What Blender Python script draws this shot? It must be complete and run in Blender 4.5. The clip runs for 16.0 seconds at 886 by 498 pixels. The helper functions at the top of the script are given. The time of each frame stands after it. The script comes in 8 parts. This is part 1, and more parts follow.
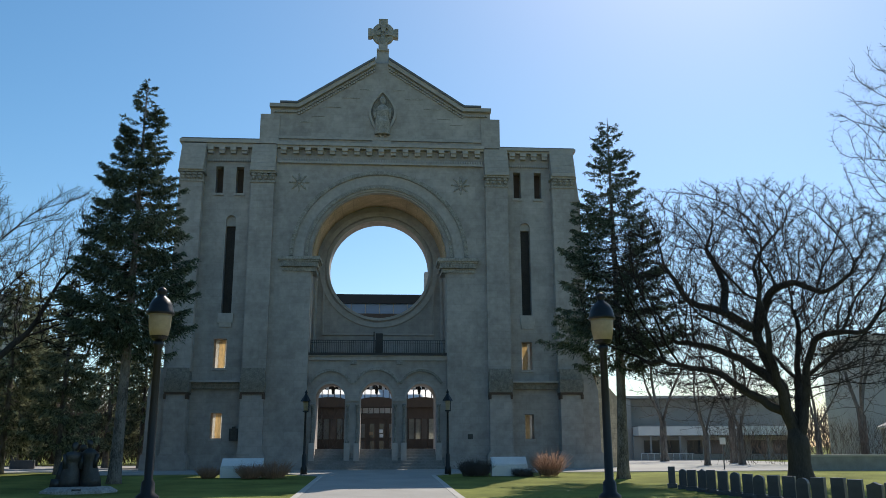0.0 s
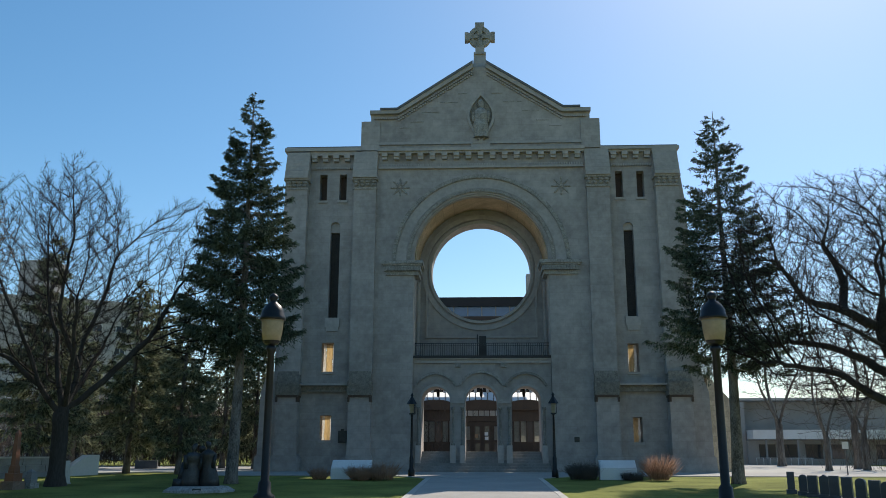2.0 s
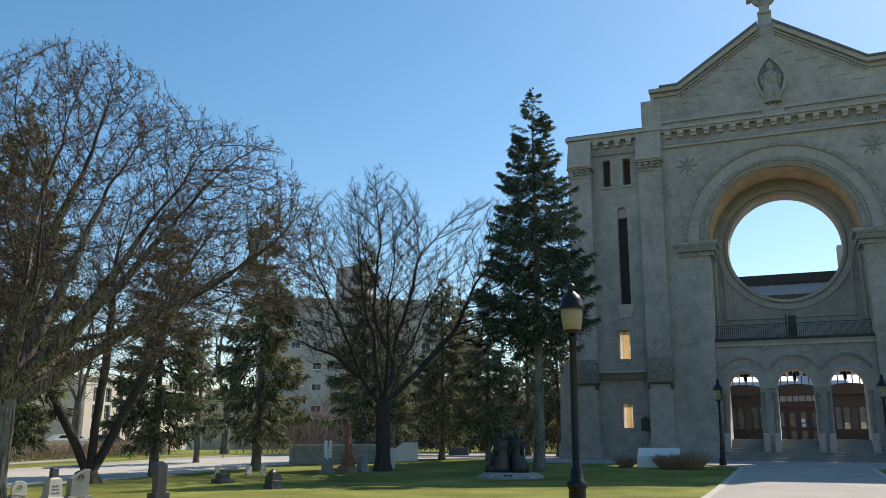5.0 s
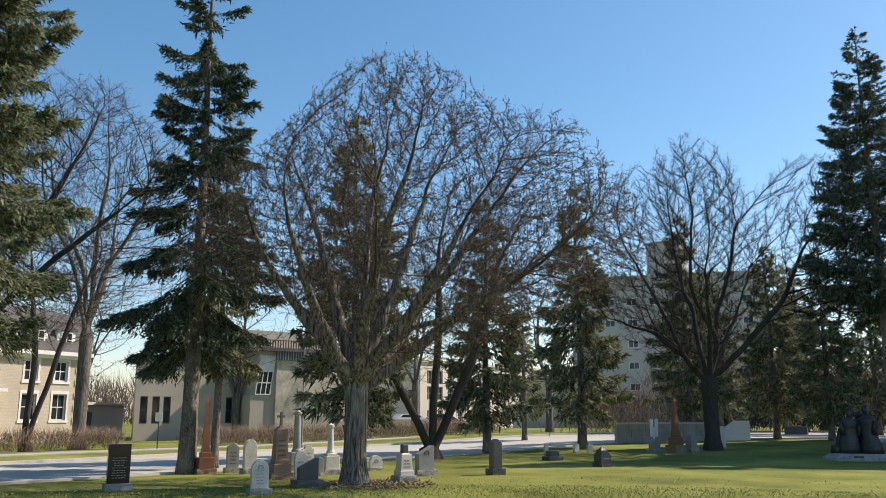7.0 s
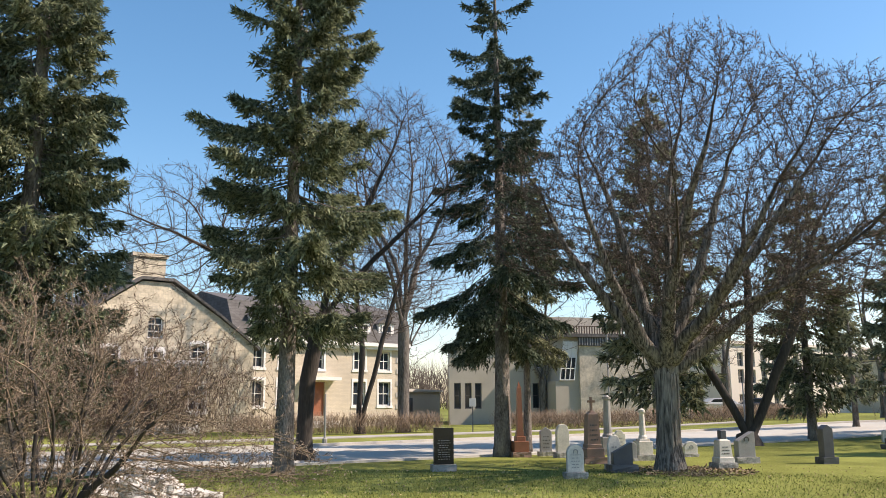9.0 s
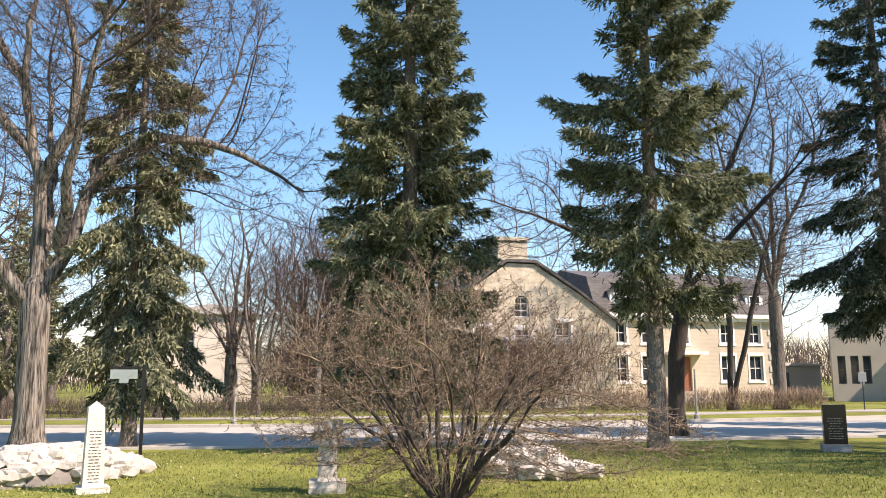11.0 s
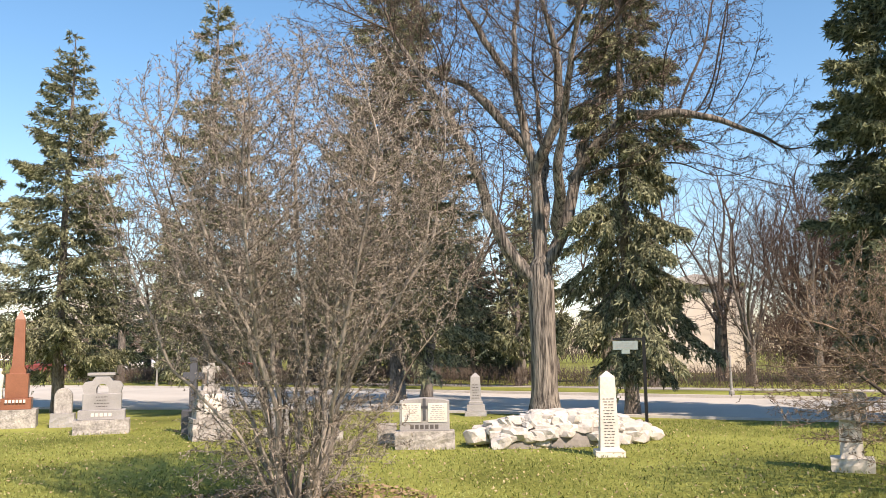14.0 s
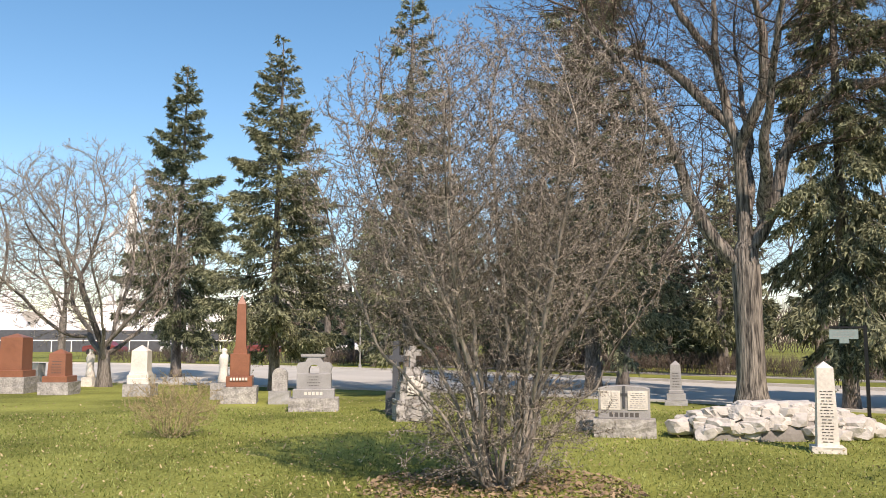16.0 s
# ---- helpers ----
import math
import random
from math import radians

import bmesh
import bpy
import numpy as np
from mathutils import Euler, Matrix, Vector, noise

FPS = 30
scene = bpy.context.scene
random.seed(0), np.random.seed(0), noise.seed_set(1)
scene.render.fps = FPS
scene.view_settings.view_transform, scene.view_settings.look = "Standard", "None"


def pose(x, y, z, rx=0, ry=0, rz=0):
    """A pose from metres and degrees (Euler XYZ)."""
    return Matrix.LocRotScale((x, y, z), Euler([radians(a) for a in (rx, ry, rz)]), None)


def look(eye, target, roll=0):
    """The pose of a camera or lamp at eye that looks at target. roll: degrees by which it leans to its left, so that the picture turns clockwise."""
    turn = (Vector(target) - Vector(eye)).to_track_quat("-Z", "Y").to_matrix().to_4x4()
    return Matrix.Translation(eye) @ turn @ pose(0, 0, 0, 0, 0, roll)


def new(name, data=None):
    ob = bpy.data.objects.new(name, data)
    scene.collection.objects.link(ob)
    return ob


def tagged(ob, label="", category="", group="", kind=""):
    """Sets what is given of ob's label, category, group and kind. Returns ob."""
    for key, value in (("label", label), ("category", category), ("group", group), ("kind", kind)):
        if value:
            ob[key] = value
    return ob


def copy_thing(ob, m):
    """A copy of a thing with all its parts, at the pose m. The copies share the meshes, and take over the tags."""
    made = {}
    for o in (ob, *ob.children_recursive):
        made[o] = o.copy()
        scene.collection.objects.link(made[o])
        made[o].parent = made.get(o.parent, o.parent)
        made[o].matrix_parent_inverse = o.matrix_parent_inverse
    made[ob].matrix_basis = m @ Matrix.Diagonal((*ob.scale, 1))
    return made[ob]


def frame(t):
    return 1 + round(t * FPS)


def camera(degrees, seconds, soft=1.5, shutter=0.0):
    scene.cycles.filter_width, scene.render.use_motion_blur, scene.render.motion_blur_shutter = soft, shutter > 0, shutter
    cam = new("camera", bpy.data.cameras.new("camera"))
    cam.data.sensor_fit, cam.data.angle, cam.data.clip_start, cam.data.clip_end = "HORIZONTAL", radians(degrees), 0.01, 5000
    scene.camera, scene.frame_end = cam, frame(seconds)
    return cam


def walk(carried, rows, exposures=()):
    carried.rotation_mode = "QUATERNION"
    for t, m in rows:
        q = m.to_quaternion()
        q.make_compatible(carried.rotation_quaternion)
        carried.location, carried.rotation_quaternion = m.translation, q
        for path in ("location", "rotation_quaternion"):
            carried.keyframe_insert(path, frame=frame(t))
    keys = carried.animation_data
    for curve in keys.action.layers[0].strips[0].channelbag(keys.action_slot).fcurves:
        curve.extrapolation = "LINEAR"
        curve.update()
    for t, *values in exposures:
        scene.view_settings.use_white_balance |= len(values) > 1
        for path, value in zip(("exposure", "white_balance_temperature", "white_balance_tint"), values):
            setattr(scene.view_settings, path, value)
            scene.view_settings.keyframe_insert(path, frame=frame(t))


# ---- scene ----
FOV, ARM, EYE = 55.53, 0.40, 1.55
# seconds, heading, tilt and lean of the phone, which swings on the arm of a standing visitor
TURN = [
    (0.0, 0.0, 13.31, -0.22), (0.5, 1.7, 13.39, -0.2), (1.0, 3.55, 13.6, -0.13), (1.5, 5.51, 13.62, -0.06),
    (2.0, 7.03, 13.49, 0.11), (2.5, 8.87, 13.42, 0.1), (3.0, 11.75, 13.17, 0.01), (3.5, 16.16, 13.14, -0.13),
    (3.7, 18.07, 13.09, -0.05), (5.8, 32.28, 12.1, -0.1), (6.0, 34.15, 11.88, -0.17), (6.5, 40.94, 11.29, -0.06),
    (7.0, 47.9, 11.26, -0.05), (7.5, 52.71, 11.32, -0.17), (8.0, 57.57, 11.08, -0.38), (8.5, 62.93, 10.78, -0.35),
    (9.0, 67.98, 10.33, -0.27), (9.5, 74.95, 9.58, -0.08), (9.7, 77.88, 9.21, -0.03), (11.8, 99.63, 9.21, -0.81),
    (12.0, 101.88, 9.23, -0.93), (12.5, 108.51, 9.05, -1.12), (13.0, 112.68, 8.75, -1.24), (13.5, 116.71, 8.08, -0.84),
    (14.0, 123.97, 7.14, -0.66), (14.5, 129.89, 6.83, -0.56), (15.0, 133.25, 6.74, -0.36), (15.5, 135.41, 6.83, -0.24),
    (16.0, 136.98, 6.24, 0.12),
]


def held(yaw, pitch, roll):
    a, p = radians(yaw), radians(pitch)
    eye = Vector((-ARM * math.sin(a), ARM * math.cos(a), EYE))
    return look(eye, eye + Vector((-math.sin(a) * math.cos(p), math.cos(a) * math.cos(p), math.sin(p))), roll)


cam = camera(FOV, 16.0, soft=0.7)
EXPOSURES = [(0.0, -0.18, 6500, 12), (3.5, -0.03, 6650, 12), (6.0, 0.19, 7050, 17), (7.5, 0.26, 7050, 20), (9.5, 0.58, 7200, 24), (12.0, 0.77, 7400, 28), (14.0, 0.63, 7500, 26), (16.0, 0.29, 7200, 24)]
walk(cam, [(t, held(y, p, r)) for t, y, p, r in TURN], EXPOSURES)

# ---- daylight: clear sky, the sun high behind the ruin ----
SUN_EL, SUN_AZ = 44.0, 21.0
world = bpy.data.worlds.new("sky")
scene.world = world
world.use_nodes = True
wn = world.node_tree.nodes
sky = wn.new("ShaderNodeTexSky")
sky.sky_type, sky.sun_disc = "NISHITA", False
sky.sun_elevation, sky.sun_rotation = radians(SUN_EL), radians(SUN_AZ)
sky.air_density, sky.dust_density, sky.ozone_density = 1.0, 0.45, 2.2
wn["Background"].inputs["Strength"].default_value = 0.15
deep = wn.new("ShaderNodeHueSaturation")
deep.inputs["Hue"].default_value, deep.inputs["Saturation"].default_value = 0.489, 1.25
world.node_tree.links.new(sky.outputs["Color"], deep.inputs["Color"])
world.node_tree.links.new(deep.outputs["Color"], wn["Background"].inputs["Color"])
sun_data = bpy.data.lights.new("sun", "SUN")
sun_data.energy, sun_data.angle, sun_data.color = 4.9, radians(0.53), (1.0, 0.92, 0.79)
sun = new("sun", sun_data)
sa, se = radians(SUN_AZ), radians(SUN_EL)
sun.matrix_world = look((0, 0, 60), Vector((0, 0, 60)) - Vector((math.sin(sa) * math.cos(se), math.cos(sa) * math.cos(se), math.sin(se))))


# ---- materials ----
def material(name, colour, rough=0.8, vary=0.25, scale=2.0, fine=30.0, bump=0.3, metal=0.0, tint=None, streak=None, islands=0.0):
    """A surface with variation at two scales, fine relief, an optional second tint and a grain stretched along z."""
    m = bpy.data.materials.new(name)
    m.use_nodes = True
    t, n, k = m.node_tree, m.node_tree.nodes, m.node_tree.links.new
    b = n["Principled BSDF"]
    b.inputs["Roughness"].default_value, b.inputs["Metallic"].default_value = rough, metal
    co = n.new("ShaderNodeTexCoord")
    mp = n.new("ShaderNodeMapping")
    mp.inputs["Scale"].default_value = (1, 1, streak if streak else 1)
    k(co.outputs["Object"], mp.inputs["Vector"])

    def noisy(s, detail):
        a = n.new("ShaderNodeTexNoise")
        a.inputs["Scale"].default_value, a.inputs["Detail"].default_value, a.inputs["Roughness"].default_value = s, detail, 0.6
        k(mp.outputs["Vector"], a.inputs["Vector"])
        return a.outputs["Fac"]

    big, small = noisy(scale, 4), noisy(fine, 3)
    mix = n.new("ShaderNodeMath")
    mix.operation = "MULTIPLY_ADD"
    k(small, mix.inputs[0]); mix.inputs[1].default_value = 0.45
    half = n.new("ShaderNodeMath"); half.operation = "MULTIPLY"; half.inputs[1].default_value = 0.55
    k(big, half.inputs[0]); k(half.outputs[0], mix.inputs[2])
    value = mix.outputs[0]
    if islands:
        gi = n.new("ShaderNodeNewGeometry")
        ad = n.new("ShaderNodeMath"); ad.operation = "MULTIPLY_ADD"
        k(gi.outputs["Random Per Island"], ad.inputs[0]); ad.inputs[1].default_value = islands
        k(value, ad.inputs[2]); value = ad.outputs[0]
        shift = n.new("ShaderNodeMath"); shift.operation = "SUBTRACT"; shift.inputs[1].default_value = islands / 2
        k(value, shift.inputs[0]); value = shift.outputs[0]
    r = n.new("ShaderNodeValToRGB")
    lo, hi = [c * (1 - vary) for c in colour], [min(1, c * (1 + vary)) for c in (tint or colour)]
    r.color_ramp.elements[0].position, r.color_ramp.elements[1].position = 0.32, 0.68
    r.color_ramp.elements[0].color, r.color_ramp.elements[1].color = (*lo, 1), (*hi, 1)
    k(value, r.inputs["Fac"]); k(r.outputs["Color"], b.inputs["Base Color"])
    if bump:
        bp = n.new("ShaderNodeBump")
        bp.inputs["Strength"].default_value, bp.inputs["Distance"].default_value = bump, 0.03
        k(mix.outputs[0], bp.inputs["Height"]); k(bp.outputs["Normal"], b.inputs["Normal"])
    return m


def courses(m, width, height, strength, dark):
    """Adds shallow ashlar courses, stone to stone slightly different, to a stone material on upright faces (x along, z up)."""
    t, n, k = m.node_tree, m.node_tree.nodes, m.node_tree.links.new
    co = n.new("ShaderNodeTexCoord")
    sp = n.new("ShaderNodeSeparateXYZ"); cb = n.new("ShaderNodeCombineXYZ")
    k(co.outputs["Object"], sp.inputs[0])
    ad = n.new("ShaderNodeMath"); ad.operation = "ADD"
    k(sp.outputs["X"], ad.inputs[0]); k(sp.outputs["Y"], ad.inputs[1])
    k(ad.outputs[0], cb.inputs["X"]); k(sp.outputs["Z"], cb.inputs["Y"])
    br = n.new("ShaderNodeTexBrick")
    br.inputs["Scale"].default_value = 1.0
    br.inputs["Brick Width"].default_value, br.inputs["Row Height"].default_value = width, height
    br.inputs["Mortar Size"].default_value, br.inputs["Mortar Smooth"].default_value = 0.012, 0.3
    br.inputs["Color1"].default_value, br.inputs["Color2"].default_value = (1, 1, 1, 1), (1 - strength, 1 - strength, 1 - strength * 1.1, 1)
    br.inputs["Mortar"].default_value = (dark, dark, dark, 1)
    k(cb.outputs[0], br.inputs["Vector"])
    b = n["Principled BSDF"]
    old = b.inputs["Base Color"].links[0].from_socket
    mx = n.new("ShaderNodeMix"); mx.data_type, mx.blend_type = "RGBA", "MULTIPLY"
    mx.inputs["Factor"].default_value = 1.0
    k(old, mx.inputs["A"]); k(br.outputs["Color"], mx.inputs["B"]); k(mx.outputs["Result"], b.inputs["Base Color"])
    return m


LIMESTONE = courses(material("limestone", (0.375, 0.336, 0.305), 0.9, 0.22, 0.35, 2.6, 0.06, tint=(0.43, 0.39, 0.355)), 0.95, 0.42, 0.10, 0.86)
LIMESTONE_PLAIN = material("dressed_limestone", (0.42, 0.382, 0.345), 0.88, 0.22, 0.6, 4, 0.08)
LEAD = material("weathered_lead_flashing", (0.15, 0.155, 0.165), 0.7, 0.25, 0.8, 14, 0.1)
LIMESTONE_CARVED = material("carved_limestone", (0.34, 0.315, 0.275), 0.9, 0.4, 3.0, 12, 0.9)
DARK_STONE = material("dark_rock_faced_limestone", (0.25, 0.23, 0.195), 0.95, 0.45, 5.0, 18, 1.0)
WARM_STONE = courses(material("warm_vault_stone", (0.58, 0.43, 0.27), 0.9, 0.3, 0.7, 12, 0.3), 0.6, 0.4, 0.15, 0.7)
IRON = material("black_iron", (0.012, 0.013, 0.014), 0.4, 0.3, 5, 40, 0.1, 0.3)
BOARD = material("plywood_boards", (0.72, 0.60, 0.40), 0.75, 0.35, 4, 26, 0.2, streak=0.15)
DARK_BROWN = material("dark_brown", (0.10, 0.065, 0.045), 0.8, 0.3)
LAMP_GLASS = material("yellowed_glass", (0.50, 0.43, 0.29), 0.25, 0.12, 3, 12, 0.05)
BARK = material("grey_bark", (0.12, 0.105, 0.09), 0.95, 0.5, 3.0, 26, 1.0, streak=0.16, tint=(0.17, 0.155, 0.135))
BARK_ELM = material("furrowed_elm_bark", (0.092, 0.083, 0.072), 0.95, 0.6, 15.0, 26, 1.0, streak=0.09, tint=(0.20, 0.181, 0.155))
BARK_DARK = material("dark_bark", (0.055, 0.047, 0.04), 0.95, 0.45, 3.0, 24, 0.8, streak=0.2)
BARK_SPRUCE = material("spruce_bark", (0.14, 0.12, 0.10), 0.95, 0.5, 3.0, 30, 1.0, streak=0.4, tint=(0.19, 0.17, 0.15))
CANE = material("pale_grey_cane_bark", (0.21, 0.19, 0.16), 0.9, 0.45, 4.0, 24, 0.5, streak=0.2, tint=(0.29, 0.265, 0.225))
TWIG = material("bare_twigs", (0.095, 0.078, 0.064), 0.9, 0.35, 1.0, 9, 0.0)
# twigs with the darkness of a view against the sun put into the colour
TWIG_BACKLIT = material("backlit_twigs", (0.036, 0.031, 0.028), 0.9, 0.35, 1.0, 9, 0.0)
TWIG_GREY = material("grey_twigs", (0.235, 0.21, 0.175), 0.9, 0.6, 1.0, 9, 0.0, islands=0.7)
TWIG_BROWN = material("budding_brown_twigs", (0.205, 0.158, 0.115), 0.9, 0.45, 1.2, 9, 0.0, islands=0.5)
TWIG_RED = material("reddish_brown_twigs", (0.085, 0.06, 0.046), 0.9, 0.45, 1.2, 9, 0.0, islands=0.5)
TWIG_STRAW = material("straw_twigs", (0.34, 0.28, 0.16), 0.9, 0.3, 1.0, 9, 0.0, islands=0.5)
NEEDLE = material("spruce_needles", (0.062, 0.088, 0.060), 0.8, 0.4, 0.5, 3, 0.0, islands=0.6, tint=(0.105, 0.135, 0.095))
NEEDLE_BLUE = material("blue_spruce_needles", (0.12, 0.148, 0.09), 0.8, 0.4, 0.5, 3, 0.0, islands=0.6, tint=(0.215, 0.24, 0.145))
BUD_RED = material("reddish_elm_buds", (0.29, 0.21, 0.175), 0.8, 0.35, 1.0, 9, 0.0, islands=0.6)
BUD_PALE = material("pale_swelling_buds", (0.37, 0.34, 0.28), 0.8, 0.35, 1.0, 9, 0.0, islands=0.6)
NEEDLE_OLIVE = material("olive_needles", (0.155, 0.17, 0.108), 0.85, 0.4, 0.5, 3, 0.0, islands=0.6, tint=(0.26, 0.275, 0.17))
GRASS = material("lawn", (0.112, 0.142, 0.026), 0.95, 0.6, 0.3, 22, 1.0, tint=(0.205, 0.222, 0.056))
BLADES = material("grass_blades", (0.12, 0.168, 0.034), 0.9, 0.4, 0.3, 4, 0.0, islands=0.6, tint=(0.215, 0.25, 0.085))
# step stone with the shadow over the steps put into its colour
STEP_SHADED = material("shaded_step_stone", (0.24, 0.228, 0.21), 0.9, 0.3, 1.2, 9, 0.2)
CONCRETE = material("worn_concrete", (0.38, 0.365, 0.335), 0.9, 0.18, 0.5, 18, 0.25)
ROAD = material("pale_asphalt_road", (0.45, 0.44, 0.39), 0.92, 0.16, 0.3, 30, 0.3)
KERB = material("concrete_kerb", (0.50, 0.48, 0.44), 0.9, 0.15, 0.7, 18, 0.2)
GRANITE = material("grey_granite", (0.30, 0.30, 0.29), 0.6, 0.3, 2, 60, 0.15)
GRANITE_ROUGH = material("rock_faced_granite", (0.33, 0.32, 0.295), 0.85, 0.55, 6, 22, 1.0)
GRANITE_WHITE = material("white_marble", (0.64, 0.61, 0.54), 0.7, 0.22, 3, 22, 0.2)
GRANITE_RED = material("red_granite", (0.25, 0.105, 0.06), 0.3, 0.3, 2, 60, 0.05)
GRANITE_BROWN = material("brown_granite", (0.26, 0.17, 0.125), 0.5, 0.25, 2, 60, 0.1)
GRANITE_BLACK = material("polished_black_granite", (0.018, 0.018, 0.02), 0.15, 0.3, 3, 60, 0.0)
GRANITE_DARK = material("dark_grey_granite", (0.075, 0.08, 0.09), 0.4, 0.3, 3, 60, 0.1)
FIELDSTONE = material("pale_fieldstone", (0.33, 0.318, 0.29), 0.9, 0.55, 5, 16, 1.0, islands=0.4)
MORTAR = material("mortar", (0.22, 0.21, 0.19), 0.95, 0.25, 4, 25, 0.4)
INK = material("engraved_black", (0.09, 0.086, 0.08), 0.9, 0.2)
BRONZE = material("dark_bronze", (0.06, 0.063, 0.062), 0.45, 0.4, 3, 20, 0.3, 0.6)
WHITE_PAINT = material("white_paint", (0.78, 0.77, 0.74), 0.6, 0.08, 1, 12, 0.1)
SIGN_GREEN = material("grey_green_plaque", (0.22, 0.29, 0.28), 0.55, 0.15)
LEAF_LITTER = material("leaf_litter", (0.26, 0.19, 0.12), 0.95, 0.4, 3, 14, 0.8, islands=0.4)
DRY_GRASS = material("dry_ornamental_grass", (0.36, 0.20, 0.12), 0.9, 0.3, 2, 9, 0.0, islands=0.5)


def thin(m, share):
    """Lets part of the sun behind a thin sheet shine through it."""
    t, n, k = m.node_tree, m.node_tree.nodes, m.node_tree.links.new
    b = n["Principled BSDF"]
    tr = n.new("ShaderNodeBsdfTranslucent"); mx = n.new("ShaderNodeMixShader"); mx.inputs["Fac"].default_value = share
    k(b.inputs["Base Color"].links[0].from_socket, tr.inputs["Color"])
    k(b.outputs[0], mx.inputs[1]); k(tr.outputs[0], mx.inputs[2]); k(mx.outputs[0], n["Material Output"].inputs["Surface"])
    return m


# window boards and pale side strips pass sun, to glow like a lit opening
BOARD = thin(BOARD, 0.8)
REVEAL_LIT = thin(material("sunlit_reveal_strips", (0.88, 0.84, 0.74), 0.8, 0.3, 5, 30, 0.2, streak=0.2), 0.8)
# pane colour made pale and translucent to imitate light coming through
PANE = thin(material("pale_backlit_glass", (0.48, 0.48, 0.44), 0.3, 0.3, 1, 6, 0.0), 0.7)
LAMP_GLASS = thin(LAMP_GLASS, 0.45)
for bark, lo, hi in ((BARK_ELM, 0.41, 0.60), (BARK_SPRUCE, 0.40, 0.60), (BARK, 0.40, 0.60)):
    ramp = next(q for q in bark.node_tree.nodes if q.bl_idname == "ShaderNodeValToRGB").color_ramp
    ramp.elements[0].position, ramp.elements[1].position = lo, hi
    bump = next(q for q in bark.node_tree.nodes if q.bl_idname == "ShaderNodeBump")
    bump.inputs["Distance"].default_value = 0.08
for soft_mat in (NEEDLE, NEEDLE_BLUE, NEEDLE_OLIVE, TWIG, TWIG_GREY, TWIG_BROWN, TWIG_RED, TWIG_STRAW, TWIG_BACKLIT, BLADES, GRASS):
    soft_mat.node_tree.nodes["Principled BSDF"].inputs["Specular IOR Level"].default_value = 0.12
for needles, share in ((NEEDLE, 0.12), (NEEDLE_BLUE, 0.35), (NEEDLE_OLIVE, 0.28)): thin(needles, share)


# ---- builders ----
def shade(me, smooth):
    if smooth:
        me.polygons.foreach_set("use_smooth", [True] * len(me.polygons))
    return me


def part(name, bm, mat, parent, label="", smooth=False):
    """Links a bmesh (or a finished mesh) as one mesh object under a thing or a part."""
    if isinstance(bm, bpy.types.Mesh):
        me = bm
    else:
        me = bpy.data.meshes.new(name)
        bm.to_mesh(me)
        bm.free()
    if not me.materials:
        me.materials.append(mat)
    shade(me, smooth)
    ob = new(name, me)
    ob.parent = parent
    if label:
        ob["label"] = label
    return ob


def thing(name, label, category, group="", kind="", m=None):
    ob = new(name)
    ob.empty_display_size = 0.3
    if m is not None:
        ob.matrix_basis = m
    return tagged(ob, label, category, group, kind)


def mesh_of(name, verts, faces):
    me = bpy.data.meshes.new(name)
    me.from_pydata([tuple(v) for v in verts], [], [tuple(f) for f in faces])
    me.update()
    return me


def tri_mesh(name, verts, tris, quads=None):
    """Fast mesh from numpy arrays of triangles (and quads)."""
    me = bpy.data.meshes.new(name)
    loops = [tris.ravel()] if len(tris) else []
    totals = [np.full(len(tris), 3)]
    if quads is not None and len(quads):
        loops.append(quads.ravel()); totals.append(np.full(len(quads), 4))
    loops, totals = np.concatenate(loops), np.concatenate(totals)
    me.vertices.add(len(verts)); me.vertices.foreach_set("co", np.asarray(verts, np.float32).ravel())
    me.loops.add(len(loops)); me.loops.foreach_set("vertex_index", loops.astype(np.int32))
    me.polygons.add(len(totals)); me.polygons.foreach_set("loop_start", np.concatenate([[0], np.cumsum(totals)[:-1]]).astype(np.int32))
    me.update(calc_edges=True)
    return me


def box(bm, x0, x1, y0, y1, z0, z1, top=1.0, m=None):
    """A box, its top scaled about its middle by top."""
    cx, cy = (x0 + x1) / 2, (y0 + y1) / 2
    vs = []
    for z, s in ((z0, 1.0), (z1, top)):
        for x, y in ((x0, y0), (x1, y0), (x1, y1), (x0, y1)):
            v = Vector((cx + (x - cx) * s, cy + (y - cy) * s, z))
            vs.append(bm.verts.new(m @ v if m is not None else v))
    a = vs
    fs = [bm.faces.new(q) for q in ((a[3], a[2], a[1], a[0]), (a[4], a[5], a[6], a[7]), (a[0], a[1], a[5], a[4]), (a[1], a[2], a[6], a[5]), (a[2], a[3], a[7], a[6]), (a[3], a[0], a[4], a[7]))]
    return fs


def boxed(*boxes, bevel=0.0):
    bm = bmesh.new()
    for b in boxes:
        box(bm, *b)
    if bevel:
        bmesh.ops.bevel(bm, geom=bm.edges[:], offset=bevel, segments=1, affect="EDGES")
    return bm


def lathe(bm, profile, segs=16, cx=0.0, cy=0.0, square=False, turn=0.0):
    rings = []
    for r, z in profile:
        ring = []
        for i in range(segs):
            a = 2 * math.pi * (i + 0.5) / segs + turn
            ring.append(bm.verts.new((cx + r * math.cos(a), cy + r * math.sin(a), z)))
        rings.append(ring)
    for a, b in zip(rings, rings[1:]):
        for i in range(segs):
            j = (i + 1) % segs
            bm.faces.new((a[i], a[j], b[j], b[i]))
    bm.faces.new(rings[0][::-1]); bm.faces.new(rings[-1])
    return bm


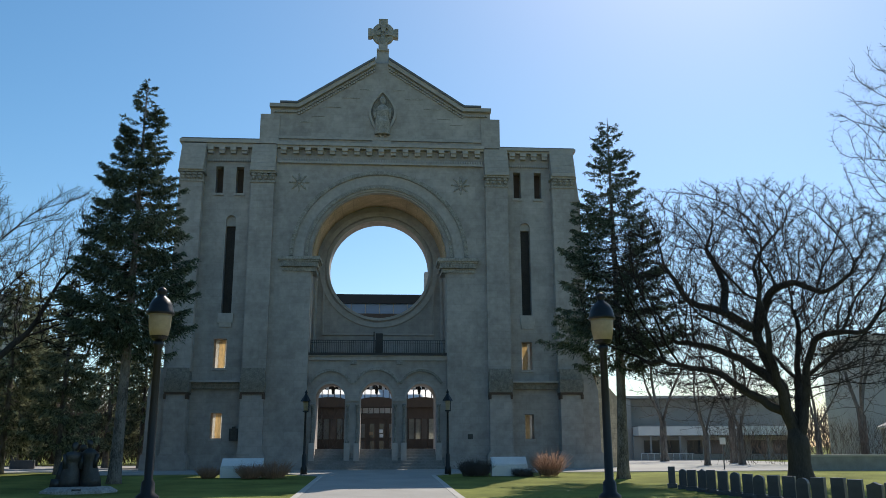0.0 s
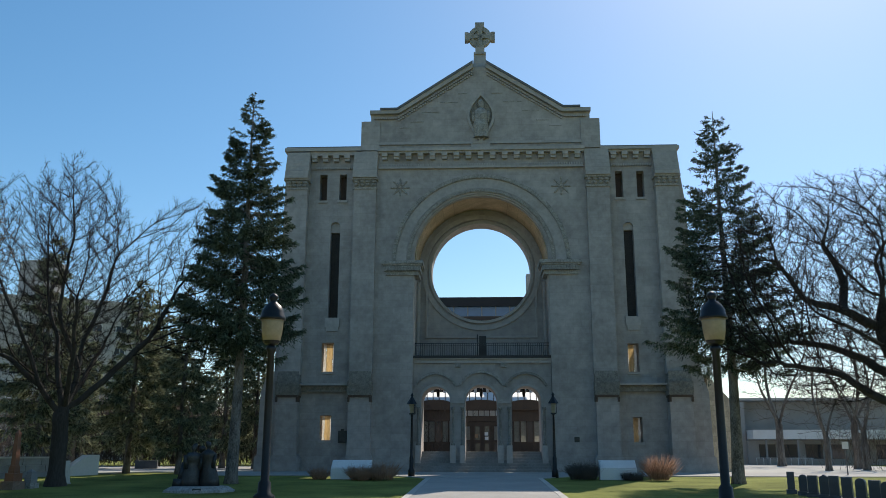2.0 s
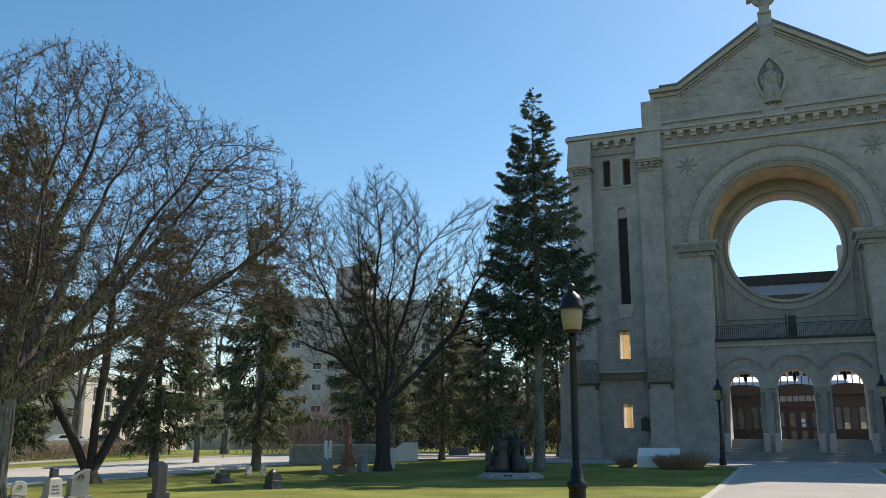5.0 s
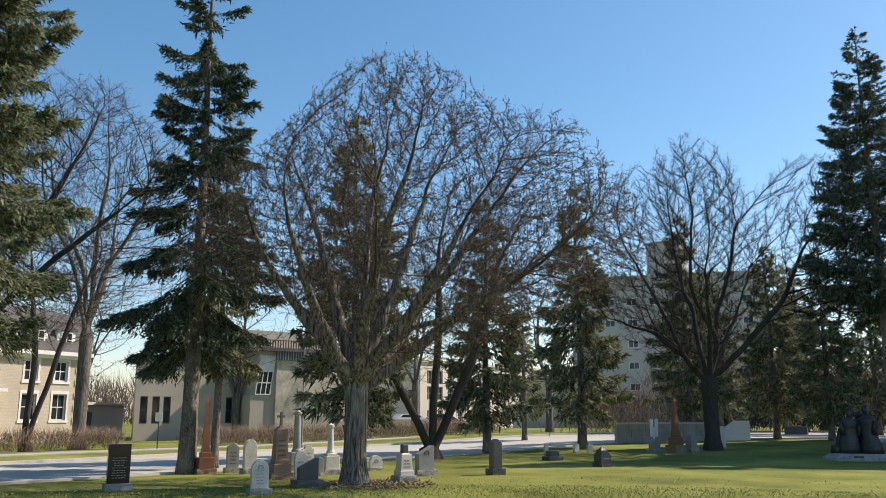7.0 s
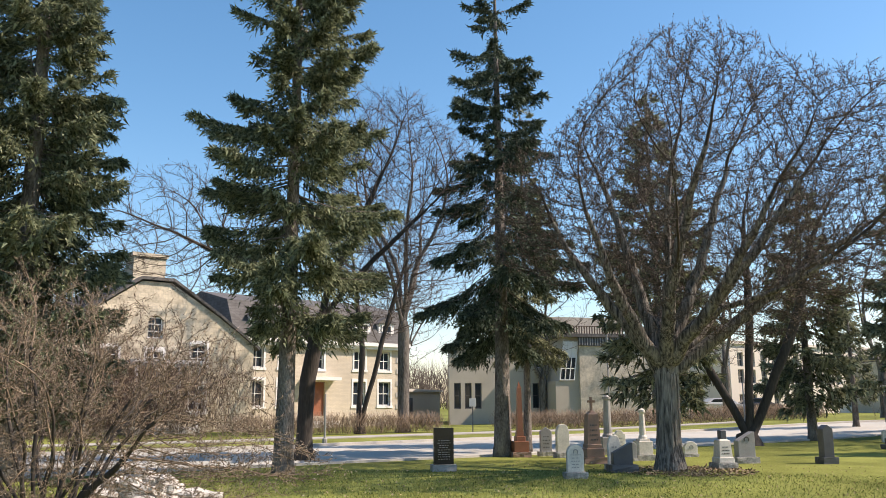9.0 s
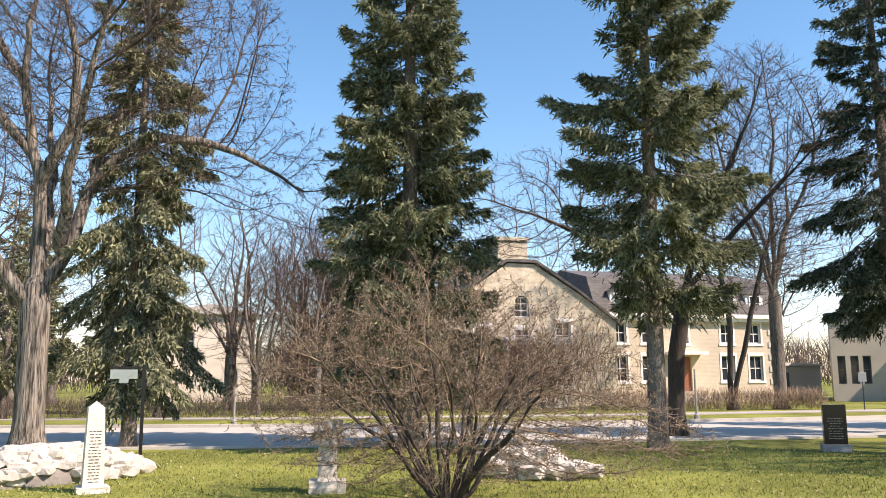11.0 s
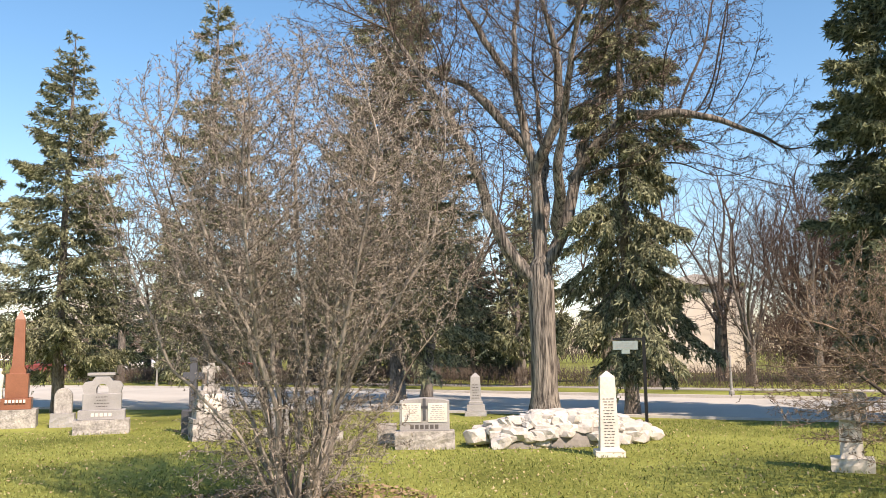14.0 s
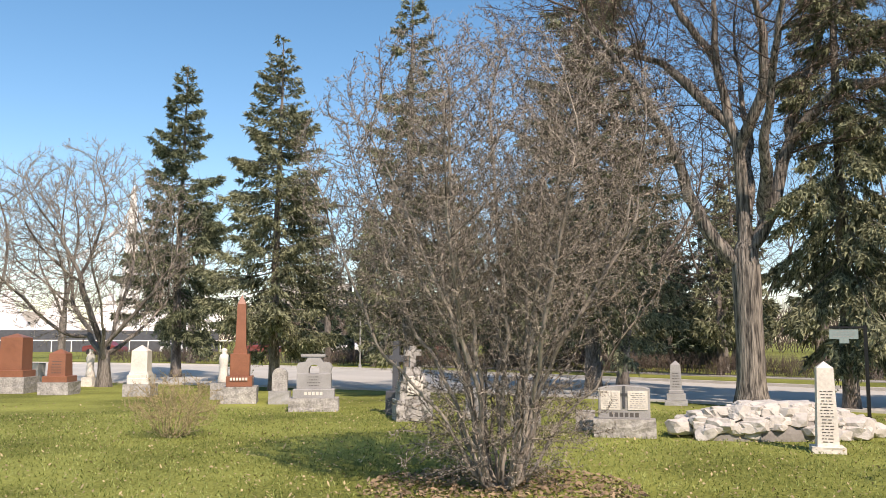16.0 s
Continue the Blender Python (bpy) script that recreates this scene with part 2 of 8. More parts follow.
def extrude(bm, outline, y0, y1):
    """A solid from a convex or simple outline in x and z, from y0 (front) to y1."""
    f = [bm.verts.new((x, y0, z)) for x, z in outline]
    b = [bm.verts.new((x, y1, z)) for x, z in outline]
    n = len(outline)
    bm.faces.new(f); bm.faces.new(b[::-1])
    for i in range(n):
        j = (i + 1) % n
        bm.faces.new((f[j], f[i], b[i], b[j]))
    bmesh.ops.recalc_face_normals(bm, faces=bm.faces[:])
    return bm


def arc(cx, cz, r, a0, a1, n=24):
    return [(cx + r * math.cos(radians(a0 + (a1 - a0) * i / n)), cz + r * math.sin(radians(a0 + (a1 - a0) * i / n))) for i in range(n + 1)]


def ring_band(bm, cx, cz, r0, r1, y0, y1, a0=0.0, a1=180.0, n=40):
    """A moulded band round an arch: four-sided section swept along an arc."""
    rows = []
    for i in range(n + 1):
        a = radians(a0 + (a1 - a0) * i / n)
        c, s = math.cos(a), math.sin(a)
        rows.append([bm.verts.new((cx + r * c, y, cz + r * s)) for r, y in ((r0, y1), (r0, y0), (r1, y0), (r1, y1))])
    for a, b in zip(rows, rows[1:]):
        for i in range(4):
            j = (i + 1) % 4
            bm.faces.new((a[i], a[j], b[j], b[i]))
    if abs(a1 - a0) < 359:
        bm.faces.new(rows[0][::-1]); bm.faces.new(rows[-1])
    bmesh.ops.recalc_face_normals(bm, faces=bm.faces[:])
    return bm


def plate(name, outline, holes, y0, y1):
    """A wall of real thickness with openings through it: outline and holes in x and z, from y0 (front) to y1."""
    cu = bpy.data.curves.new(name, "CURVE")
    cu.dimensions, cu.fill_mode, cu.extrude = "2D", "BOTH", (y1 - y0) / 2
    for pts in [outline, *holes]:
        sp = cu.splines.new("POLY")
        sp.points.add(len(pts) - 1)
        for p, (x, z) in zip(sp.points, pts):
            p.co = (x, z, 0, 1)
        sp.use_cyclic_u = True
    ob = bpy.data.objects.new(name, cu)
    scene.collection.objects.link(ob)
    dg = bpy.context.evaluated_depsgraph_get()
    me = bpy.data.meshes.new_from_object(ob.evaluated_get(dg))
    me.name = name
    bpy.data.objects.remove(ob); bpy.data.curves.remove(cu)
    me.transform(Matrix(((1, 0, 0, 0), (0, 0, -1, (y0 + y1) / 2), (0, 1, 0, 0), (0, 0, 0, 1))))
    me.materials.clear()
    return me


def rect(x0, x1, z0, z1):
    return [(x0, z0), (x1, z0), (x1, z1), (x0, z1)]


def arched(x0, x1, z0, spring, n=16):
    c, r = (x0 + x1) / 2, (x1 - x0) / 2
    return [(x0, z0), (x1, z0)] + arc(c, spring, r, 0, 180, n)


def rise(x, y):
    """Height of the ground: a slight rise towards the ruin."""
    u = min(1.0, max(0.0, (y - 24) / 22))
    return 0.35 * u * u * (3 - 2 * u)


def stand(x, y, turn=0.0, sink=0.0):
    return pose(x, y, rise(x, y) - sink, 0, 0, turn)


def pieces(name, boxes, mat, parent, label=""):
    """One part for each box."""
    for q in boxes: part(name, boxed(q), mat, parent, label)


def worn(bm, amount, seed):
    for v in bm.verts:
        n = noise.noise_vector(v.co * 5 + Vector((seed, 0, 0)))
        v.co += n * amount
    return bm


# ---- plants ----
def limbs(seed, n, foot, length, lo, hi, curve=0.25, turn=0.0):
    """Main limbs that fan out from a fork, with elevation angles between lo and hi."""
    rng = random.Random(seed)
    out = []
    for i in range(n):
        a = turn + 2 * math.pi * (i + rng.uniform(-0.25, 0.25)) / n
        e = radians(rng.uniform(lo, hi))
        f = Vector(foot) + Vector((0, 0, rng.uniform(-0.5, 0.15)))
        d = Vector((math.cos(a) * math.cos(e), math.sin(a) * math.cos(e), math.sin(e)))
        pts, L = [f], length * rng.uniform(0.75, 1.15)
        for k in range(1, 6):
            d = (d + Vector((rng.uniform(-0.08, 0.08), rng.uniform(-0.08, 0.08), curve * 0.2))).normalized()
            pts.append(pts[-1] + d * (L / 5))
        out.append([tuple(p) for p in pts])
    return out


def joined(pieces):
    """Several (verts, quads) as one."""
    V, Q, o = [], [], 0
    for v, q in pieces:
        V.append(v); Q.append(q + o); o += len(v)
    return np.concatenate(V), np.concatenate(Q)


def spikes(rng, P, Dv, L, R):
    """Straight three-sided twigs."""
    n = len(P)
    Dv = Dv / np.linalg.norm(Dv, axis=1, keepdims=True)
    U = np.cross(Dv, rng.normal(size=(n, 3))); U /= np.linalg.norm(U, axis=1, keepdims=True) + 1e-9
    W = np.cross(Dv, U)
    V = np.empty((n, 4, 3))
    for i in range(3):
        a = 2 * math.pi * i / 3
        V[:, i] = P + (math.cos(a) * U + math.sin(a) * W) * R[:, None]
    V[:, 3] = P + Dv * L[:, None]
    base = (np.arange(n) * 4)[:, None]
    t = np.concatenate([base + np.array([[i, (i + 1) % 3, 3]]) for i in range(3)])
    return V.reshape(-1, 3), t


def resample(line, m):
    line = np.array(line, float)
    L = np.concatenate([[0], np.cumsum(np.linalg.norm(np.diff(line, axis=0), axis=1))])
    return np.stack([np.interp(np.linspace(0, L[-1], m), L, line[:, i]) for i in range(3)], 1), L[-1]

def grow(P, par, A, step, kill, tropism, rng, spread=1e9, rounds=140, inertia=0.3, jitter=0.2, forks=3, cone=-0.2, hub=(0, 0, 0), away=0.2):
    """Space colonisation: nodes reach for the nearest free points A of the crown, keeping some of their heading, until each has been met."""
    P = np.array(P, np.float32); par = list(par); A = np.array(A, np.float32)
    up_to = np.array(par); up_to[up_to < 0] = 0
    H = P - P[up_to]; H /= np.linalg.norm(H, axis=1, keepdims=True) + 1e-6
    new_from = 0
    best = np.full(len(A), 1e9, np.float32); near = np.zeros(len(A), int)
    kids = {}
    for _ in range(rounds):
        N = P[new_from:]
        d = np.sqrt(np.maximum((A ** 2).sum(1)[:, None] + (N ** 2).sum(1)[None] - 2 * A @ N.T, 0))
        j = d.argmin(1); dj = d[np.arange(len(A)), j]
        up = dj < best
        best[up] = dj[up]; near[up] = j[up] + new_from
        new_from = len(P)
        live = best > kill
        A, best, near = A[live], best[live], near[live]
        if not len(A): break
        act = best < spread
        if not act.any():
            spread *= 1.6; act = best < spread
            if not act.any(): act = best <= best.min() * 1.3
        out = P - np.array(hub, np.float32); out /= np.linalg.norm(out, axis=1, keepdims=True) + 1e-6
        act &= (((A - P[near]) * H[near]).sum(1) > -0.3 * best) & (((A - P[near]) * out[near]).sum(1) > cone * best)
        if not act.any(): break
        D = (A[act] - P[near[act]]) / best[act][:, None]
        acc = np.zeros((len(P), 3), np.float32); np.add.at(acc, near[act], D)
        src = np.unique(near[act])
        v = acc[src]; v /= np.linalg.norm(v, axis=1, keepdims=True) + 1e-6
        v = v + H[src] * inertia + out[src] * away + np.array([0, 0, tropism], np.float32) + rng.normal(size=v.shape).astype(np.float32) * jitter
        v /= np.linalg.norm(v, axis=1, keepdims=True) + 1e-6
        fresh = [s for s in range(len(src)) if kids.get(src[s], 0) < forks]
        if not fresh: break
        for s in fresh: kids[src[s]] = kids.get(src[s], 0) + 1
        full = {src[s] for s in fresh if kids[src[s]] >= forks}
        if full:
            stuck = np.isin(near, list(full)) & (best < step * 1.2)
            A, best, near = A[~stuck], best[~stuck], near[~stuck]
        P = np.concatenate([P, P[src[fresh]] + v[fresh] * step]); H = np.concatenate([H, v[fresh]])
        par += [int(src[s]) for s in fresh]
        if not len(A): break
    return P.astype(float), np.array(par)


def fill(rng, crowns, n, shell):
    out = []
    vol = np.array([r[0] * r[1] * r[2] for _, r in crowns]); vol /= vol.sum()
    for (c, r), v in zip(crowns, vol):
        k = int(n * v)
        d = rng.normal(size=(k, 3)); d /= np.linalg.norm(d, axis=1, keepdims=True)
        rad = rng.random(k) ** (1 / shell)
        lump = 1 + 0.07 * np.sin(4 * d[:, 0] + 3 * d[:, 1] + 1.3 + c[0]) + 0.06 * np.sin(7 * d[:, 1] - 4 * d[:, 2] + c[1])
        out.append(np.array(c) + d * (rad * lump)[:, None] * np.array(r))
    return np.concatenate(out)


def crowned_tree(name, label, place, base, trunk, crowns, seed, mats, n=3500, step=0.28, kill=0.40, tip=0.006, twig=0.35, twigs=3, buds=2, shell=4.0, tropism=0.10, droop=0.0, flare=1.5, group="", category="tree", hang=0.0, thick=0.045, wild=0.55, bud=0.9, limb=0.0, crook=0.025, boughs=14, reach=3.2, tips=None):
    """A leafless tree whose limbs branch evenly through the crowns (ellipsoids). trunk: the stem from the ground, then any limbs."""
    rng = np.random.default_rng(seed)
    ob = thing(name, label, category, group, m=stand(*place))
    P, par, least = [], [], []
    for i, line in enumerate(trunk):
        L = np.linalg.norm(np.diff(np.array(line, float), axis=0), axis=1).sum()
        Q, _ = resample(line, max(2, int(L / step) + 1))
        if i:
            last = int(np.linalg.norm(np.array(P) - Q[0], axis=1).argmin()); Q = Q[1:]
        else: last = -1
        for k, q in enumerate(Q):
            P.append(q + (rng.normal(size=3) * crook if i else 0)); par.append(last); last = len(P) - 1
            least.append(base * limb * (1 - 0.9 * k / len(Q)) if i else 0.0)
    stem = len(par) if len(trunk) == 1 else int(np.linalg.norm(np.diff(np.array(trunk[0], float), axis=0), axis=1).sum() / step) + 1
    # boughs first, far apart and steady in their heading; then branchlets that fill the crown between them
    if boughs:
        P, par = grow(P, par, fill(rng, crowns, n // boughs, shell * 0.7), step * 1.5, kill * reach, tropism + 0.06, rng, kill * reach * 4, inertia=0.4, jitter=0.16 + crook, forks=2, cone=0.35, hub=trunk[0][-1], away=0.35)
    P, par = grow(P, par, fill(rng, crowns, n, shell), step, kill, tropism, rng, kill * 5, inertia=0.3, jitter=0.22, cone=-0.05, hub=trunk[0][-1], away=0.15)
    m = len(P)
    # pipe model: tips carry equal loads down to the stem
    load = np.ones(m); kids = np.zeros(m, int); np.add.at(kids, par[par >= 0], 1)
    load = np.where(kids == 0, 1.0, 0.0)
    for c in range(m - 1, 0, -1): load[par[c]] += load[c]
    e = math.log(max(3, load[0])) / math.log(base * 0.92 / tip)
    R = np.minimum(tip * np.maximum(load, 1) ** (1 / e), base)
    R[stem:] *= 0.85
    R[:len(least)] = np.maximum(R[:len(least)], least)
    for c in range(1, m):
        if par[c] >= 0: R[c] = min(R[c], R[par[c]])
    main = np.full(m, -1); big = np.zeros(m)
    for c in range(1, m):
        if load[c] > big[par[c]]: big[par[c]] = load[c]; main[par[c]] = c
    for _ in range(2):
        Pn = P.copy(); ok = (par >= 0) & (main >= 0); Pn[ok] = 0.5 * P[ok] + 0.25 * (P[par[ok]] + P[main[ok]]); Pn[:stem] = P[:stem]; P = Pn
    c = np.arange(1, m); c = c[par[c] >= 0]; p = par[c]
    T = np.zeros((m, 3)); T[c] = P[c] - P[p]; T[0] = (0, 0, 1); T /= np.linalg.norm(T, axis=1, keepdims=True) + 1e-9
    fwd = np.where(main >= 0, main, np.arange(m)); Tm = T + T[fwd]; Tm /= np.linalg.norm(Tm, axis=1, keepdims=True) + 1e-9

    # sideways direction of each ring, carried along the thick limbs without a twist
    ref = np.where(np.abs(Tm[:, 2:3]) > 0.8, np.array([1.0, 0.1, 0.0]), np.array([0.1, 0.2, 1.0]))
    side_way = np.cross(Tm, ref); side_way /= np.linalg.norm(side_way, axis=1, keepdims=True) + 1e-9
    for q in np.where(R > thick * 0.9)[0]:
        if par[q] >= 0:
            w = side_way[par[q]] - Tm[q] * (side_way[par[q]] @ Tm[q]); d = math.sqrt(w @ w)
            if d > 0.05: side_way[q] = w / d

    def rings(ids, tang, rad, k):
        t = tang[ids]
        U = side_way[ids] - t * (side_way[ids] * t).sum(1)[:, None]; U /= np.linalg.norm(U, axis=1, keepdims=True) + 1e-9
        W = np.cross(t, U); a = 2 * np.pi * np.arange(k) / k
        return (np.cos(a)[:, None] * U[:, None] + np.sin(a)[:, None] * W[:, None]) * rad[:, None, None]

    def tubes(sel, k):
        cc, pp = c[sel], p[sel]
        z = np.clip(P[:, 2], 0, None)
        fl = 1 + (flare - 1) * np.clip(1 - z / 0.8, 0, 1) ** 2
        end = P[cc][:, None] + rings(cc, Tm, R[cc] * fl[cc], k)
        cont = main[pp] == cc
        start = P[pp][:, None] + np.where(cont[:, None, None], rings(pp, Tm, R[pp] * fl[pp], k), rings(cc, T, np.minimum(R[cc] * 1.12, R[pp]), k))
        V = np.concatenate([start, end], 1)
        o = (np.arange(len(cc)) * 2 * k)[:, None]; q = np.arange(k); q2 = (q + 1) % k
        Q = np.stack(np.broadcast_arrays(o + q, o + q2, o + k + q2, o + k + q), -1).reshape(-1, 4)
        return V.reshape(-1, 3), Q
    heavy = R[c] > thick
    V, Q = joined([tubes(np.where(heavy)[0], 12)] if heavy.any() else [tubes(np.arange(min(4, len(c))), 6)])
    if base > 0.15:
        # furrowed bark: ridges that wander round the stem
        s = [noise.noise((v[0] * 9, v[1] * 9, v[2] * 1.3)) for v in V]
        axis = np.array([0.0, 0.0, 0.0]); w = np.where(V[:, 2] < trunk[0][-1][2], 0.05, 0.0) * np.array(s)
        V[:, 0] += V[:, 0] * w; V[:, 1] += V[:, 1] * w
    bm = bmesh.new(); me = tri_mesh("trunk", V, np.zeros((0, 3), int), Q)
    bm.from_mesh(me); bmesh.ops.remove_doubles(bm, verts=bm.verts[:], dist=0.0005); bm.to_mesh(me); bm.free()
    part("trunk", me, mats[0], ob, smooth=True)
    V1, Q1 = tubes(np.where(~heavy)[0], 3)
    # twigs along the thin branches, then buds and tips on the twigs
    thin = c[R[c] < thick * 0.55]
    ids = np.repeat(thin, twigs); k = len(ids)
    ends = kids[ids] == 0
    base_p = P[ids] - T[ids] * (step * rng.random(k) * ~ends)[:, None]
    D = T[ids] * 0.8 + rng.normal(size=(k, 3)) * wild + np.array([0, 0, tropism - hang])
    Lk = twig * (0.35 + 0.9 * rng.random(k))
    V2, T2 = spikes(rng, base_p, D, Lk, np.full(k, tip * 0.85))
    vs, ts, qs = [V1], [], [Q1]; o = len(V1)
    vs.append(V2); ts.append(T2 + o); o += len(V2)
    if buds:
        D = D / np.linalg.norm(D, axis=1, keepdims=True)
        kk = np.repeat(np.arange(k), buds); f = 0.25 + 0.7 * rng.random(len(kk))
        B = base_p[kk] + D[kk] * (Lk[kk] * f)[:, None] * 0.9
        E = D[kk] + rng.normal(size=(len(kk), 3)) * 0.7 + np.array([0, 0, tropism - hang])
        E /= np.linalg.norm(E, axis=1, keepdims=True); side = np.cross(E, rng.normal(size=E.shape)); side /= np.linalg.norm(side, axis=1, keepdims=True)
        V3 = np.stack([B - side * tip * bud, B + side * tip * bud, B + E * (twig * (0.14 + 0.26 * rng.random(len(kk))))[:, None]], 1).reshape(-1, 3)
        T3 = np.arange(len(V3)).reshape(-1, 3)
        vs.append(V3); ts.append(T3 + o)
        if tips is not None:
            # swelling buds: small four-sided kites at the twigs' ends and along them
            E2 = D + rng.normal(size=D.shape) * 0.5; E2 /= np.linalg.norm(E2, axis=1, keepdims=True)
            S2 = np.cross(E2, rng.normal(size=D.shape)); S2 /= np.linalg.norm(S2, axis=1, keepdims=True)
            C = base_p + D * (Lk * (0.4 + 0.6 * rng.random(k)))[:, None]; z = (tips[1] * (0.6 + 0.8 * rng.random(k)))[:, None]
            V4 = np.stack([C - E2 * z, C + S2 * z * 0.55, C + E2 * z, C - S2 * z * 0.55], 1).reshape(-1, 3)
            tagged(part("bud_spray", tri_mesh("bud_spray", V4, np.zeros((0, 3), int), np.arange(len(V4)).reshape(-1, 4)), tips[0], ob), kind="stuff")
    part("crown", tri_mesh("crown", np.concatenate(vs), np.concatenate(ts), np.concatenate(qs)), mats[1], ob)
    return ob


def spruce(name, label, place, height, radius, seed, trunk=0.22, clear=0.12, mats=(BARK_SPRUCE, NEEDLE), sprays=26000, droop=0.35, open_top=0.0, lean=(0, 0), ragged=0.25, size=0.20, taper=1.0, group="", skirt=0.0, whorl=0.42, per=6, up=0.32):
    """A spruce: tapered trunk, uneven whorls of boughs with turned-up tips, side branchlets and small sprays of needles."""
    rng = np.random.default_rng(seed)
    ob = thing(name, label, "tree", group, m=stand(*place))
    zs = []
    z = height * clear
    while z < height * 0.985:
        k = per if z < height * 0.75 else max(3, per - 2)
        zs += [z + rng.normal() * whorl * 0.36 for _ in range(k)]
        z += whorl * (1.1 - 0.55 * z / height)
    z = np.array(zs); nb = len(z)
    u = np.clip((z / height - clear) / (1 - clear), 0, 0.99)
    env = radius * (1 - u) ** taper * np.minimum(1, 0.6 + u * 3.5) + 0.10
    Lb = env * (1 - ragged * rng.random(nb) ** 1.3) * (1 + 0.08 * rng.normal(size=nb).clip(-1.5, 1.5))
    if open_top:
        gap = (u > open_top) & (rng.random(nb) < 0.45)
        Lb = np.where(gap, 0.06, np.where(u > open_top, Lb * 1.5, Lb))
    lost = rng.random(nb) < ragged * 0.25
    Lb = np.where(lost, 0.1, Lb)
    az = rng.random(nb) * 2 * np.pi
    dirh = np.stack([np.cos(az), np.sin(az), np.zeros(nb)], 1)
    a = droop * (1.0 - 1.5 * u) + 0.06 * rng.normal(size=nb)
    b = up * (1 - 0.6 * u) + 0.05 * rng.random(nb)
    axis = np.stack([lean[0] * z / height, lean[1] * z / height, z], 1)

    def along(i, s):
        p = axis[i] + dirh[i] * (s * Lb[i])[:, None]
        p[:, 2] += Lb[i] * (-a[i] * s + b[i] * s * s - skirt * s * (1 - u[i]))
        return p

    bm = bmesh.new()
    prof = [(trunk * 1.5, -0.25), (trunk * 1.12, 0.35)] + [(trunk * (1 - f) + 0.012, height * f) for f in (0.1, 0.25, 0.45, 0.65, 0.85, 1.0)]
    lathe(bm, prof, 10)
    for v in bm.verts:
        f = max(0.0, v.co.z / height); v.co.x += lean[0] * f + 0.06 * math.sin(5 * f); v.co.y += lean[1] * f
    part("trunk", bm, mats[0], ob, smooth=True)
    i = np.arange(nb)
    P0, P1, P2 = along(i, np.zeros(nb)), along(i, np.full(nb, 0.5)), along(i, np.full(nb, 0.95))
    V1, T1 = spikes(rng, P0, P1 - P0, np.linalg.norm(P1 - P0, axis=1) * 1.3, 0.010 + 0.010 * Lb)
    V2, T2 = spikes(rng, P1, P2 - P1, np.linalg.norm(P2 - P1, axis=1), 0.006 + 0.004 * Lb)
    tagged(part("bough_wood", tri_mesh("boughs", np.concatenate([V1, V2]), np.concatenate([T1, T2 + len(V1)])), mats[0], ob), kind="stuff")
    # side branchlets, herringbone along each bough; each carries a row of sprays, the outer ones hanging
    row = 9
    nbr = int(sprays * 1.5) // row
    w = Lb ** 1.5; w /= w.sum()
    bi = rng.choice(nb, nbr, p=w)
    s = 0.12 + 0.88 * rng.random(nbr) ** 0.75
    P = along(bi, s)
    side = np.stack([-dirh[bi][:, 1], dirh[bi][:, 0], np.zeros(nbr)], 1) * np.sign(rng.random(nbr) - 0.5)[:, None]
    bl = np.minimum(0.95, 0.10 + 0.42 * Lb[bi] * (1.12 - s)) * (0.55 + 0.6 * rng.random(nbr))
    D0 = dirh[bi] * 0.8 + side * (0.15 + 0.85 * rng.random(nbr))[:, None]
    D0[:, 2] += -a[bi] + 2 * b[bi] * s - 0.28 * rng.random(nbr) - 0.45 * skirt - 0.22 * droop * (1 - u[bi])
    D0 /= np.linalg.norm(D0, axis=1, keepdims=True)
    bi2 = np.repeat(np.arange(nbr), row); t = np.tile((np.arange(row) + 0.5) / row, nbr) + rng.normal(size=row * nbr) * 0.06
    n = len(bi2)
    Q = P[bi2] + D0[bi2] * (bl[bi2] * t)[:, None]
    Q[:, 2] -= (0.22 + 0.5 * droop * (1 - u[bi][bi2])) * bl[bi2] * t * t + np.abs(rng.normal(size=n)) * 0.03
    Q += rng.normal(size=(n, 3)) * 0.02
    hangs = rng.random(n) < 0.30 * (1 - 0.8 * u[bi][bi2])
    E = D0[bi2] + rng.normal(size=(n, 3)) * 0.5
    E[:, 2] -= np.where(hangs, 1.3, 0.05)
    E /= np.linalg.norm(E, axis=1, keepdims=True)
    N = np.cross(E, rng.normal(size=(n, 3))); N /= np.linalg.norm(N, axis=1, keepdims=True)
    ln = size * 0.66 * (0.5 + 0.75 * rng.random(n)) * np.where(hangs, 1.25, 1.0)
    wd = ln * (0.12 + 0.09 * rng.random(n))
    V = np.stack([Q + N * wd[:, None], Q + E * ln[:, None], Q - N * wd[:, None]], 1)
    part("crown", tri_mesh("crown", V.reshape(-1, 3), np.arange(3 * n).reshape(-1, 3)), mats[1], ob)
    return ob


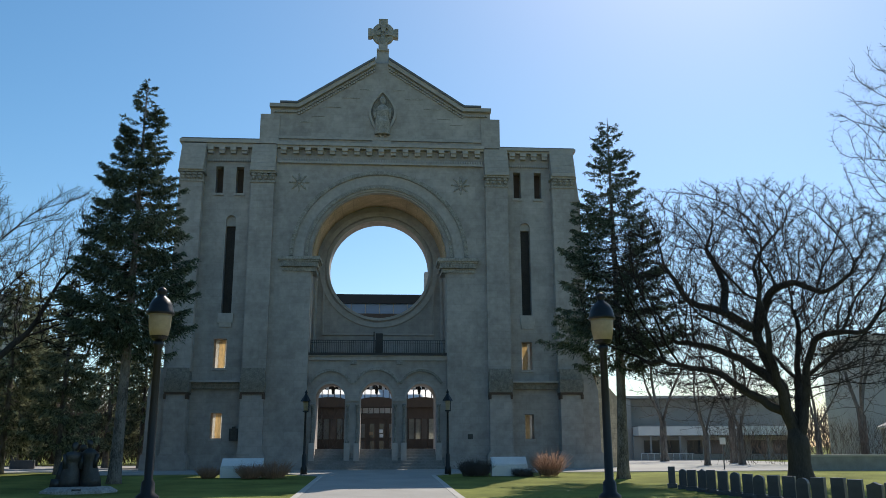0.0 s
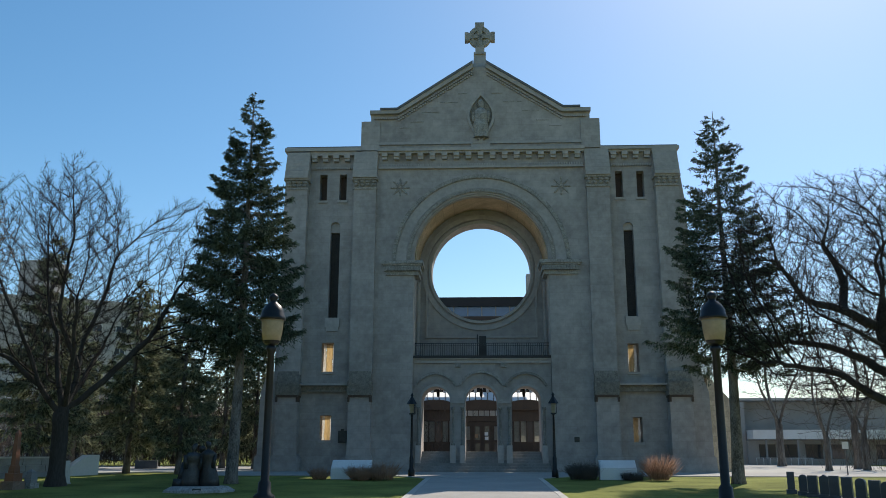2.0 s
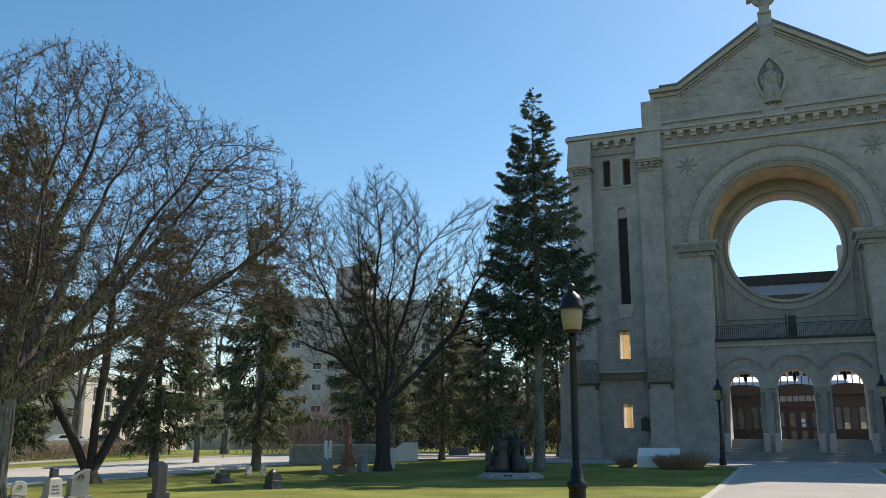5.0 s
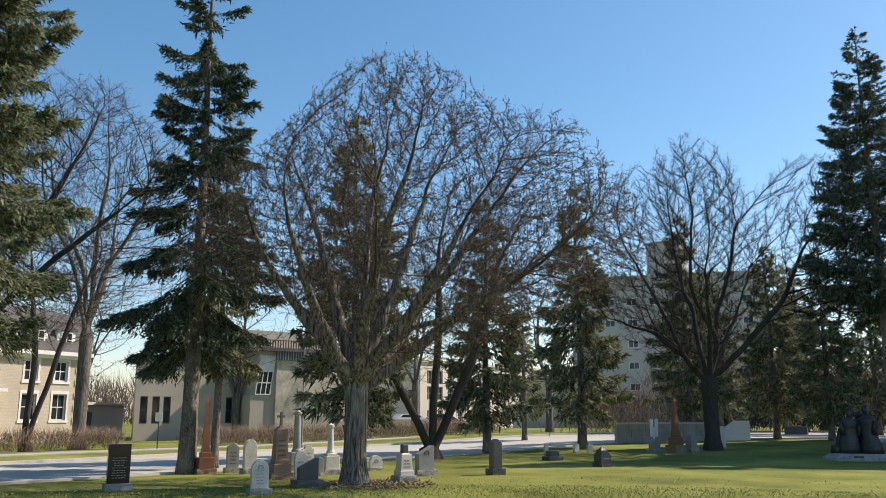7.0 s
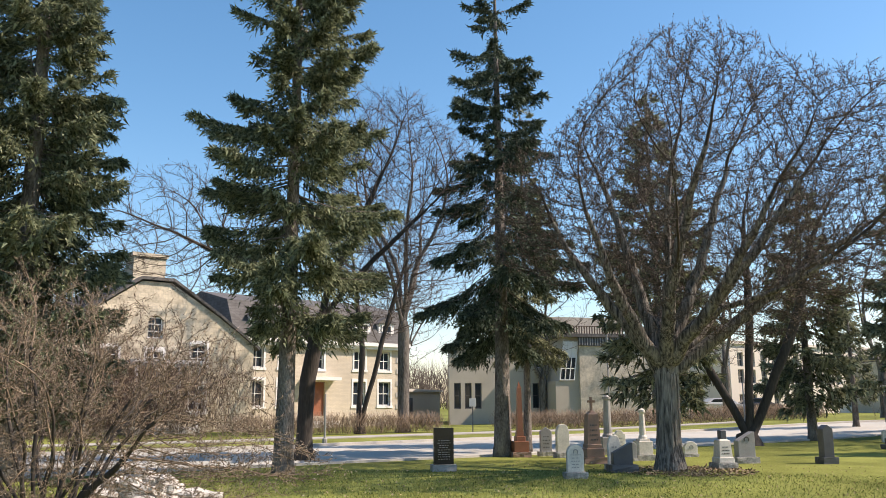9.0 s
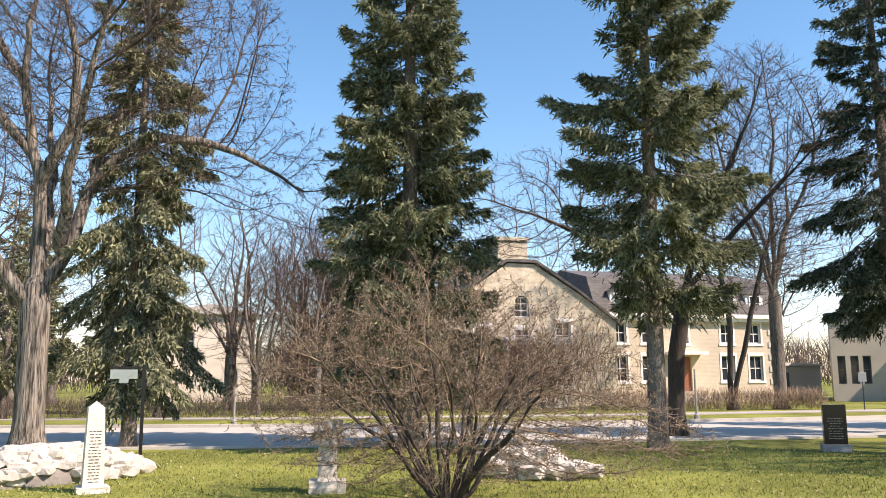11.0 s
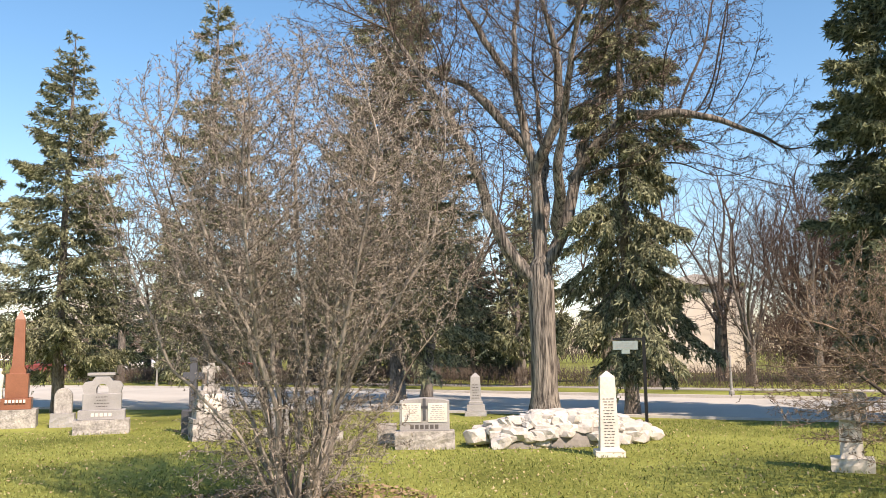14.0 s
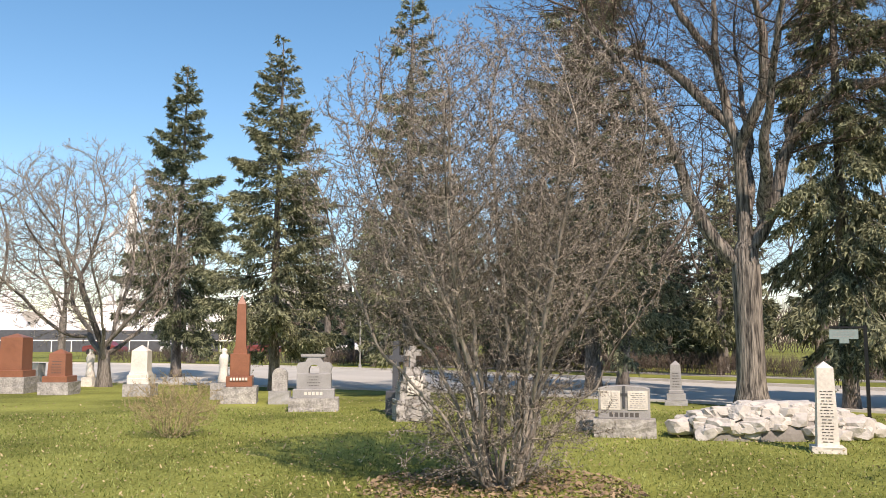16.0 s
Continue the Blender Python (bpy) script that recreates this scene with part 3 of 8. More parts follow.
def thicket(name, label, spots, height, seed, count, mat=TWIG_BROWN, spread=0.5, rad=0.006, category="hedge", kind="stuff"):
    """A clipped or wild mass of bare twigs over a list of spots (x, y, half width)."""
    rng = np.random.default_rng(seed)
    k = rng.integers(0, len(spots), count)
    S = np.array(spots)[k]
    P = np.stack([S[:, 0] + rng.normal(size=count) * S[:, 2], S[:, 1] + rng.normal(size=count) * S[:, 2], np.zeros(count)], 1)
    P[:, 2] = [rise(x, y) for x, y in P[:, :2]]
    P[:, 2] += rng.random(count) * height * 0.65
    Dv = rng.normal(size=(count, 3)) * spread; Dv[:, 2] = np.abs(Dv[:, 2]) + 0.7
    V, T = spikes(rng, P, Dv, height * (0.3 + 0.35 * rng.random(count)), np.full(count, rad))
    V[:, 2] = np.minimum(V[:, 2], height * 1.02 + 0.12 * rng.random(len(V)) + np.repeat([rise(x, y) for x, y in P[:, :2]], 4))
    ob = new(name, tri_mesh(name, V, T))
    ob.data.materials.append(mat)
    return tagged(ob, label, category, "", kind)


# ---- ground, road, paths ----
def ground_sheet():
    xs = [-2500, -600, -200, -90] + [-60 + 3 * i for i in range(41)] + [90, 200, 600, 2500]
    ys = [-2500, -600, -200, -90] + [-60 + 3 * i for i in range(47)] + [110, 200, 600, 2500]
    V = [(x, y, rise(x, y) + (0.02 * noise.noise((x * 0.2, y * 0.2, 0)) if abs(x) < 60 and y < 40 else 0) - 0.01) for y in ys for x in xs]
    n = len(xs)
    F = [(j * n + i, j * n + i + 1, j * n + n + i + 1, j * n + n + i) for j in range(len(ys) - 1) for i in range(n - 1)]
    ob = new("ground", shade(mesh_of("ground", V, F), True))
    ob.data.materials.append(GRASS)
    return tagged(ob, "spring lawn, green with worn pale patches", "lawn", kind="structure")


ground_sheet()


def smooth_line(pts, per=6):
    """A Catmull-Rom line through points."""
    P = [np.array(p, float) for p in pts]
    P = [2 * P[0] - P[1]] + P + [2 * P[-1] - P[-2]]
    out = []
    for i in range(1, len(P) - 2):
        for k in range(per):
            t = k / per
            out.append(0.5 * (2 * P[i] + (P[i + 1] - P[i - 1]) * t + (2 * P[i - 1] - 5 * P[i] + 4 * P[i + 1] - P[i + 2]) * t * t + (3 * P[i] - P[i - 1] - 3 * P[i + 1] + P[i + 2]) * t ** 3))
    out.append(P[-2])
    return np.array(out)


def strip(name, left, right, lift, mat, label, category, thickness=0.05):
    """A slab between two lines of equal count, with an edge down into the ground."""
    n = len(left)
    V = [(x, y, rise(x, y) + lift) for x, y in left] + [(x, y, rise(x, y) + lift) for x, y in right]
    V += [(x, y, z - thickness) for x, y, z in V]
    F = [(i, i + 1, n + i + 1, n + i) for i in range(n - 1)]
    F += [(2 * n + i, 2 * n + i + 1, i + 1, i) for i in range(n - 1)] + [(n + i, n + i + 1, 3 * n + i + 1, 3 * n + i) for i in range(n - 1)]
    F += [(0, n, 3 * n, 2 * n), (n - 1, 3 * n - 1, 4 * n - 1, 2 * n - 1)]
    me = mesh_of(name, V, F)
    bm = bmesh.new(); bm.from_mesh(me); bmesh.ops.recalc_face_normals(bm, faces=bm.faces[:])
    if bm.faces[:][0].normal.z < 0:
        bmesh.ops.reverse_faces(bm, faces=bm.faces[:])
    bm.to_mesh(me); bm.free()
    ob = new(name, me)
    me.materials.append(mat)
    return tagged(ob, label, category, kind="structure")


def kerb(name, line, side, mat=KERB, h=0.11, w=0.28):
    d = np.gradient(line, axis=0); d /= np.linalg.norm(d, axis=1, keepdims=True)
    o = np.stack([-d[:, 1], d[:, 0]], 1) * side * w
    strip(name, line, line + o, h, mat, "pale concrete kerb along the road", "kerb", 0.25)


near_edge = smooth_line([(8, -66), (-4, -47), (-11.5, -34), (-16.6, -23.5), (-19.6, -13), (-20.5, -5), (-22.2, 4.7), (-24.1, 15), (-26.2, 24.2), (-27.4, 33), (-26.2, 40), (-22.5, 45.5), (-16, 48.5)])
far_edge = smooth_line([(-4, -84), (-18, -62), (-26.5, -45), (-28.9, -30), (-29, -19), (-28.8, -8), (-30.2, 4.8), (-33, 15.3), (-34.9, 23), (-36.2, 31), (-37, 40), (-36, 50), (-32, 60)])
strip("road", near_edge, far_edge, 0.015, ROAD, "pale grey asphalt street curving past the churchyard", "road")
kerb("kerb_1", far_edge, 1)
kerb("kerb_2", near_edge, -1, h=0.05, w=0.18)

M_CHURCH = pose(0, 0, 0, 0, 0, 4.4)


def church_pt(x, y):
    v = M_CHURCH @ Vector((x, y, 0))
    return (v.x, v.y)


def paving(name, left, right, label, mat=CONCRETE, lift=0.02):
    L = np.array([church_pt(*p) for p in left]); R = np.array([church_pt(*p) for p in right])
    return strip(name, L, R, lift, mat, label, "path")


ys = [-14 + 2.5 * i for i in range(23)]
paving("path_1", [(-2.45, y) for y in ys], [(2.55, y) for y in ys], "pale concrete walk leading to the church doors")
paving("kerb_3", [(-2.66, y) for y in ys], [(-2.44, y) for y in ys], "pale concrete edging of the walk", KERB, 0.032)
paving("kerb_4", [(2.54, y) for y in ys], [(2.76, y) for y in ys], "pale concrete edging of the walk", KERB, 0.032)
xs = [-15 + 2 * i for i in range(25)]
paving("pavement_1", [(x, 43.6) for x in xs], [(x, 51.0) for x in xs], "concrete forecourt before the stone facade", lift=0.024)
paving("pavement_2", [(-2.45, 40.5), (-3.2, 41.8), (-4.6, 43.61)], [(2.55, 40.5), (3.3, 41.8), (4.7, 43.61)], "concrete forecourt widening from the walk", lift=0.022)
paving("pavement_3", [(-33 + 3 * i, 50.0 + 0.0 * i) for i in range(7)], [(-33 + 3 * i, 66) for i in range(7)], "pale concrete drive beside the ruin", lift=0.018)
paving("road_2", [(13 + 6 * i, 47 + 0.5 * i) for i in range(10)], [(13 + 6 * i, 60 + 1.0 * i) for i in range(10)], "pale drive past the church", ROAD, 0.016)
paving("pavement_4", [(-15 + 2 * i, 51.0) for i in range(25)], [(-15 + 2 * i, 84) for i in range(25)], "paved court behind the ruined front", lift=0.012)
# footway on the far side of the street
w0 = far_edge + np.array([-6.0, 0]); w1 = far_edge + np.array([-7.6, 0])
strip("pavement_5", w0[14:60], w1[14:60], 0.03, CONCRETE, "concrete footway beyond the street", "pavement")


# ---- the ruined church front ----
FRONT = 51.0
church = thing("church_ruin", "roofless grey limestone cathedral front with an empty round window", "church", m=M_CHURCH)
B = 0.30
gable = [(-7.55, B), (-4.15, B)] + [(-4.15, 13.1)] + arc(0, 13.1, 4.15, 180, 0, 40) + [(4.15, B), (7.55, B), (7.55, 22.2), (7.0, 22.2), (7.0, 22.75), (5.35, 22.75), (0.55, 25.9), (-0.5, 25.9), (-5.25, 22.75), (-7.0, 22.75), (-7.0, 22.2), (-7.55, 22.2)]
part("front_wall", plate("front_wall", gable, [], FRONT, FRONT + 3.4), LIMESTONE, church)
# wings with their window openings
slit_l, slit_r = arched(-9.45, -8.85, 9.5, 15.3), arched(8.85, 9.45, 9.45, 15.1)
def twin(x): return [rect(x - 0.23, x + 0.23, 17.0, 18.75)]
wing_l = [(-13.5, B), (-7.55, B), (-7.55, 20.3), (-12.3, 20.3), (-12.45, 19.2), (-12.6, 6.2), (-13.2, 5.2)]
wing_r = [(7.55, B), (13.4, B), (13.3, 5.2), (12.95, 6.2), (12.75, 16.6), (12.35, 20.2), (7.55, 20.2)]
part("wing_wall", plate("wing_l", wing_l, [slit_l] + twin(-10.0) + twin(-8.75) + [rect(-9.75, -9.0, 6.2, 7.95), rect(-9.7, -9.05, 2.15, 3.6)], FRONT + 0.35, FRONT + 1.3), LIMESTONE, church)
part("wing_wall", plate("wing_r", wing_r, [slit_r] + twin(8.72) + twin(10.05) + [rect(8.75, 9.4, 6.15, 7.85), rect(8.85, 9.4, 2.05, 3.5)], FRONT + 0.35, FRONT + 1.3), LIMESTONE, church)
# inner wall with the round window
part("rose_wall", plate("rose_wall", rect(-7.5, 7.5, 6.9, 18.3), [arc(0, 12.95, 3.24, 0, 354, 59)], FRONT + 3.42, FRONT + 4.6), LIMESTONE, church)
part("arch_soffit", ring_band(bmesh.new(), 0, 13.1, 4.08, 4.146, FRONT + 0.62, FRONT + 3.4), WARM_STONE, church, "warm tan stone soffit")
bm = bmesh.new()
for r0, r1, y0 in ((3.24, 3.42, 3.25), (3.55, 3.85, 3.32)):
    ring_band(bm, 0, 12.95, r0, r1, FRONT + y0, FRONT + 3.43, 0, 360, 64)
part("rose_moulding", bm, LIMESTONE_PLAIN, church)
bm = boxed((-3.6, -3.5, FRONT + 3.3, FRONT + 3.43, 8.7, 12.9), (3.5, 3.6, FRONT + 3.3, FRONT + 3.43, 8.7, 12.9), (-3.6, 3.6, FRONT + 3.3, FRONT + 3.43, 8.6, 8.7))
part("panel_moulding", bm, LIMESTONE_PLAIN, church)
# moulded rings of the great arch
for r0, r1, y0, mat in ((4.15, 4.36, 0.10, LIMESTONE_PLAIN), (4.36, 4.55, -0.10, LIMESTONE_CARVED), (4.62, 5.25, -0.03, LIMESTONE_PLAIN), (5.25, 5.5, -0.14, LIMESTONE_CARVED)):
    part("arch_ring", ring_band(bmesh.new(), 0, 13.0, r0, r1, FRONT + y0, FRONT + 0.5), mat, church)
bm = bmesh.new()
for i in range(58):
    a = radians(2 + 176 * i / 57)
    c, s = math.cos(a), math.sin(a)
    box(bm, -0.06, 0.06, -0.05, 0.05, -0.09, 0.09, m=Matrix.Translation((5.37 * c, FRONT - 0.15, 13.0 + 5.37 * s)) @ Matrix.Rotation(-(a - math.pi / 2), 4, "Y"))
    box(bm, -0.05, 0.05, -0.05, 0.05, -0.06, 0.06, m=Matrix.Translation((4.46 * c, FRONT - 0.11, 13.0 + 4.46 * s)) @ Matrix.Rotation(-(a - math.pi / 2), 4, "Y"))
tagged(part("arch_beading", bm, LIMESTONE_CARVED, church), kind="stuff")
for sx in (-1, 1):
    bm = bmesh.new()
    x0, x1 = sorted((sx * 3.85, sx * 5.85))
    for z0, z1, g in ((12.05, 12.3, 0.02), (12.3, 12.62, 0.12), (12.62, 12.72, 0.2), (12.72, 12.92, 0.28)):
        box(bm, x0 - g, x1 + g, FRONT - 0.1 - g, FRONT + 1.6, z0, z1)
    rng = random.Random(5)
    for i in range(22):
        box(bm, x0 + i * 0.09, x0 + i * 0.09 + 0.06, FRONT - 0.30 - 0.03 * rng.random(), FRONT - 0.1, 12.3, 12.55 + 0.06 * rng.random())
    part("impost_capital", bm, LIMESTONE_CARVED, church)
    # jamb shafts in the reveal
    bm = bmesh.new()
    lathe(bm, [(0.17, 7.1), (0.14, 7.3), (0.14, 12.1), (0.17, 12.2)], 12, sx * 4.2, FRONT + 0.35)
    lathe(bm, [(0.17, 7.1), (0.14, 7.3), (0.14, 12.1), (0.17, 12.2)], 12, sx * 4.08, FRONT + 3.1)
    part("jamb_shaft", bm, LIMESTONE_PLAIN, church, smooth=True)
# pilasters with sloping shoulders, capitals, corbel blocks and buttress feet
for x0, x1 in ((-7.95, -6.55), (6.6, 8.0), (-12.25, -10.9), (10.85, 12.25)):
    bm = boxed((x0, x1, FRONT - 0.28, FRONT + 0.6, 6.0, 17.6))
    part("pilaster", bm, LIMESTONE, church)
    for i in range(7):
        z, g = 18.25 + i * 0.27, 0.62 - i * 0.085
        part("shoulder_course", boxed((x0 - 0.06, x1 + 0.06, FRONT - g, FRONT + 0.6, z, z + 0.235)), LIMESTONE_PLAIN, church)
    bm = boxed((x0 - 0.05, x1 + 0.05, FRONT - 0.36, FRONT + 0.5, 17.55, 17.68), (x0 - 0.12, x1 + 0.12, FRONT - 0.5, FRONT + 0.5, 18.12, 18.26))
    for i in range(4):
        cx = x0 + 0.16 + i * (x1 - x0 - 0.32) / 3
        for zz, r in ((17.82, 0.15), (18.02, 0.19)):
            mtx = Matrix.Translation((cx, FRONT - 0.36, zz)) @ Matrix.Diagonal((r, 0.14, 0.13, 1))
            bmesh.ops.create_icosphere(bm, subdivisions=1, radius=1.0, matrix=mtx)
    box(bm, x0, x1, FRONT - 0.3, FRONT + 0.5, 17.68, 18.12)
    part("pilaster_capital", bm, LIMESTONE_CARVED, church)
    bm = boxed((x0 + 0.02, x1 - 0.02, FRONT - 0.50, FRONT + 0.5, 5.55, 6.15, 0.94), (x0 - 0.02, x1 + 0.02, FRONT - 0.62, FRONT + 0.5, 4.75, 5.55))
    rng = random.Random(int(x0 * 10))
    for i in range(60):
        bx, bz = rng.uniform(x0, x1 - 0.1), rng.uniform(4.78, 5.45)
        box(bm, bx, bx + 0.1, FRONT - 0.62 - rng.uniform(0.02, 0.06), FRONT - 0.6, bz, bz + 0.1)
    part("corbel_block", bm, DARK_STONE, church)
    # dark brown slab with a short tab at each end under the block
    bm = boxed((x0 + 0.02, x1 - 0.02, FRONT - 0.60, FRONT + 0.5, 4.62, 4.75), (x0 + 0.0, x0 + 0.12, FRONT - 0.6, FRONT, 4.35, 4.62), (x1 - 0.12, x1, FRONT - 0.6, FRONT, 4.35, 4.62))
    part("corbel_slab", bm, DARK_BROWN, church)
    bm = bmesh.new()
    w = (x1 - x0) / 2; c = (x0 + x1) / 2
    extrude(bm, [(c - w - 0.12, B), (c + w + 0.12, B), (c + w + 0.1, 1.2), (c + w - 0.02, 1.35), (c + w - 0.04, 4.62), (c - w + 0.04, 4.62), (c - w + 0.02, 1.35), (c - w - 0.1, 1.2)], FRONT - 0.5, FRONT + 0.5)
    box(bm, c - w - 0.18, c + w + 0.18, FRONT - 0.72, FRONT + 0.4, B, 1.15, 0.985)
    part("buttress_foot", bm, LIMESTONE, church)
# splayed wall stub, added; its tan colour stands for sunlight on the corner
stub = bmesh.new()
plan = ((13.3, FRONT + 0.35, 6.0), (15.1, FRONT + 2.4, 4.7), (15.1, FRONT + 6.0, 4.5), (13.3, FRONT + 6.0, 6.0))
lo = [stub.verts.new((x, y, B)) for x, y, z in plan]; hi = [stub.verts.new((x, y, z)) for x, y, z in plan]
for i in range(4): stub.faces.new((lo[i], lo[(i + 1) % 4], hi[(i + 1) % 4], hi[i]))
stub.faces.new(hi); stub.faces.new(lo[::-1])
bmesh.ops.recalc_face_normals(stub, faces=stub.faces[:])
part("wall_stub", stub, courses(material("sunlit_tan_rubble", (0.50, 0.40, 0.27), 0.92, 0.35, 1.2, 7, 0.4), 0.5, 0.3, 0.2, 0.7), church, "wall stub coloured tan as a sunlit face")
# outer corner buttresses
for sx in (-1, 1):
    xo = 13.35
    o = [(12.1, B), (xo + 0.12, B), (xo + 0.08, 1.2), (xo - 0.05, 1.3), (xo - 0.1, 4.9), (12.85, 6.2), (12.1, 6.2)]
    part("corner_buttress", extrude(bmesh.new(), [(sx * x, z) for x, z in o], FRONT - 0.15, FRONT + 5), LIMESTONE, church)
for q in ((-12.0, -8.0, FRONT + 0.2, FRONT + 0.5, B, 1.2), (8.1, 12.0, FRONT + 0.2, FRONT + 0.5, B, 1.2), (-6.5, -4.2, FRONT - 0.15, FRONT + 0.3, B, 1.15), (4.2, 6.5, FRONT - 0.15, FRONT + 0.3, B, 1.15)):
    part("plinth", boxed(q), LIMESTONE, church)
part("string_course", boxed((-11.0, -7.9, FRONT - 0.28, FRONT + 0.5, 5.34, 5.46)), LIMESTONE_PLAIN, church)
part("string_course", boxed((7.9, 11.0, FRONT - 0.28, FRONT + 0.5, 5.34, 5.46)), LIMESTONE_PLAIN, church)
for x0, x1 in ((-10.9, -7.95), (8.0, 10.9)):
    part("string_band", boxed((x0, x1, FRONT + 0.05, FRONT + 0.5, 4.98, 5.338)), DARK_STONE, church, "dark stone band")
# cornices, corbels and dentils
part("cornice", boxed((-6.5, 6.55, FRONT - 0.42, FRONT + 0.3, 20.02, 20.22), (-6.45, 6.5, FRONT - 0.3, FRONT + 0.3, 19.9, 20.02), (-6.4, 6.45, FRONT - 0.2, FRONT + 0.2, 18.92, 19.06)), LIMESTONE_PLAIN, church)
corb = boxed((-0.18, 0.18, -0.36, 0.1, 0.02, 0.22), (-0.16, 0.16, -0.26, 0.1, -0.16, 0.02))
corb_me = bpy.data.meshes.new("corbel"); corb.to_mesh(corb_me); corb.free(); corb_me.materials.append(LIMESTONE_PLAIN)
for x in [-6.05 + 0.76 * i for i in range(17)]:
    part("corbel", corb_me, LIMESTONE_PLAIN, church).location = (x, FRONT, 19.68)
for x in (-10.6, -9.9, -9.2, -8.5, 8.4, 9.1, 9.8, 10.5):
    part("corbel", corb_me, LIMESTONE_PLAIN, church).location = (x, FRONT + 0.35, 19.72)
bm = bmesh.new()
for i in range(82):
    box(bm, -6.3 + i * 0.156, -6.3 + i * 0.156 + 0.085, FRONT - 0.17, FRONT + 0.1, 19.06, 19.22)
for k in range(19):
    for x in (-10.8, 8.1):
        box(bm, x + k * 0.15, x + k * 0.15 + 0.08, FRONT + 0.2, FRONT + 0.5, 19.06, 19.2)
tagged(part("dentil_row", bm, LIMESTONE_PLAIN, church), kind="stuff")
part("wing_flashing", boxed((-12.4, -7.57, FRONT - 0.06, FRONT + 1.42, 20.42, 20.5)), LEAD, church)
part("wing_flashing", boxed((7.57, 12.4, FRONT - 0.06, FRONT + 1.42, 20.26, 20.33)), LEAD, church)
part("wing_coping", boxed((-12.5, -7.56, FRONT - 0.1, FRONT + 1.4, 20.2, 20.42), (-10.9, -7.9, FRONT + 0.05, FRONT + 0.5, 19.95, 20.2)), LIMESTONE_PLAIN, church)
part("wing_coping", boxed((7.56, 12.5, FRONT - 0.1, FRONT + 1.4, 20.08, 20.26), (7.9, 10.9, FRONT + 0.05, FRONT + 0.5, 19.95, 20.08)), LIMESTONE_PLAIN, church)
part("attic_ledge", boxed((-6.4, 6.4, FRONT - 0.12, FRONT + 0.2, 20.55, 20.72)), LIMESTONE_PLAIN, church)
for sx in (-1, 1):
    part("attic_pier", boxed((*sorted((sx * 6.4, sx * 7.6)), FRONT - 0.1, FRONT + 0.2, 20.2, 22.15)), LIMESTONE, church)
# raking coping of the gable with its stepped course
b = boxed((-0.05, 0.05, 0, 0.26, -0.06, 0.06)); dentil = bpy.data.meshes.new("gable_dentil"); b.to_mesh(dentil); b.free()
for sx in (-1, 1):
    pts = [(sx * x, z) for x, z in ((0.45, 26.02), (5.3, 22.85), (7.05, 22.85))]
    o = pts + [(sx * 7.05, 22.62), (sx * 5.2, 22.62), (sx * 0.4, 25.74)]
    part("gable_coping", extrude(bmesh.new(), o, FRONT - 0.28, FRONT + 3.5), LIMESTONE_PLAIN, church)
    f = [(sx * 0.42, 26.2), (sx * 5.32, 22.99), (sx * 6.4, 22.99), (sx * 6.4, 22.86), (sx * 5.3, 22.86), (sx * 0.42, 26.03)]
    part("gable_flashing", extrude(bmesh.new(), f, FRONT - 0.36, FRONT + 3.55), LEAD, church, "dark lead flashing")
    for i in range(34):
        f = i / 33
        x, z = sx * (0.5 + 4.7 * f), 25.5 - 3.08 * f
        for dz in (0.0, -0.17):
            part("gable_dentil", dentil, LIMESTONE_PLAIN, church).matrix_basis = pose(x, FRONT - 0.16 - dz * 0.3, z + dz)
    for i in range(10):
        part("gable_dentil", dentil, LIMESTONE_PLAIN, church).matrix_basis = pose(sx * (5.4 + 0.15 * i), FRONT - 0.16, 22.36)
# stepped joints of the gable field, left open by weather
for x0, x1, z in ((-1.4, -0.75, 24.0), (0.75, 1.5, 24.0), (-2.6, -1.4, 23.4), (1.5, 2.7, 23.4), (-3.7, -2.6, 22.75), (2.7, 3.8, 22.75), (-5.2, -4.4, 21.7), (4.4, 5.2, 21.7), (-4.4, -3.6, 22.1), (3.6, 4.4, 22.1)):
    part("weathered_ledge", boxed((x0, x1, FRONT - 0.03, FRONT + 0.05, z, z + 0.05)), LIMESTONE_CARVED, church)
# cross on its pedestal
cross = part("cross_pedestal", boxed((-0.48, 0.56, FRONT + 0.3, FRONT + 1.3, 25.85, 27.0, 0.66), (-0.36, 0.44, FRONT + 0.35, FRONT + 1.25, 27.0, 27.12), (-0.24, 0.32, FRONT + 0.45, FRONT + 1.15, 27.12, 27.5)), LIMESTONE_PLAIN, church)
bm = bmesh.new()
CX, CZ = 0.05, 28.38
ring_band(bm, CX, CZ, 0.44, 0.74, FRONT + 0.62, FRONT + 0.98, 0, 360, 40)
ring_band(bm, CX, CZ, 0.0001, 0.5, FRONT + 0.72, FRONT + 0.9, 0, 360, 24)
for k in range(4):
    r = Matrix.Translation((CX, FRONT + 0.8, CZ)) @ Matrix.Rotation(k * math.pi / 2, 4, "Y")
    v = [(-0.13, 0), (0.13, 0), (0.17, 0.55), (0.3, 0.8), (0.3, 1.0), (-0.3, 1.0), (-0.3, 0.8), (-0.17, 0.55)]
    t = bmesh.new(); extrude(t, v, -0.24, 0.24); t.transform(r)
    me = bpy.data.meshes.new("t"); t.to_mesh(me); t.free(); bm.from_mesh(me); bpy.data.meshes.remove(me)
part("stone_cross", bm, LIMESTONE_CARVED, church)
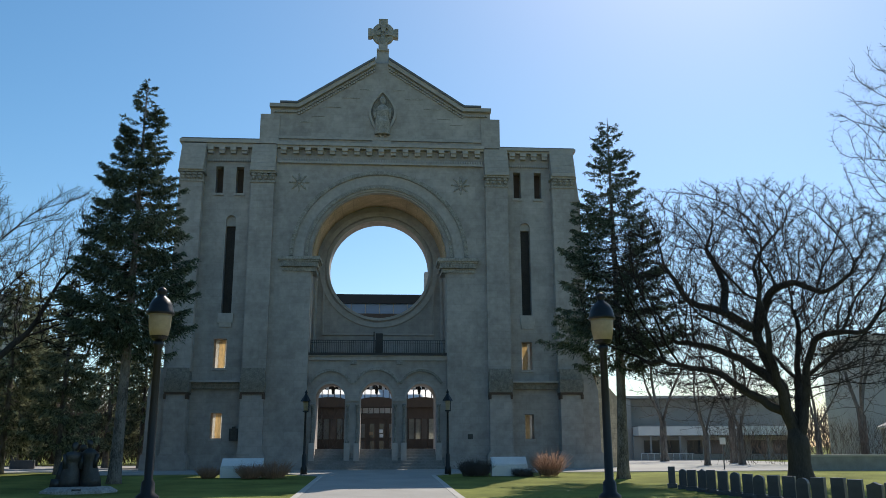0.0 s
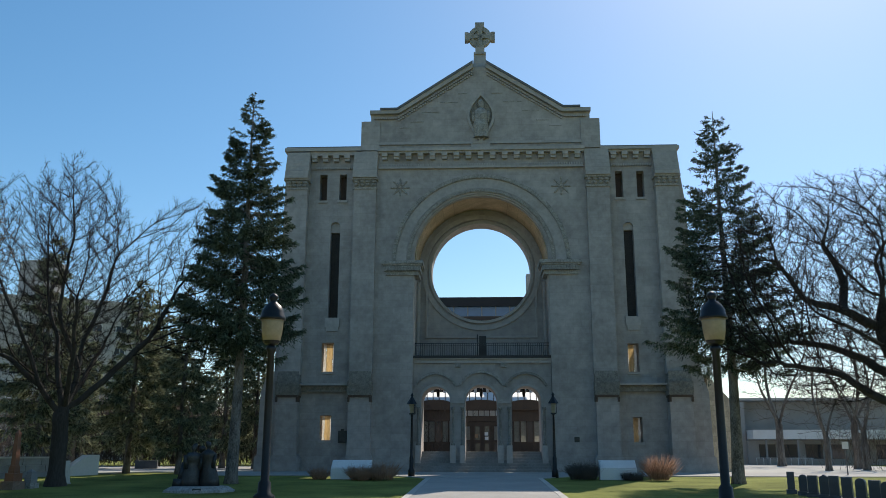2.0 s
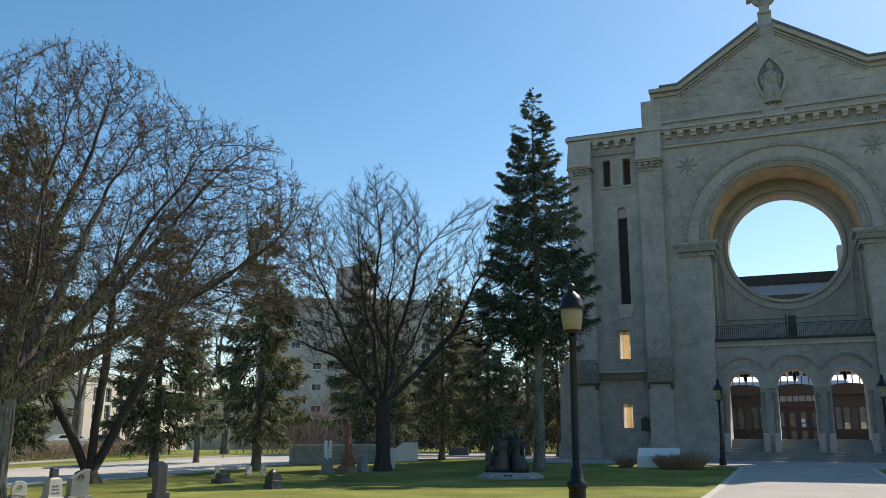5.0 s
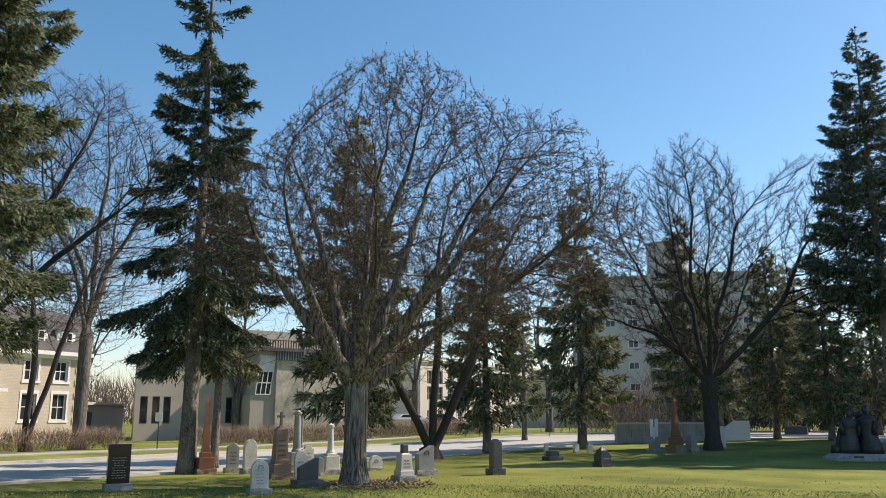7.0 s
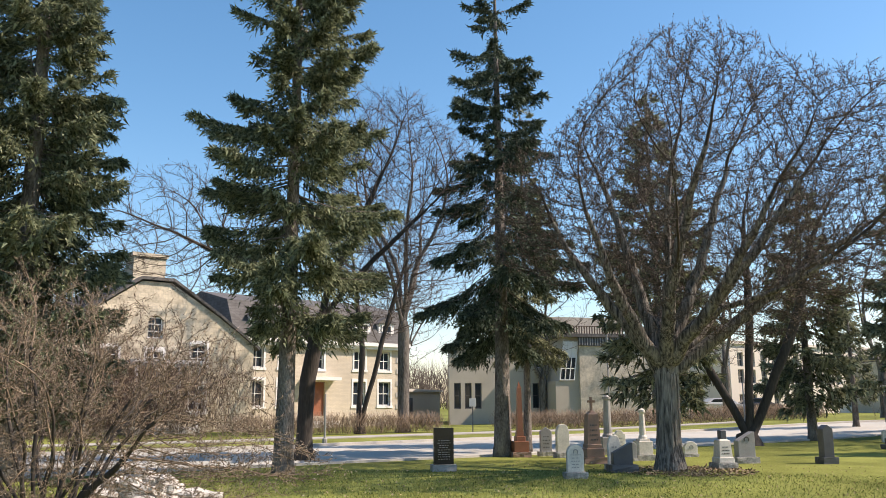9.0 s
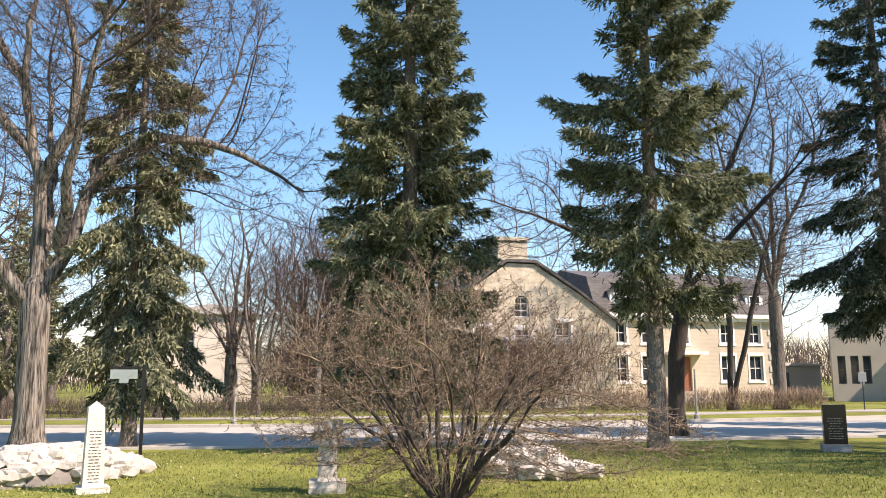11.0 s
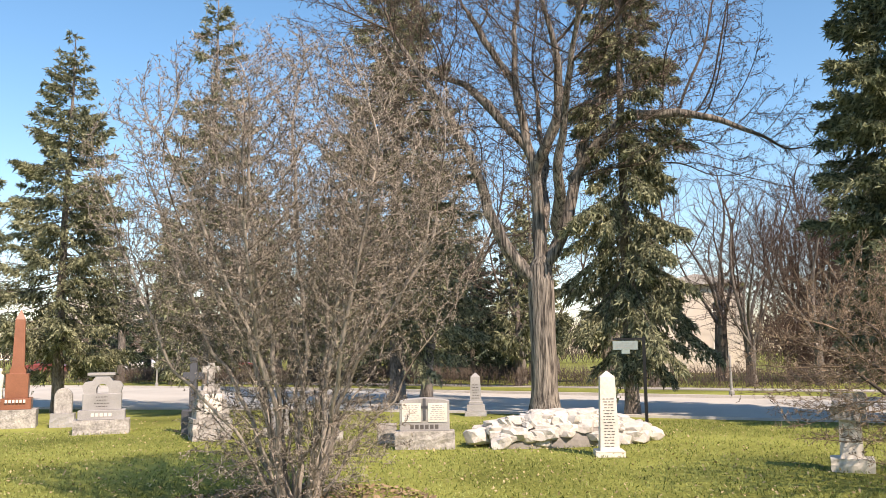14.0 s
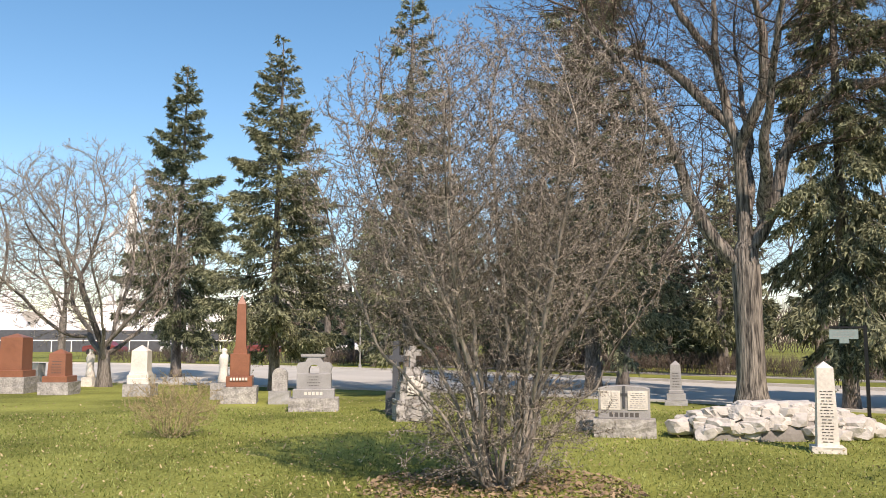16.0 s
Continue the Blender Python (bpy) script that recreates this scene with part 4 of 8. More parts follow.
# almond niche with a plain seated figure
def almond(w, h, n=14):
    return [(w * math.sin(math.pi * i / n) * (1 - 0.18 * math.cos(math.pi * i / n)), -h + 2 * h * i / n) for i in range(n + 1)] + [(-w * math.sin(math.pi * i / n) * (1 - 0.18 * math.cos(math.pi * i / n)), -h + 2 * h * i / n) for i in range(n - 1, 0, -1)]
me = plate("niche_frame", [(x + 0.07, z + 22.3) for x, z in almond(0.88, 1.72)], [[(x + 0.07, z + 22.3) for x, z in almond(0.72, 1.52)]], FRONT - 0.16, FRONT + 0.02)
part("niche_frame", me, LIMESTONE_PLAIN, church)
# flat panel of darker stone inside the frame
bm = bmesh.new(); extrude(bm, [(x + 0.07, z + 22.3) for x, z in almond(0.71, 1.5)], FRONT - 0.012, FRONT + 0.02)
part("niche_back", bm, DARK_STONE, church)
statue_bm = bmesh.new()
lathe(statue_bm, [(0.50, 20.95), (0.46, 21.3), (0.50, 21.75), (0.40, 22.1), (0.46, 22.5), (0.36, 22.8), (0.14, 22.98), (0.19, 23.12), (0.18, 23.32), (0.20, 23.36), (0.02, 23.62)], 14, 0.07, 0)
for sx in (-1, 1):
    lathe(statue_bm, [(0.10, 21.0), (0.15, 21.5), (0.17, 21.9), (0.06, 22.0)], 8, 0.07 + sx * 0.24, -0.22)
    lathe(statue_bm, [(0.08, 22.0), (0.13, 22.3), (0.12, 22.6), (0.05, 22.7)], 8, 0.07 + sx * 0.46, -0.12)
for v in statue_bm.verts:
    v.co.y = v.co.y * 0.8 + FRONT - 0.10
part("niche_statue", worn(statue_bm, 0.06, 4), LIMESTONE_CARVED, church)
part("niche_pedestal", boxed((-0.55, 0.65, FRONT - 0.14, FRONT + 0.05, 20.3, 20.56), (-0.45, 0.55, FRONT - 0.18, FRONT + 0.05, 20.56, 20.72)), LIMESTONE_PLAIN, church)
# carved floral medallions
for sx in (-1, 1):
    bm = bmesh.new()
    for k in range(8):
        a = k * math.pi / 4
        for r, s in ((0.28, 0.15), (0.5, 0.12)):
            bmesh.ops.create_icosphere(bm, subdivisions=1, radius=1.0, matrix=Matrix.Translation((sx * 5.05 + r * math.cos(a), FRONT - 0.02, 17.7 + r * math.sin(a))) @ Matrix.Rotation(-a, 4, "Y") @ Matrix.Diagonal((s * 1.2, 0.08, s * 0.6, 1)))
    bmesh.ops.create_icosphere(bm, subdivisions=1, radius=0.13, matrix=Matrix.Translation((sx * 5.05, FRONT - 0.03, 17.7)))
    part("carved_medallion", bm, LIMESTONE_CARVED, church)
SLIT_DARK = material("dark_brown_sheet", (0.035, 0.026, 0.019), 0.7, 0.5, 1.5, 12, 0.2)
# window fillings
for x0, x1, z0, z1 in ((-9.75, -9.0, 6.2, 7.95), (-9.7, -9.05, 2.15, 3.6), (8.75, 9.4, 6.15, 7.85), (8.85, 9.4, 2.05, 3.5)):
    w = x1 - x0
    jag = random.Random(int(x0 * 100 + z0 * 10))
    # plywood in the middle; pale strips at both sides imitate sunlit stone reveals
    for k, (a, b, mat) in enumerate(((0.0, 0.24, REVEAL_LIT), (0.24, 0.74, BOARD), (0.74, 1.0, REVEAL_LIT))):
        bm = boxed((x0 + a * w + 0.003, x0 + b * w - 0.003, FRONT + 1.05 + 0.02 * k, FRONT + 1.064 + 0.02 * k, z0 + 0.005, z1 - 0.005))
        bmesh.ops.subdivide_edges(bm, edges=[e for e in bm.edges if abs(e.verts[0].co.z - e.verts[1].co.z) > 0.5], cuts=12)
        for v in bm.verts:
            if z0 + 0.05 < v.co.z < z1 - 0.05 and a < (v.co.x - x0) / w < b: v.co.x += jag.uniform(-0.02, 0.02)
        part("boarding", bm, mat, church, "plywood boarding between pale strips standing for sunlit reveals")
    part("window_sill", boxed((x0 - 0.06, x1 + 0.06, FRONT + 0.25, FRONT + 0.6, z0 - 0.14, z0)), LIMESTONE_PLAIN, church)
# one plain dark brown sheet behind each tall slit
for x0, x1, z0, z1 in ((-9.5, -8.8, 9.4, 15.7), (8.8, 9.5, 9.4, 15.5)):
    part("slit_backing", boxed((x0, x1, FRONT + 0.75, FRONT + 0.85, z0, z1)), SLIT_DARK, church)
    part("slit_sill", boxed((x0 - 0.1, x1 + 0.1, FRONT + 0.22, FRONT + 0.7, z0 - 0.5, z0 + 0.08), (x0 - 0.02, x1 + 0.02, FRONT + 0.25, FRONT + 0.6, z0 - 0.75, z0 - 0.5)), LIMESTONE_PLAIN, church)
    part("slit_head", boxed((x0, x1, FRONT + 0.55, FRONT + 0.76, 14.95, 15.75)), LIMESTONE_PLAIN, church)
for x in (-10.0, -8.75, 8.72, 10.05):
    part("belfry_boarding", boxed((x - 0.3, x + 0.3, FRONT + 0.95, FRONT + 1.05, 16.95, 18.8)), DARK_BROWN, church)
    part("belfry_sill", boxed((x - 0.32, x + 0.32, FRONT + 0.25, FRONT + 0.5, 16.85, 17.0)), LIMESTONE_PLAIN, church)
# arcade porch between the piers
def three(z, extra=0.0):
    return [arched(c - w - extra, c + w + extra, B - 0.05, z) for c, w in ((-2.78, 0.86), (-0.06, 0.95), (2.62, 0.87))]
part("porch_wall", plate("porch_wall", rect(-4.15, 4.15, B, 6.7), three(4.45), FRONT + 0.45, FRONT + 2.6), LIMESTONE, church)
for c, w in ((-2.78, 0.86), (-0.06, 0.95), (2.62, 0.87)):
    part("porch_arch", ring_band(bmesh.new(), c, 4.45, w, w + 0.14, FRONT + 0.36, FRONT + 0.6, 0, 180, 24), LIMESTONE_PLAIN, church)
    # the right hood mould is weathered darker
    part("hood_mould", ring_band(bmesh.new(), c, 4.75, w + 0.42, w + 0.56, FRONT + 0.28, FRONT + 0.6, 25, 155, 20), LIMESTONE_CARVED if c < 2 else DARK_STONE, church)
    for sx in (-1, 1):
        # slender columns in stone darker than the piers
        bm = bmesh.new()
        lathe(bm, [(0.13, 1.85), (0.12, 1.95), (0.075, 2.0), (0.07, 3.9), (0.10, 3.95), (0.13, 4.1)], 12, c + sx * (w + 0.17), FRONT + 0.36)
        part("porch_column", bm, DARK_STONE, church, smooth=True)
        part("column_footing", boxed((c + sx * (w + 0.17) - 0.17, c + sx * (w + 0.17) + 0.17, FRONT + 0.18, FRONT + 0.5, B, 1.87)), LIMESTONE_PLAIN, church)
part("porch_ceiling", boxed((-4.15, 4.15, FRONT + 2.61, FRONT + 4.58, 6.45, 6.88)), LIMESTONE_PLAIN, church)
part("balcony_slab", boxed((-4.15, 4.15, FRONT + 0.3, FRONT + 1.35, 6.70, 6.92), (-4.15, 4.15, FRONT + 0.2, FRONT + 1.3, 6.92, 6.98)), LIMESTONE_PLAIN, church)
part("balcony_channel", boxed((-4.14, 4.14, FRONT + 0.16, FRONT + 0.6, 6.985, 7.14)), IRON, church, "black steel edge channel")
pieces("impost_course", ((-1.86, -1.06, FRONT + 0.33, FRONT + 0.46, 4.30, 4.45), (0.94, 1.70, FRONT + 0.33, FRONT + 0.46, 4.30, 4.45)), LIMESTONE_PLAIN, church)
for x in (-1.45, 1.3):
    part("slab_corbel", boxed((x - 0.18, x + 0.18, FRONT + 0.25, FRONT + 0.5, 6.45, 6.7, 1.0)), LIMESTONE_CARVED, church)
rail = part("balcony_rail", boxed((-4.13, 4.13, FRONT + 0.5, FRONT + 0.54, 7.90, 7.94), (-4.13, 4.13, FRONT + 0.5, FRONT + 0.54, 7.12, 7.16), (-4.13, 4.13, FRONT + 0.5, FRONT + 0.54, 7.76, 7.78)), IRON, church)
bal = boxed((-0.014, 0.014, -0.014, 0.014, 0, 0.78)); bal_me = bpy.data.meshes.new("baluster"); bal.to_mesh(bal_me); bal.free(); bal_me.materials.append(IRON)
for i in range(74):
    part("baluster", bal_me, IRON, rail).location = (-4.05 + i * 0.111, FRONT + 0.52, 7.13)
# an information screen leans behind the rail
part("balcony_screen", boxed((-0.30, -0.22, FRONT + 1.6, FRONT + 1.66, 7.05, 8.6), (-0.16, 0.28, FRONT + 1.6, FRONT + 1.66, 7.05, 8.5)), IRON, church)
# steps up into the porch, one block each; the porch shade darkens their colour
for i in range(7):
    z = 0.36 + i * 0.165
    part("step", boxed((-3.95, 3.95, FRONT - 0.75 + i * 0.32, FRONT + 4.4 if i == 6 else FRONT - 0.75 + (i + 2) * 0.32, z, z + 0.16 + 0.004)), STEP_SHADED, church)
part("plaque", boxed((-8.55, -8.05, FRONT + 0.12, FRONT + 0.20, 2.0, 2.7), (-8.4, -8.2, FRONT + 0.12, FRONT + 0.20, 2.7, 2.8)), BRONZE, church, "dark bronze tablet")
part("plaque", boxed((5.35, 5.65, FRONT - 0.03, FRONT + 0.02, 2.05, 2.35)), BRONZE, church, "small dark bronze tablet")
for c in (-2.78, -0.06, 2.62):
    bm = bmesh.new()
    lathe(bm, [(0.012, 6.5), (0.012, 5.42), (0.06, 5.38), (0.13, 5.24), (0.15, 5.2), (0.12, 5.18), (0.09, 4.9), (0.03, 4.84)], 6, c, FRONT + 3.2)
    part("porch_lantern", bm, IRON, church)
# side walls run back from the front, broken down to a low ruin
for sx in (-1, 1):
    x0, x1 = sorted((sx * 11.2, sx * 12.2))
    pieces("side_wall", ((x0, x1, FRONT + 1.3, FRONT + 6.0, B, 12.0), (x0, x1, FRONT + 6.0, FRONT + 16, B, 4.0)), LIMESTONE, church)

# ---- the newer church behind the ruin ----
WOOD = material("brown_stained_wood", (0.05, 0.032, 0.021), 0.5, 0.3, 2, 20, 0.2, streak=0.2)
WOOD_LIGHT = material("tan_wood_beam", (0.32, 0.2, 0.11), 0.6, 0.2, 2, 20, 0.2)
CANOPY = bpy.data.materials.new("translucent_canopy"); CANOPY.use_nodes = True
cn = CANOPY.node_tree
tl = cn.nodes.new("ShaderNodeBsdfTranslucent"); tl.inputs["Color"].default_value = (0.85, 0.86, 0.86, 1)
cn.links.new(tl.outputs[0], cn.nodes["Material Output"].inputs["Surface"])
GLASS = bpy.data.materials.new("window_glass"); GLASS.use_nodes = True
gb = GLASS.node_tree.nodes["Principled BSDF"]
gb.inputs["Base Color"].default_value, gb.inputs["Roughness"].default_value, gb.inputs["Metallic"].default_value = (0.03, 0.04, 0.05, 1), 0.06, 0.0
GLASS_BLUE = bpy.data.materials.new("blue_sky_glass"); GLASS_BLUE.use_nodes = True
gb = GLASS_BLUE.node_tree.nodes["Principled BSDF"]
gb.inputs["Base Color"].default_value, gb.inputs["Roughness"].default_value, gb.inputs["Metallic"].default_value = (0.10, 0.20, 0.34, 1), 0.12, 0.3
PANE_WHITE = thin(material("white_backlit_slats", (0.7, 0.7, 0.68), 0.5, 0.1, 1, 6, 0.0), 0.6)
new_church = thing("modern_church", "low modern church of dark wood and glass behind the ruin", "church", m=M_CHURCH)
Y = 78.0
pieces("wall", ((-9, -6.9, Y, Y + 0.4, 0.3, 7.1), (6.9, 9, Y, Y + 0.4, 0.3, 7.1)), WOOD, new_church)
part("wall_head", boxed((-6.9, 6.9, Y + 0.05, Y + 0.4, 4.15, 5.2)), WOOD, new_church)
part("clerestory_wall", boxed((-9, 9, Y + 12, Y + 13, 0.3, 15.6)), WOOD, new_church)
fascia = part("roof_fascia", boxed((-9, 9, Y + 11.5, Y + 14, 16.65, 17.6)), IRON, new_church)
for i in range(12):
    part("clerestory_pane", boxed((-8.9 + i * 1.5, -7.5 + i * 1.5, Y + 12.0, Y + 12.1, 15.6, 16.65)), GLASS_BLUE, new_church)
    part("clerestory_mullion", boxed((-7.5 + i * 1.5, -7.4 + i * 1.5, Y + 11.95, Y + 12.1, 15.6, 16.65)), GRANITE, new_church)
part("chimney", boxed((4.75, 5.7, Y + 9, Y + 10.5, 14, 19.6)), LIMESTONE_PLAIN, new_church)
# glazed screens in the side bays: dark frames, panes coloured pale for light behind, solid panels below
for c in (-4.25, 4.0):
    part("sill_panel", boxed((c - 2.4, c + 2.4, Y, Y + 0.3, 1.2, 2.35)), WOOD, new_church)
    for k in range(9):
        x = c - 2.4 + k * 0.6
        part("mullion", boxed((x - 0.06, x + 0.06, Y - 0.05, Y + 0.35, 1.2, 4.15)), WOOD, new_church)
        if k < 8 and k % 3 != 1: part("pane", boxed((x + 0.06, x + 0.54, Y + 0.2, Y + 0.22, 2.35, 4.15)), PANE, new_church)
        elif k < 8: part("pane", boxed((x + 0.06, x + 0.54, Y + 0.2, Y + 0.22, 2.35, 4.15)), GLASS, new_church)
# doors with a row of white transom lights over them
part("transom_rail", boxed((-1.85, 1.7, Y - 0.02, Y + 0.3, 4.15, 4.6)), WOOD, new_church)
for k in range(7):
    part("transom_light", boxed((-1.8 + k * 0.5, -1.36 + k * 0.5, Y - 0.12, Y - 0.1, 4.62, 5.1)), PANE_WHITE, new_church)
for k in range(4):
    x = -1.75 + k * 0.86
    door = part("door_leaf", boxed((x + 0.02, x + 0.84, Y + 0.1, Y + 0.2, 1.2, 4.13)), WOOD, new_church)
    part("door_glass", boxed((x + 0.24, x + 0.64, Y + 0.08, Y + 0.1, 2.5, 3.7)), PANE if k in (0, 3) else GLASS, door)
    part("door_panel", boxed((x + 0.24, x + 0.64, Y + 0.085, Y + 0.1, 1.5, 2.2)), GLASS, door)
for x, z in ((0.2, 2.9), (0.22, 2.5), (-0.7, 2.7)):
    part("notice", boxed((x, x + 0.32, Y + 0.05, Y + 0.06, z, z + 0.3)), WHITE_PAINT if x > 0 else WOOD_LIGHT, new_church)
part("terrace", boxed((-9, 9, Y - 2.5, Y + 0.2, 0.3, 1.49), (-4.1, 4.1, FRONT + 4.42, Y - 2.5, 0.3, 1.49)), CONCRETE, new_church)
# arched tie beams, white slatted skylight and the dark roof edge above
for c, w in ((-4.25, 1.75), (-0.08, 1.9), (4.0, 1.75)):
    o = [(c - w, 5.15), (c + w, 5.15)] + [(c + w * math.cos(radians(a)), 5.55 + 0.5 * math.sin(radians(a))) for a in range(0, 181, 15)]
    part("tie_beam", extrude(bmesh.new(), o, Y - 0.5, Y - 0.2), WOOD, new_church)
sky_sheet = part("skylight", boxed((-7.5, 7.5, Y, Y + 2.4, 5.2, 5.22)), CANOPY, new_church, "white translucent skylight")
for v in sky_sheet.data.vertices:
    v.co.z += (Y + 2.4 - v.co.y) * 0.85
part("roof_edge", boxed((-7.5, 7.5, Y - 0.05, Y + 0.1, 6.75, 9.2)), IRON, new_church)
for i in range(27):
    x = -7.2 + i * 0.55
    part("slat", boxed((x - 0.13, x + 0.13, Y - 1.6, Y - 1.5, 6.6, 9.0)), PANE_WHITE, new_church)
    part("skylight_rib", boxed((x - 0.04, x + 0.04, Y - 0.12, Y - 0.06, 5.2, 7.1)), GRANITE_DARK, new_church)


# ---- lamps ----
def big_lamp(x, y, size):
    ob = thing("street_lamp", "black iron post lamp with a yellowed glass lantern", "street lamp", "lamps along the walk", m=stand(x, y) @ Matrix.Diagonal((1, 1, size, 1)))
    bm = bmesh.new()
    lathe(bm, [(0.22, -0.1), (0.22, 0.12), (0.16, 0.2), (0.15, 0.75), (0.19, 0.8), (0.19, 0.86), (0.12, 0.92), (0.11, 1.1), (0.075, 1.15), (0.062, 3.55), (0.09, 3.6), (0.09, 3.66), (0.05, 3.7)], 16)
    part("post", bm, IRON, ob, smooth=True)
    bm = bmesh.new()
    lathe(bm, [(0.05, 3.68), (0.13, 3.72), (0.16, 3.78)], 16)
    part("lantern_base", bm, IRON, ob)
    bm = bmesh.new()
    lathe(bm, [(0.155, 3.78), (0.185, 3.95), (0.195, 4.12), (0.2, 4.2)], 20)
    part("glass", bm, LAMP_GLASS, ob, "yellowed ribbed glass", smooth=True)
    bm = bmesh.new()
    lathe(bm, [(0.235, 4.19), (0.235, 4.23), (0.215, 4.27), (0.2, 4.36), (0.15, 4.47), (0.07, 4.54), (0.055, 4.58), (0.085, 4.62), (0.08, 4.67), (0.03, 4.72), (0.0005, 4.73)], 20)
    part("cap", bm, IRON, ob, smooth=True)
    return ob


def coach_lamp(x, y):
    ob = thing("street_lamp", "slim black coach lantern on a post before the steps", "street lamp", "coach lamps by the steps", m=stand(x, y))
    bm = bmesh.new()
    lathe(bm, [(0.17, -0.05), (0.16, 0.3), (0.11, 0.4), (0.10, 0.9), (0.07, 1.0), (0.045, 2.9), (0.07, 2.95), (0.04, 3.0)], 12)
    part("post", bm, IRON, ob, smooth=True)
    part("cage", boxed(*[(sx * 0.14 - 0.015 + (0.03 if sx < 0 else -0.0), sx * 0.14 + 0.015, sy * 0.14 - 0.015, sy * 0.14 + 0.015, 3.0, 3.5) for sx in (-1, 1) for sy in (-1, 1)], (-0.13, 0.13, -0.13, 0.13, 2.97, 3.03)), IRON, ob)
    bm = bmesh.new(); lathe(bm, [(0.11, 3.04), (0.17, 3.48)], 4)
    part("glass", bm, LAMP_GLASS, ob)
    bm = bmesh.new(); lathe(bm, [(0.27, 3.48), (0.24, 3.54), (0.08, 3.78), (0.05, 3.86), (0.08, 3.9), (0.0005, 4.05)], 8)
    part("cap", bm, IRON, ob)
    return ob


big_lamp(-4.95, 15.0, 0.917)
big_lamp(2.78, 15.05, 0.892)
coach_lamp(-6.75, 42.3)
coach_lamp(0.2, 42.3)


# ---- memorial stones ----
def bars(parent, w, z0, z1, y, rows, seed, mat=INK, ragged=0.35):
    """Worn lettering as short plain bars on the front face."""
    rng = random.Random(seed)
    bm = bmesh.new()
    for i in range(rows):
        z = z1 - (i + 0.5) * (z1 - z0) / rows
        h = (z1 - z0) / rows * 0.26
        L = w * (1 - ragged * rng.random())
        x = -L / 2
        while x < L / 2:
            d = rng.uniform(0.02, 0.07)
            box(bm, x, min(x + d, L / 2), y - 0.003, y + 0.004, z - h / 2, z + h / 2)
            x += d + 0.02
    return tagged(part("inscription", bm, mat, parent), kind="stuff")


def rock_faced(x0, x1, y0, y1, z0, z1, amount=0.02, seed=0):
    bm = boxed((x0, x1, y0, y1, z0, z1))
    bmesh.ops.subdivide_edges(bm, edges=bm.edges[:], cuts=4, use_grid_fill=True)
    for v in bm.verts:
        n = noise.noise_vector(v.co * 9 + Vector((seed * 3.1, 0, 0)))
        if z0 + 0.01 < v.co.z < z1 - 0.01:
            v.co.x += n.x * amount; v.co.y += n.y * amount
    return bm


def headstone(name, label, x, y, turn, w, h, d, top="round", mat=GRANITE, base=(0.14, 0.16, 0.15), base_mat=GRANITE_ROUGH, rows=5, ink=INK, lean=0.0, emblem=False, seed=1):
    """An upright stone: die with a shaped top, a rock-faced base and worn lettering. base: how far it projects sideways and in depth, and its height."""
    ob = thing(name, label, "gravestone", "gravestones on the lawn", m=stand(x, y, turn) @ pose(0, 0, 0, lean))
    bw, bd, bh = base
    if bh:
        part("base", rock_faced(-w / 2 - bw, w / 2 + bw, -d / 2 - bd, d / 2 + bd, -0.06, bh, 0.02, seed), base_mat, ob)
    z0, z1 = bh - 0.005, h
    if top == "round":
        o = [(-w / 2, z0), (w / 2, z0), (w / 2, z1 - w / 2)] + arc(0, z1 - w / 2, w / 2, 0, 180, 14)[1:-1] + [(-w / 2, z1 - w / 2)]
    elif top == "gothic":
        s = z1 - w * 0.75
        o = [(-w / 2, z0), (w / 2, z0), (w / 2, s)] + [(w / 2 * math.cos(a * math.pi / 16) ** 0.8, s + w * 0.75 * math.sin(a * math.pi / 16)) for a in range(1, 8)] + [(0, z1)] + [(-w / 2 * math.cos(a * math.pi / 16) ** 0.8, s + w * 0.75 * math.sin(a * math.pi / 16)) for a in range(7, 0, -1)] + [(-w / 2, s)]
    elif top == "peak":
        o = [(-w / 2, z0), (w / 2, z0), (w / 2, z1 - w * 0.35), (0, z1), (-w / 2, z1 - w * 0.35)]
    elif top == "shoulder":
        r = w * 0.32
        o = [(-w / 2, z0), (w / 2, z0), (w / 2, z1 - r), (r, z1 - r)] + arc(0, z1 - r, r, 0, 180, 10)[1:-1] + [(-r, z1 - r), (-w / 2, z1 - r)]
    elif top == "slant":
        o = [(-w / 2, z0), (w / 2, z0), (w / 2, z1), (w / 2 - 0.04, z1), (-w / 2, z1 - 0.22)]
    elif top == "serp":
        o = [(-w / 2, z0), (w / 2, z0), (w / 2, z1 - 0.07)] + [(w / 2 - w * i / 10, z1 - 0.07 * abs(math.cos(math.pi * i / 10))) for i in range(1, 10)] + [(-w / 2, z1 - 0.07)]
    else:
        o = rect(-w / 2, w / 2, z0, z1)
    bm = bmesh.new(); extrude(bm, o, -d / 2, d / 2)
    bmesh.ops.bevel(bm, geom=bm.edges[:], offset=0.008, segments=1, affect="EDGES")
    die = part("die", bm, mat, ob)
    if rows:
        span = (z1 - z0)
        bars(ob, w * 0.66, z0 + span * 0.12, z0 + span * 0.68, -d / 2, rows, seed, ink)
    if emblem:
        bm = bmesh.new(); ring_band(bm, 0, z1 - w * 0.42, w * 0.10, w * 0.16, -d / 2 - 0.012, -d / 2 + 0.01, -40, 220, 14)
        part("emblem", bm, ink, ob)
    return ob


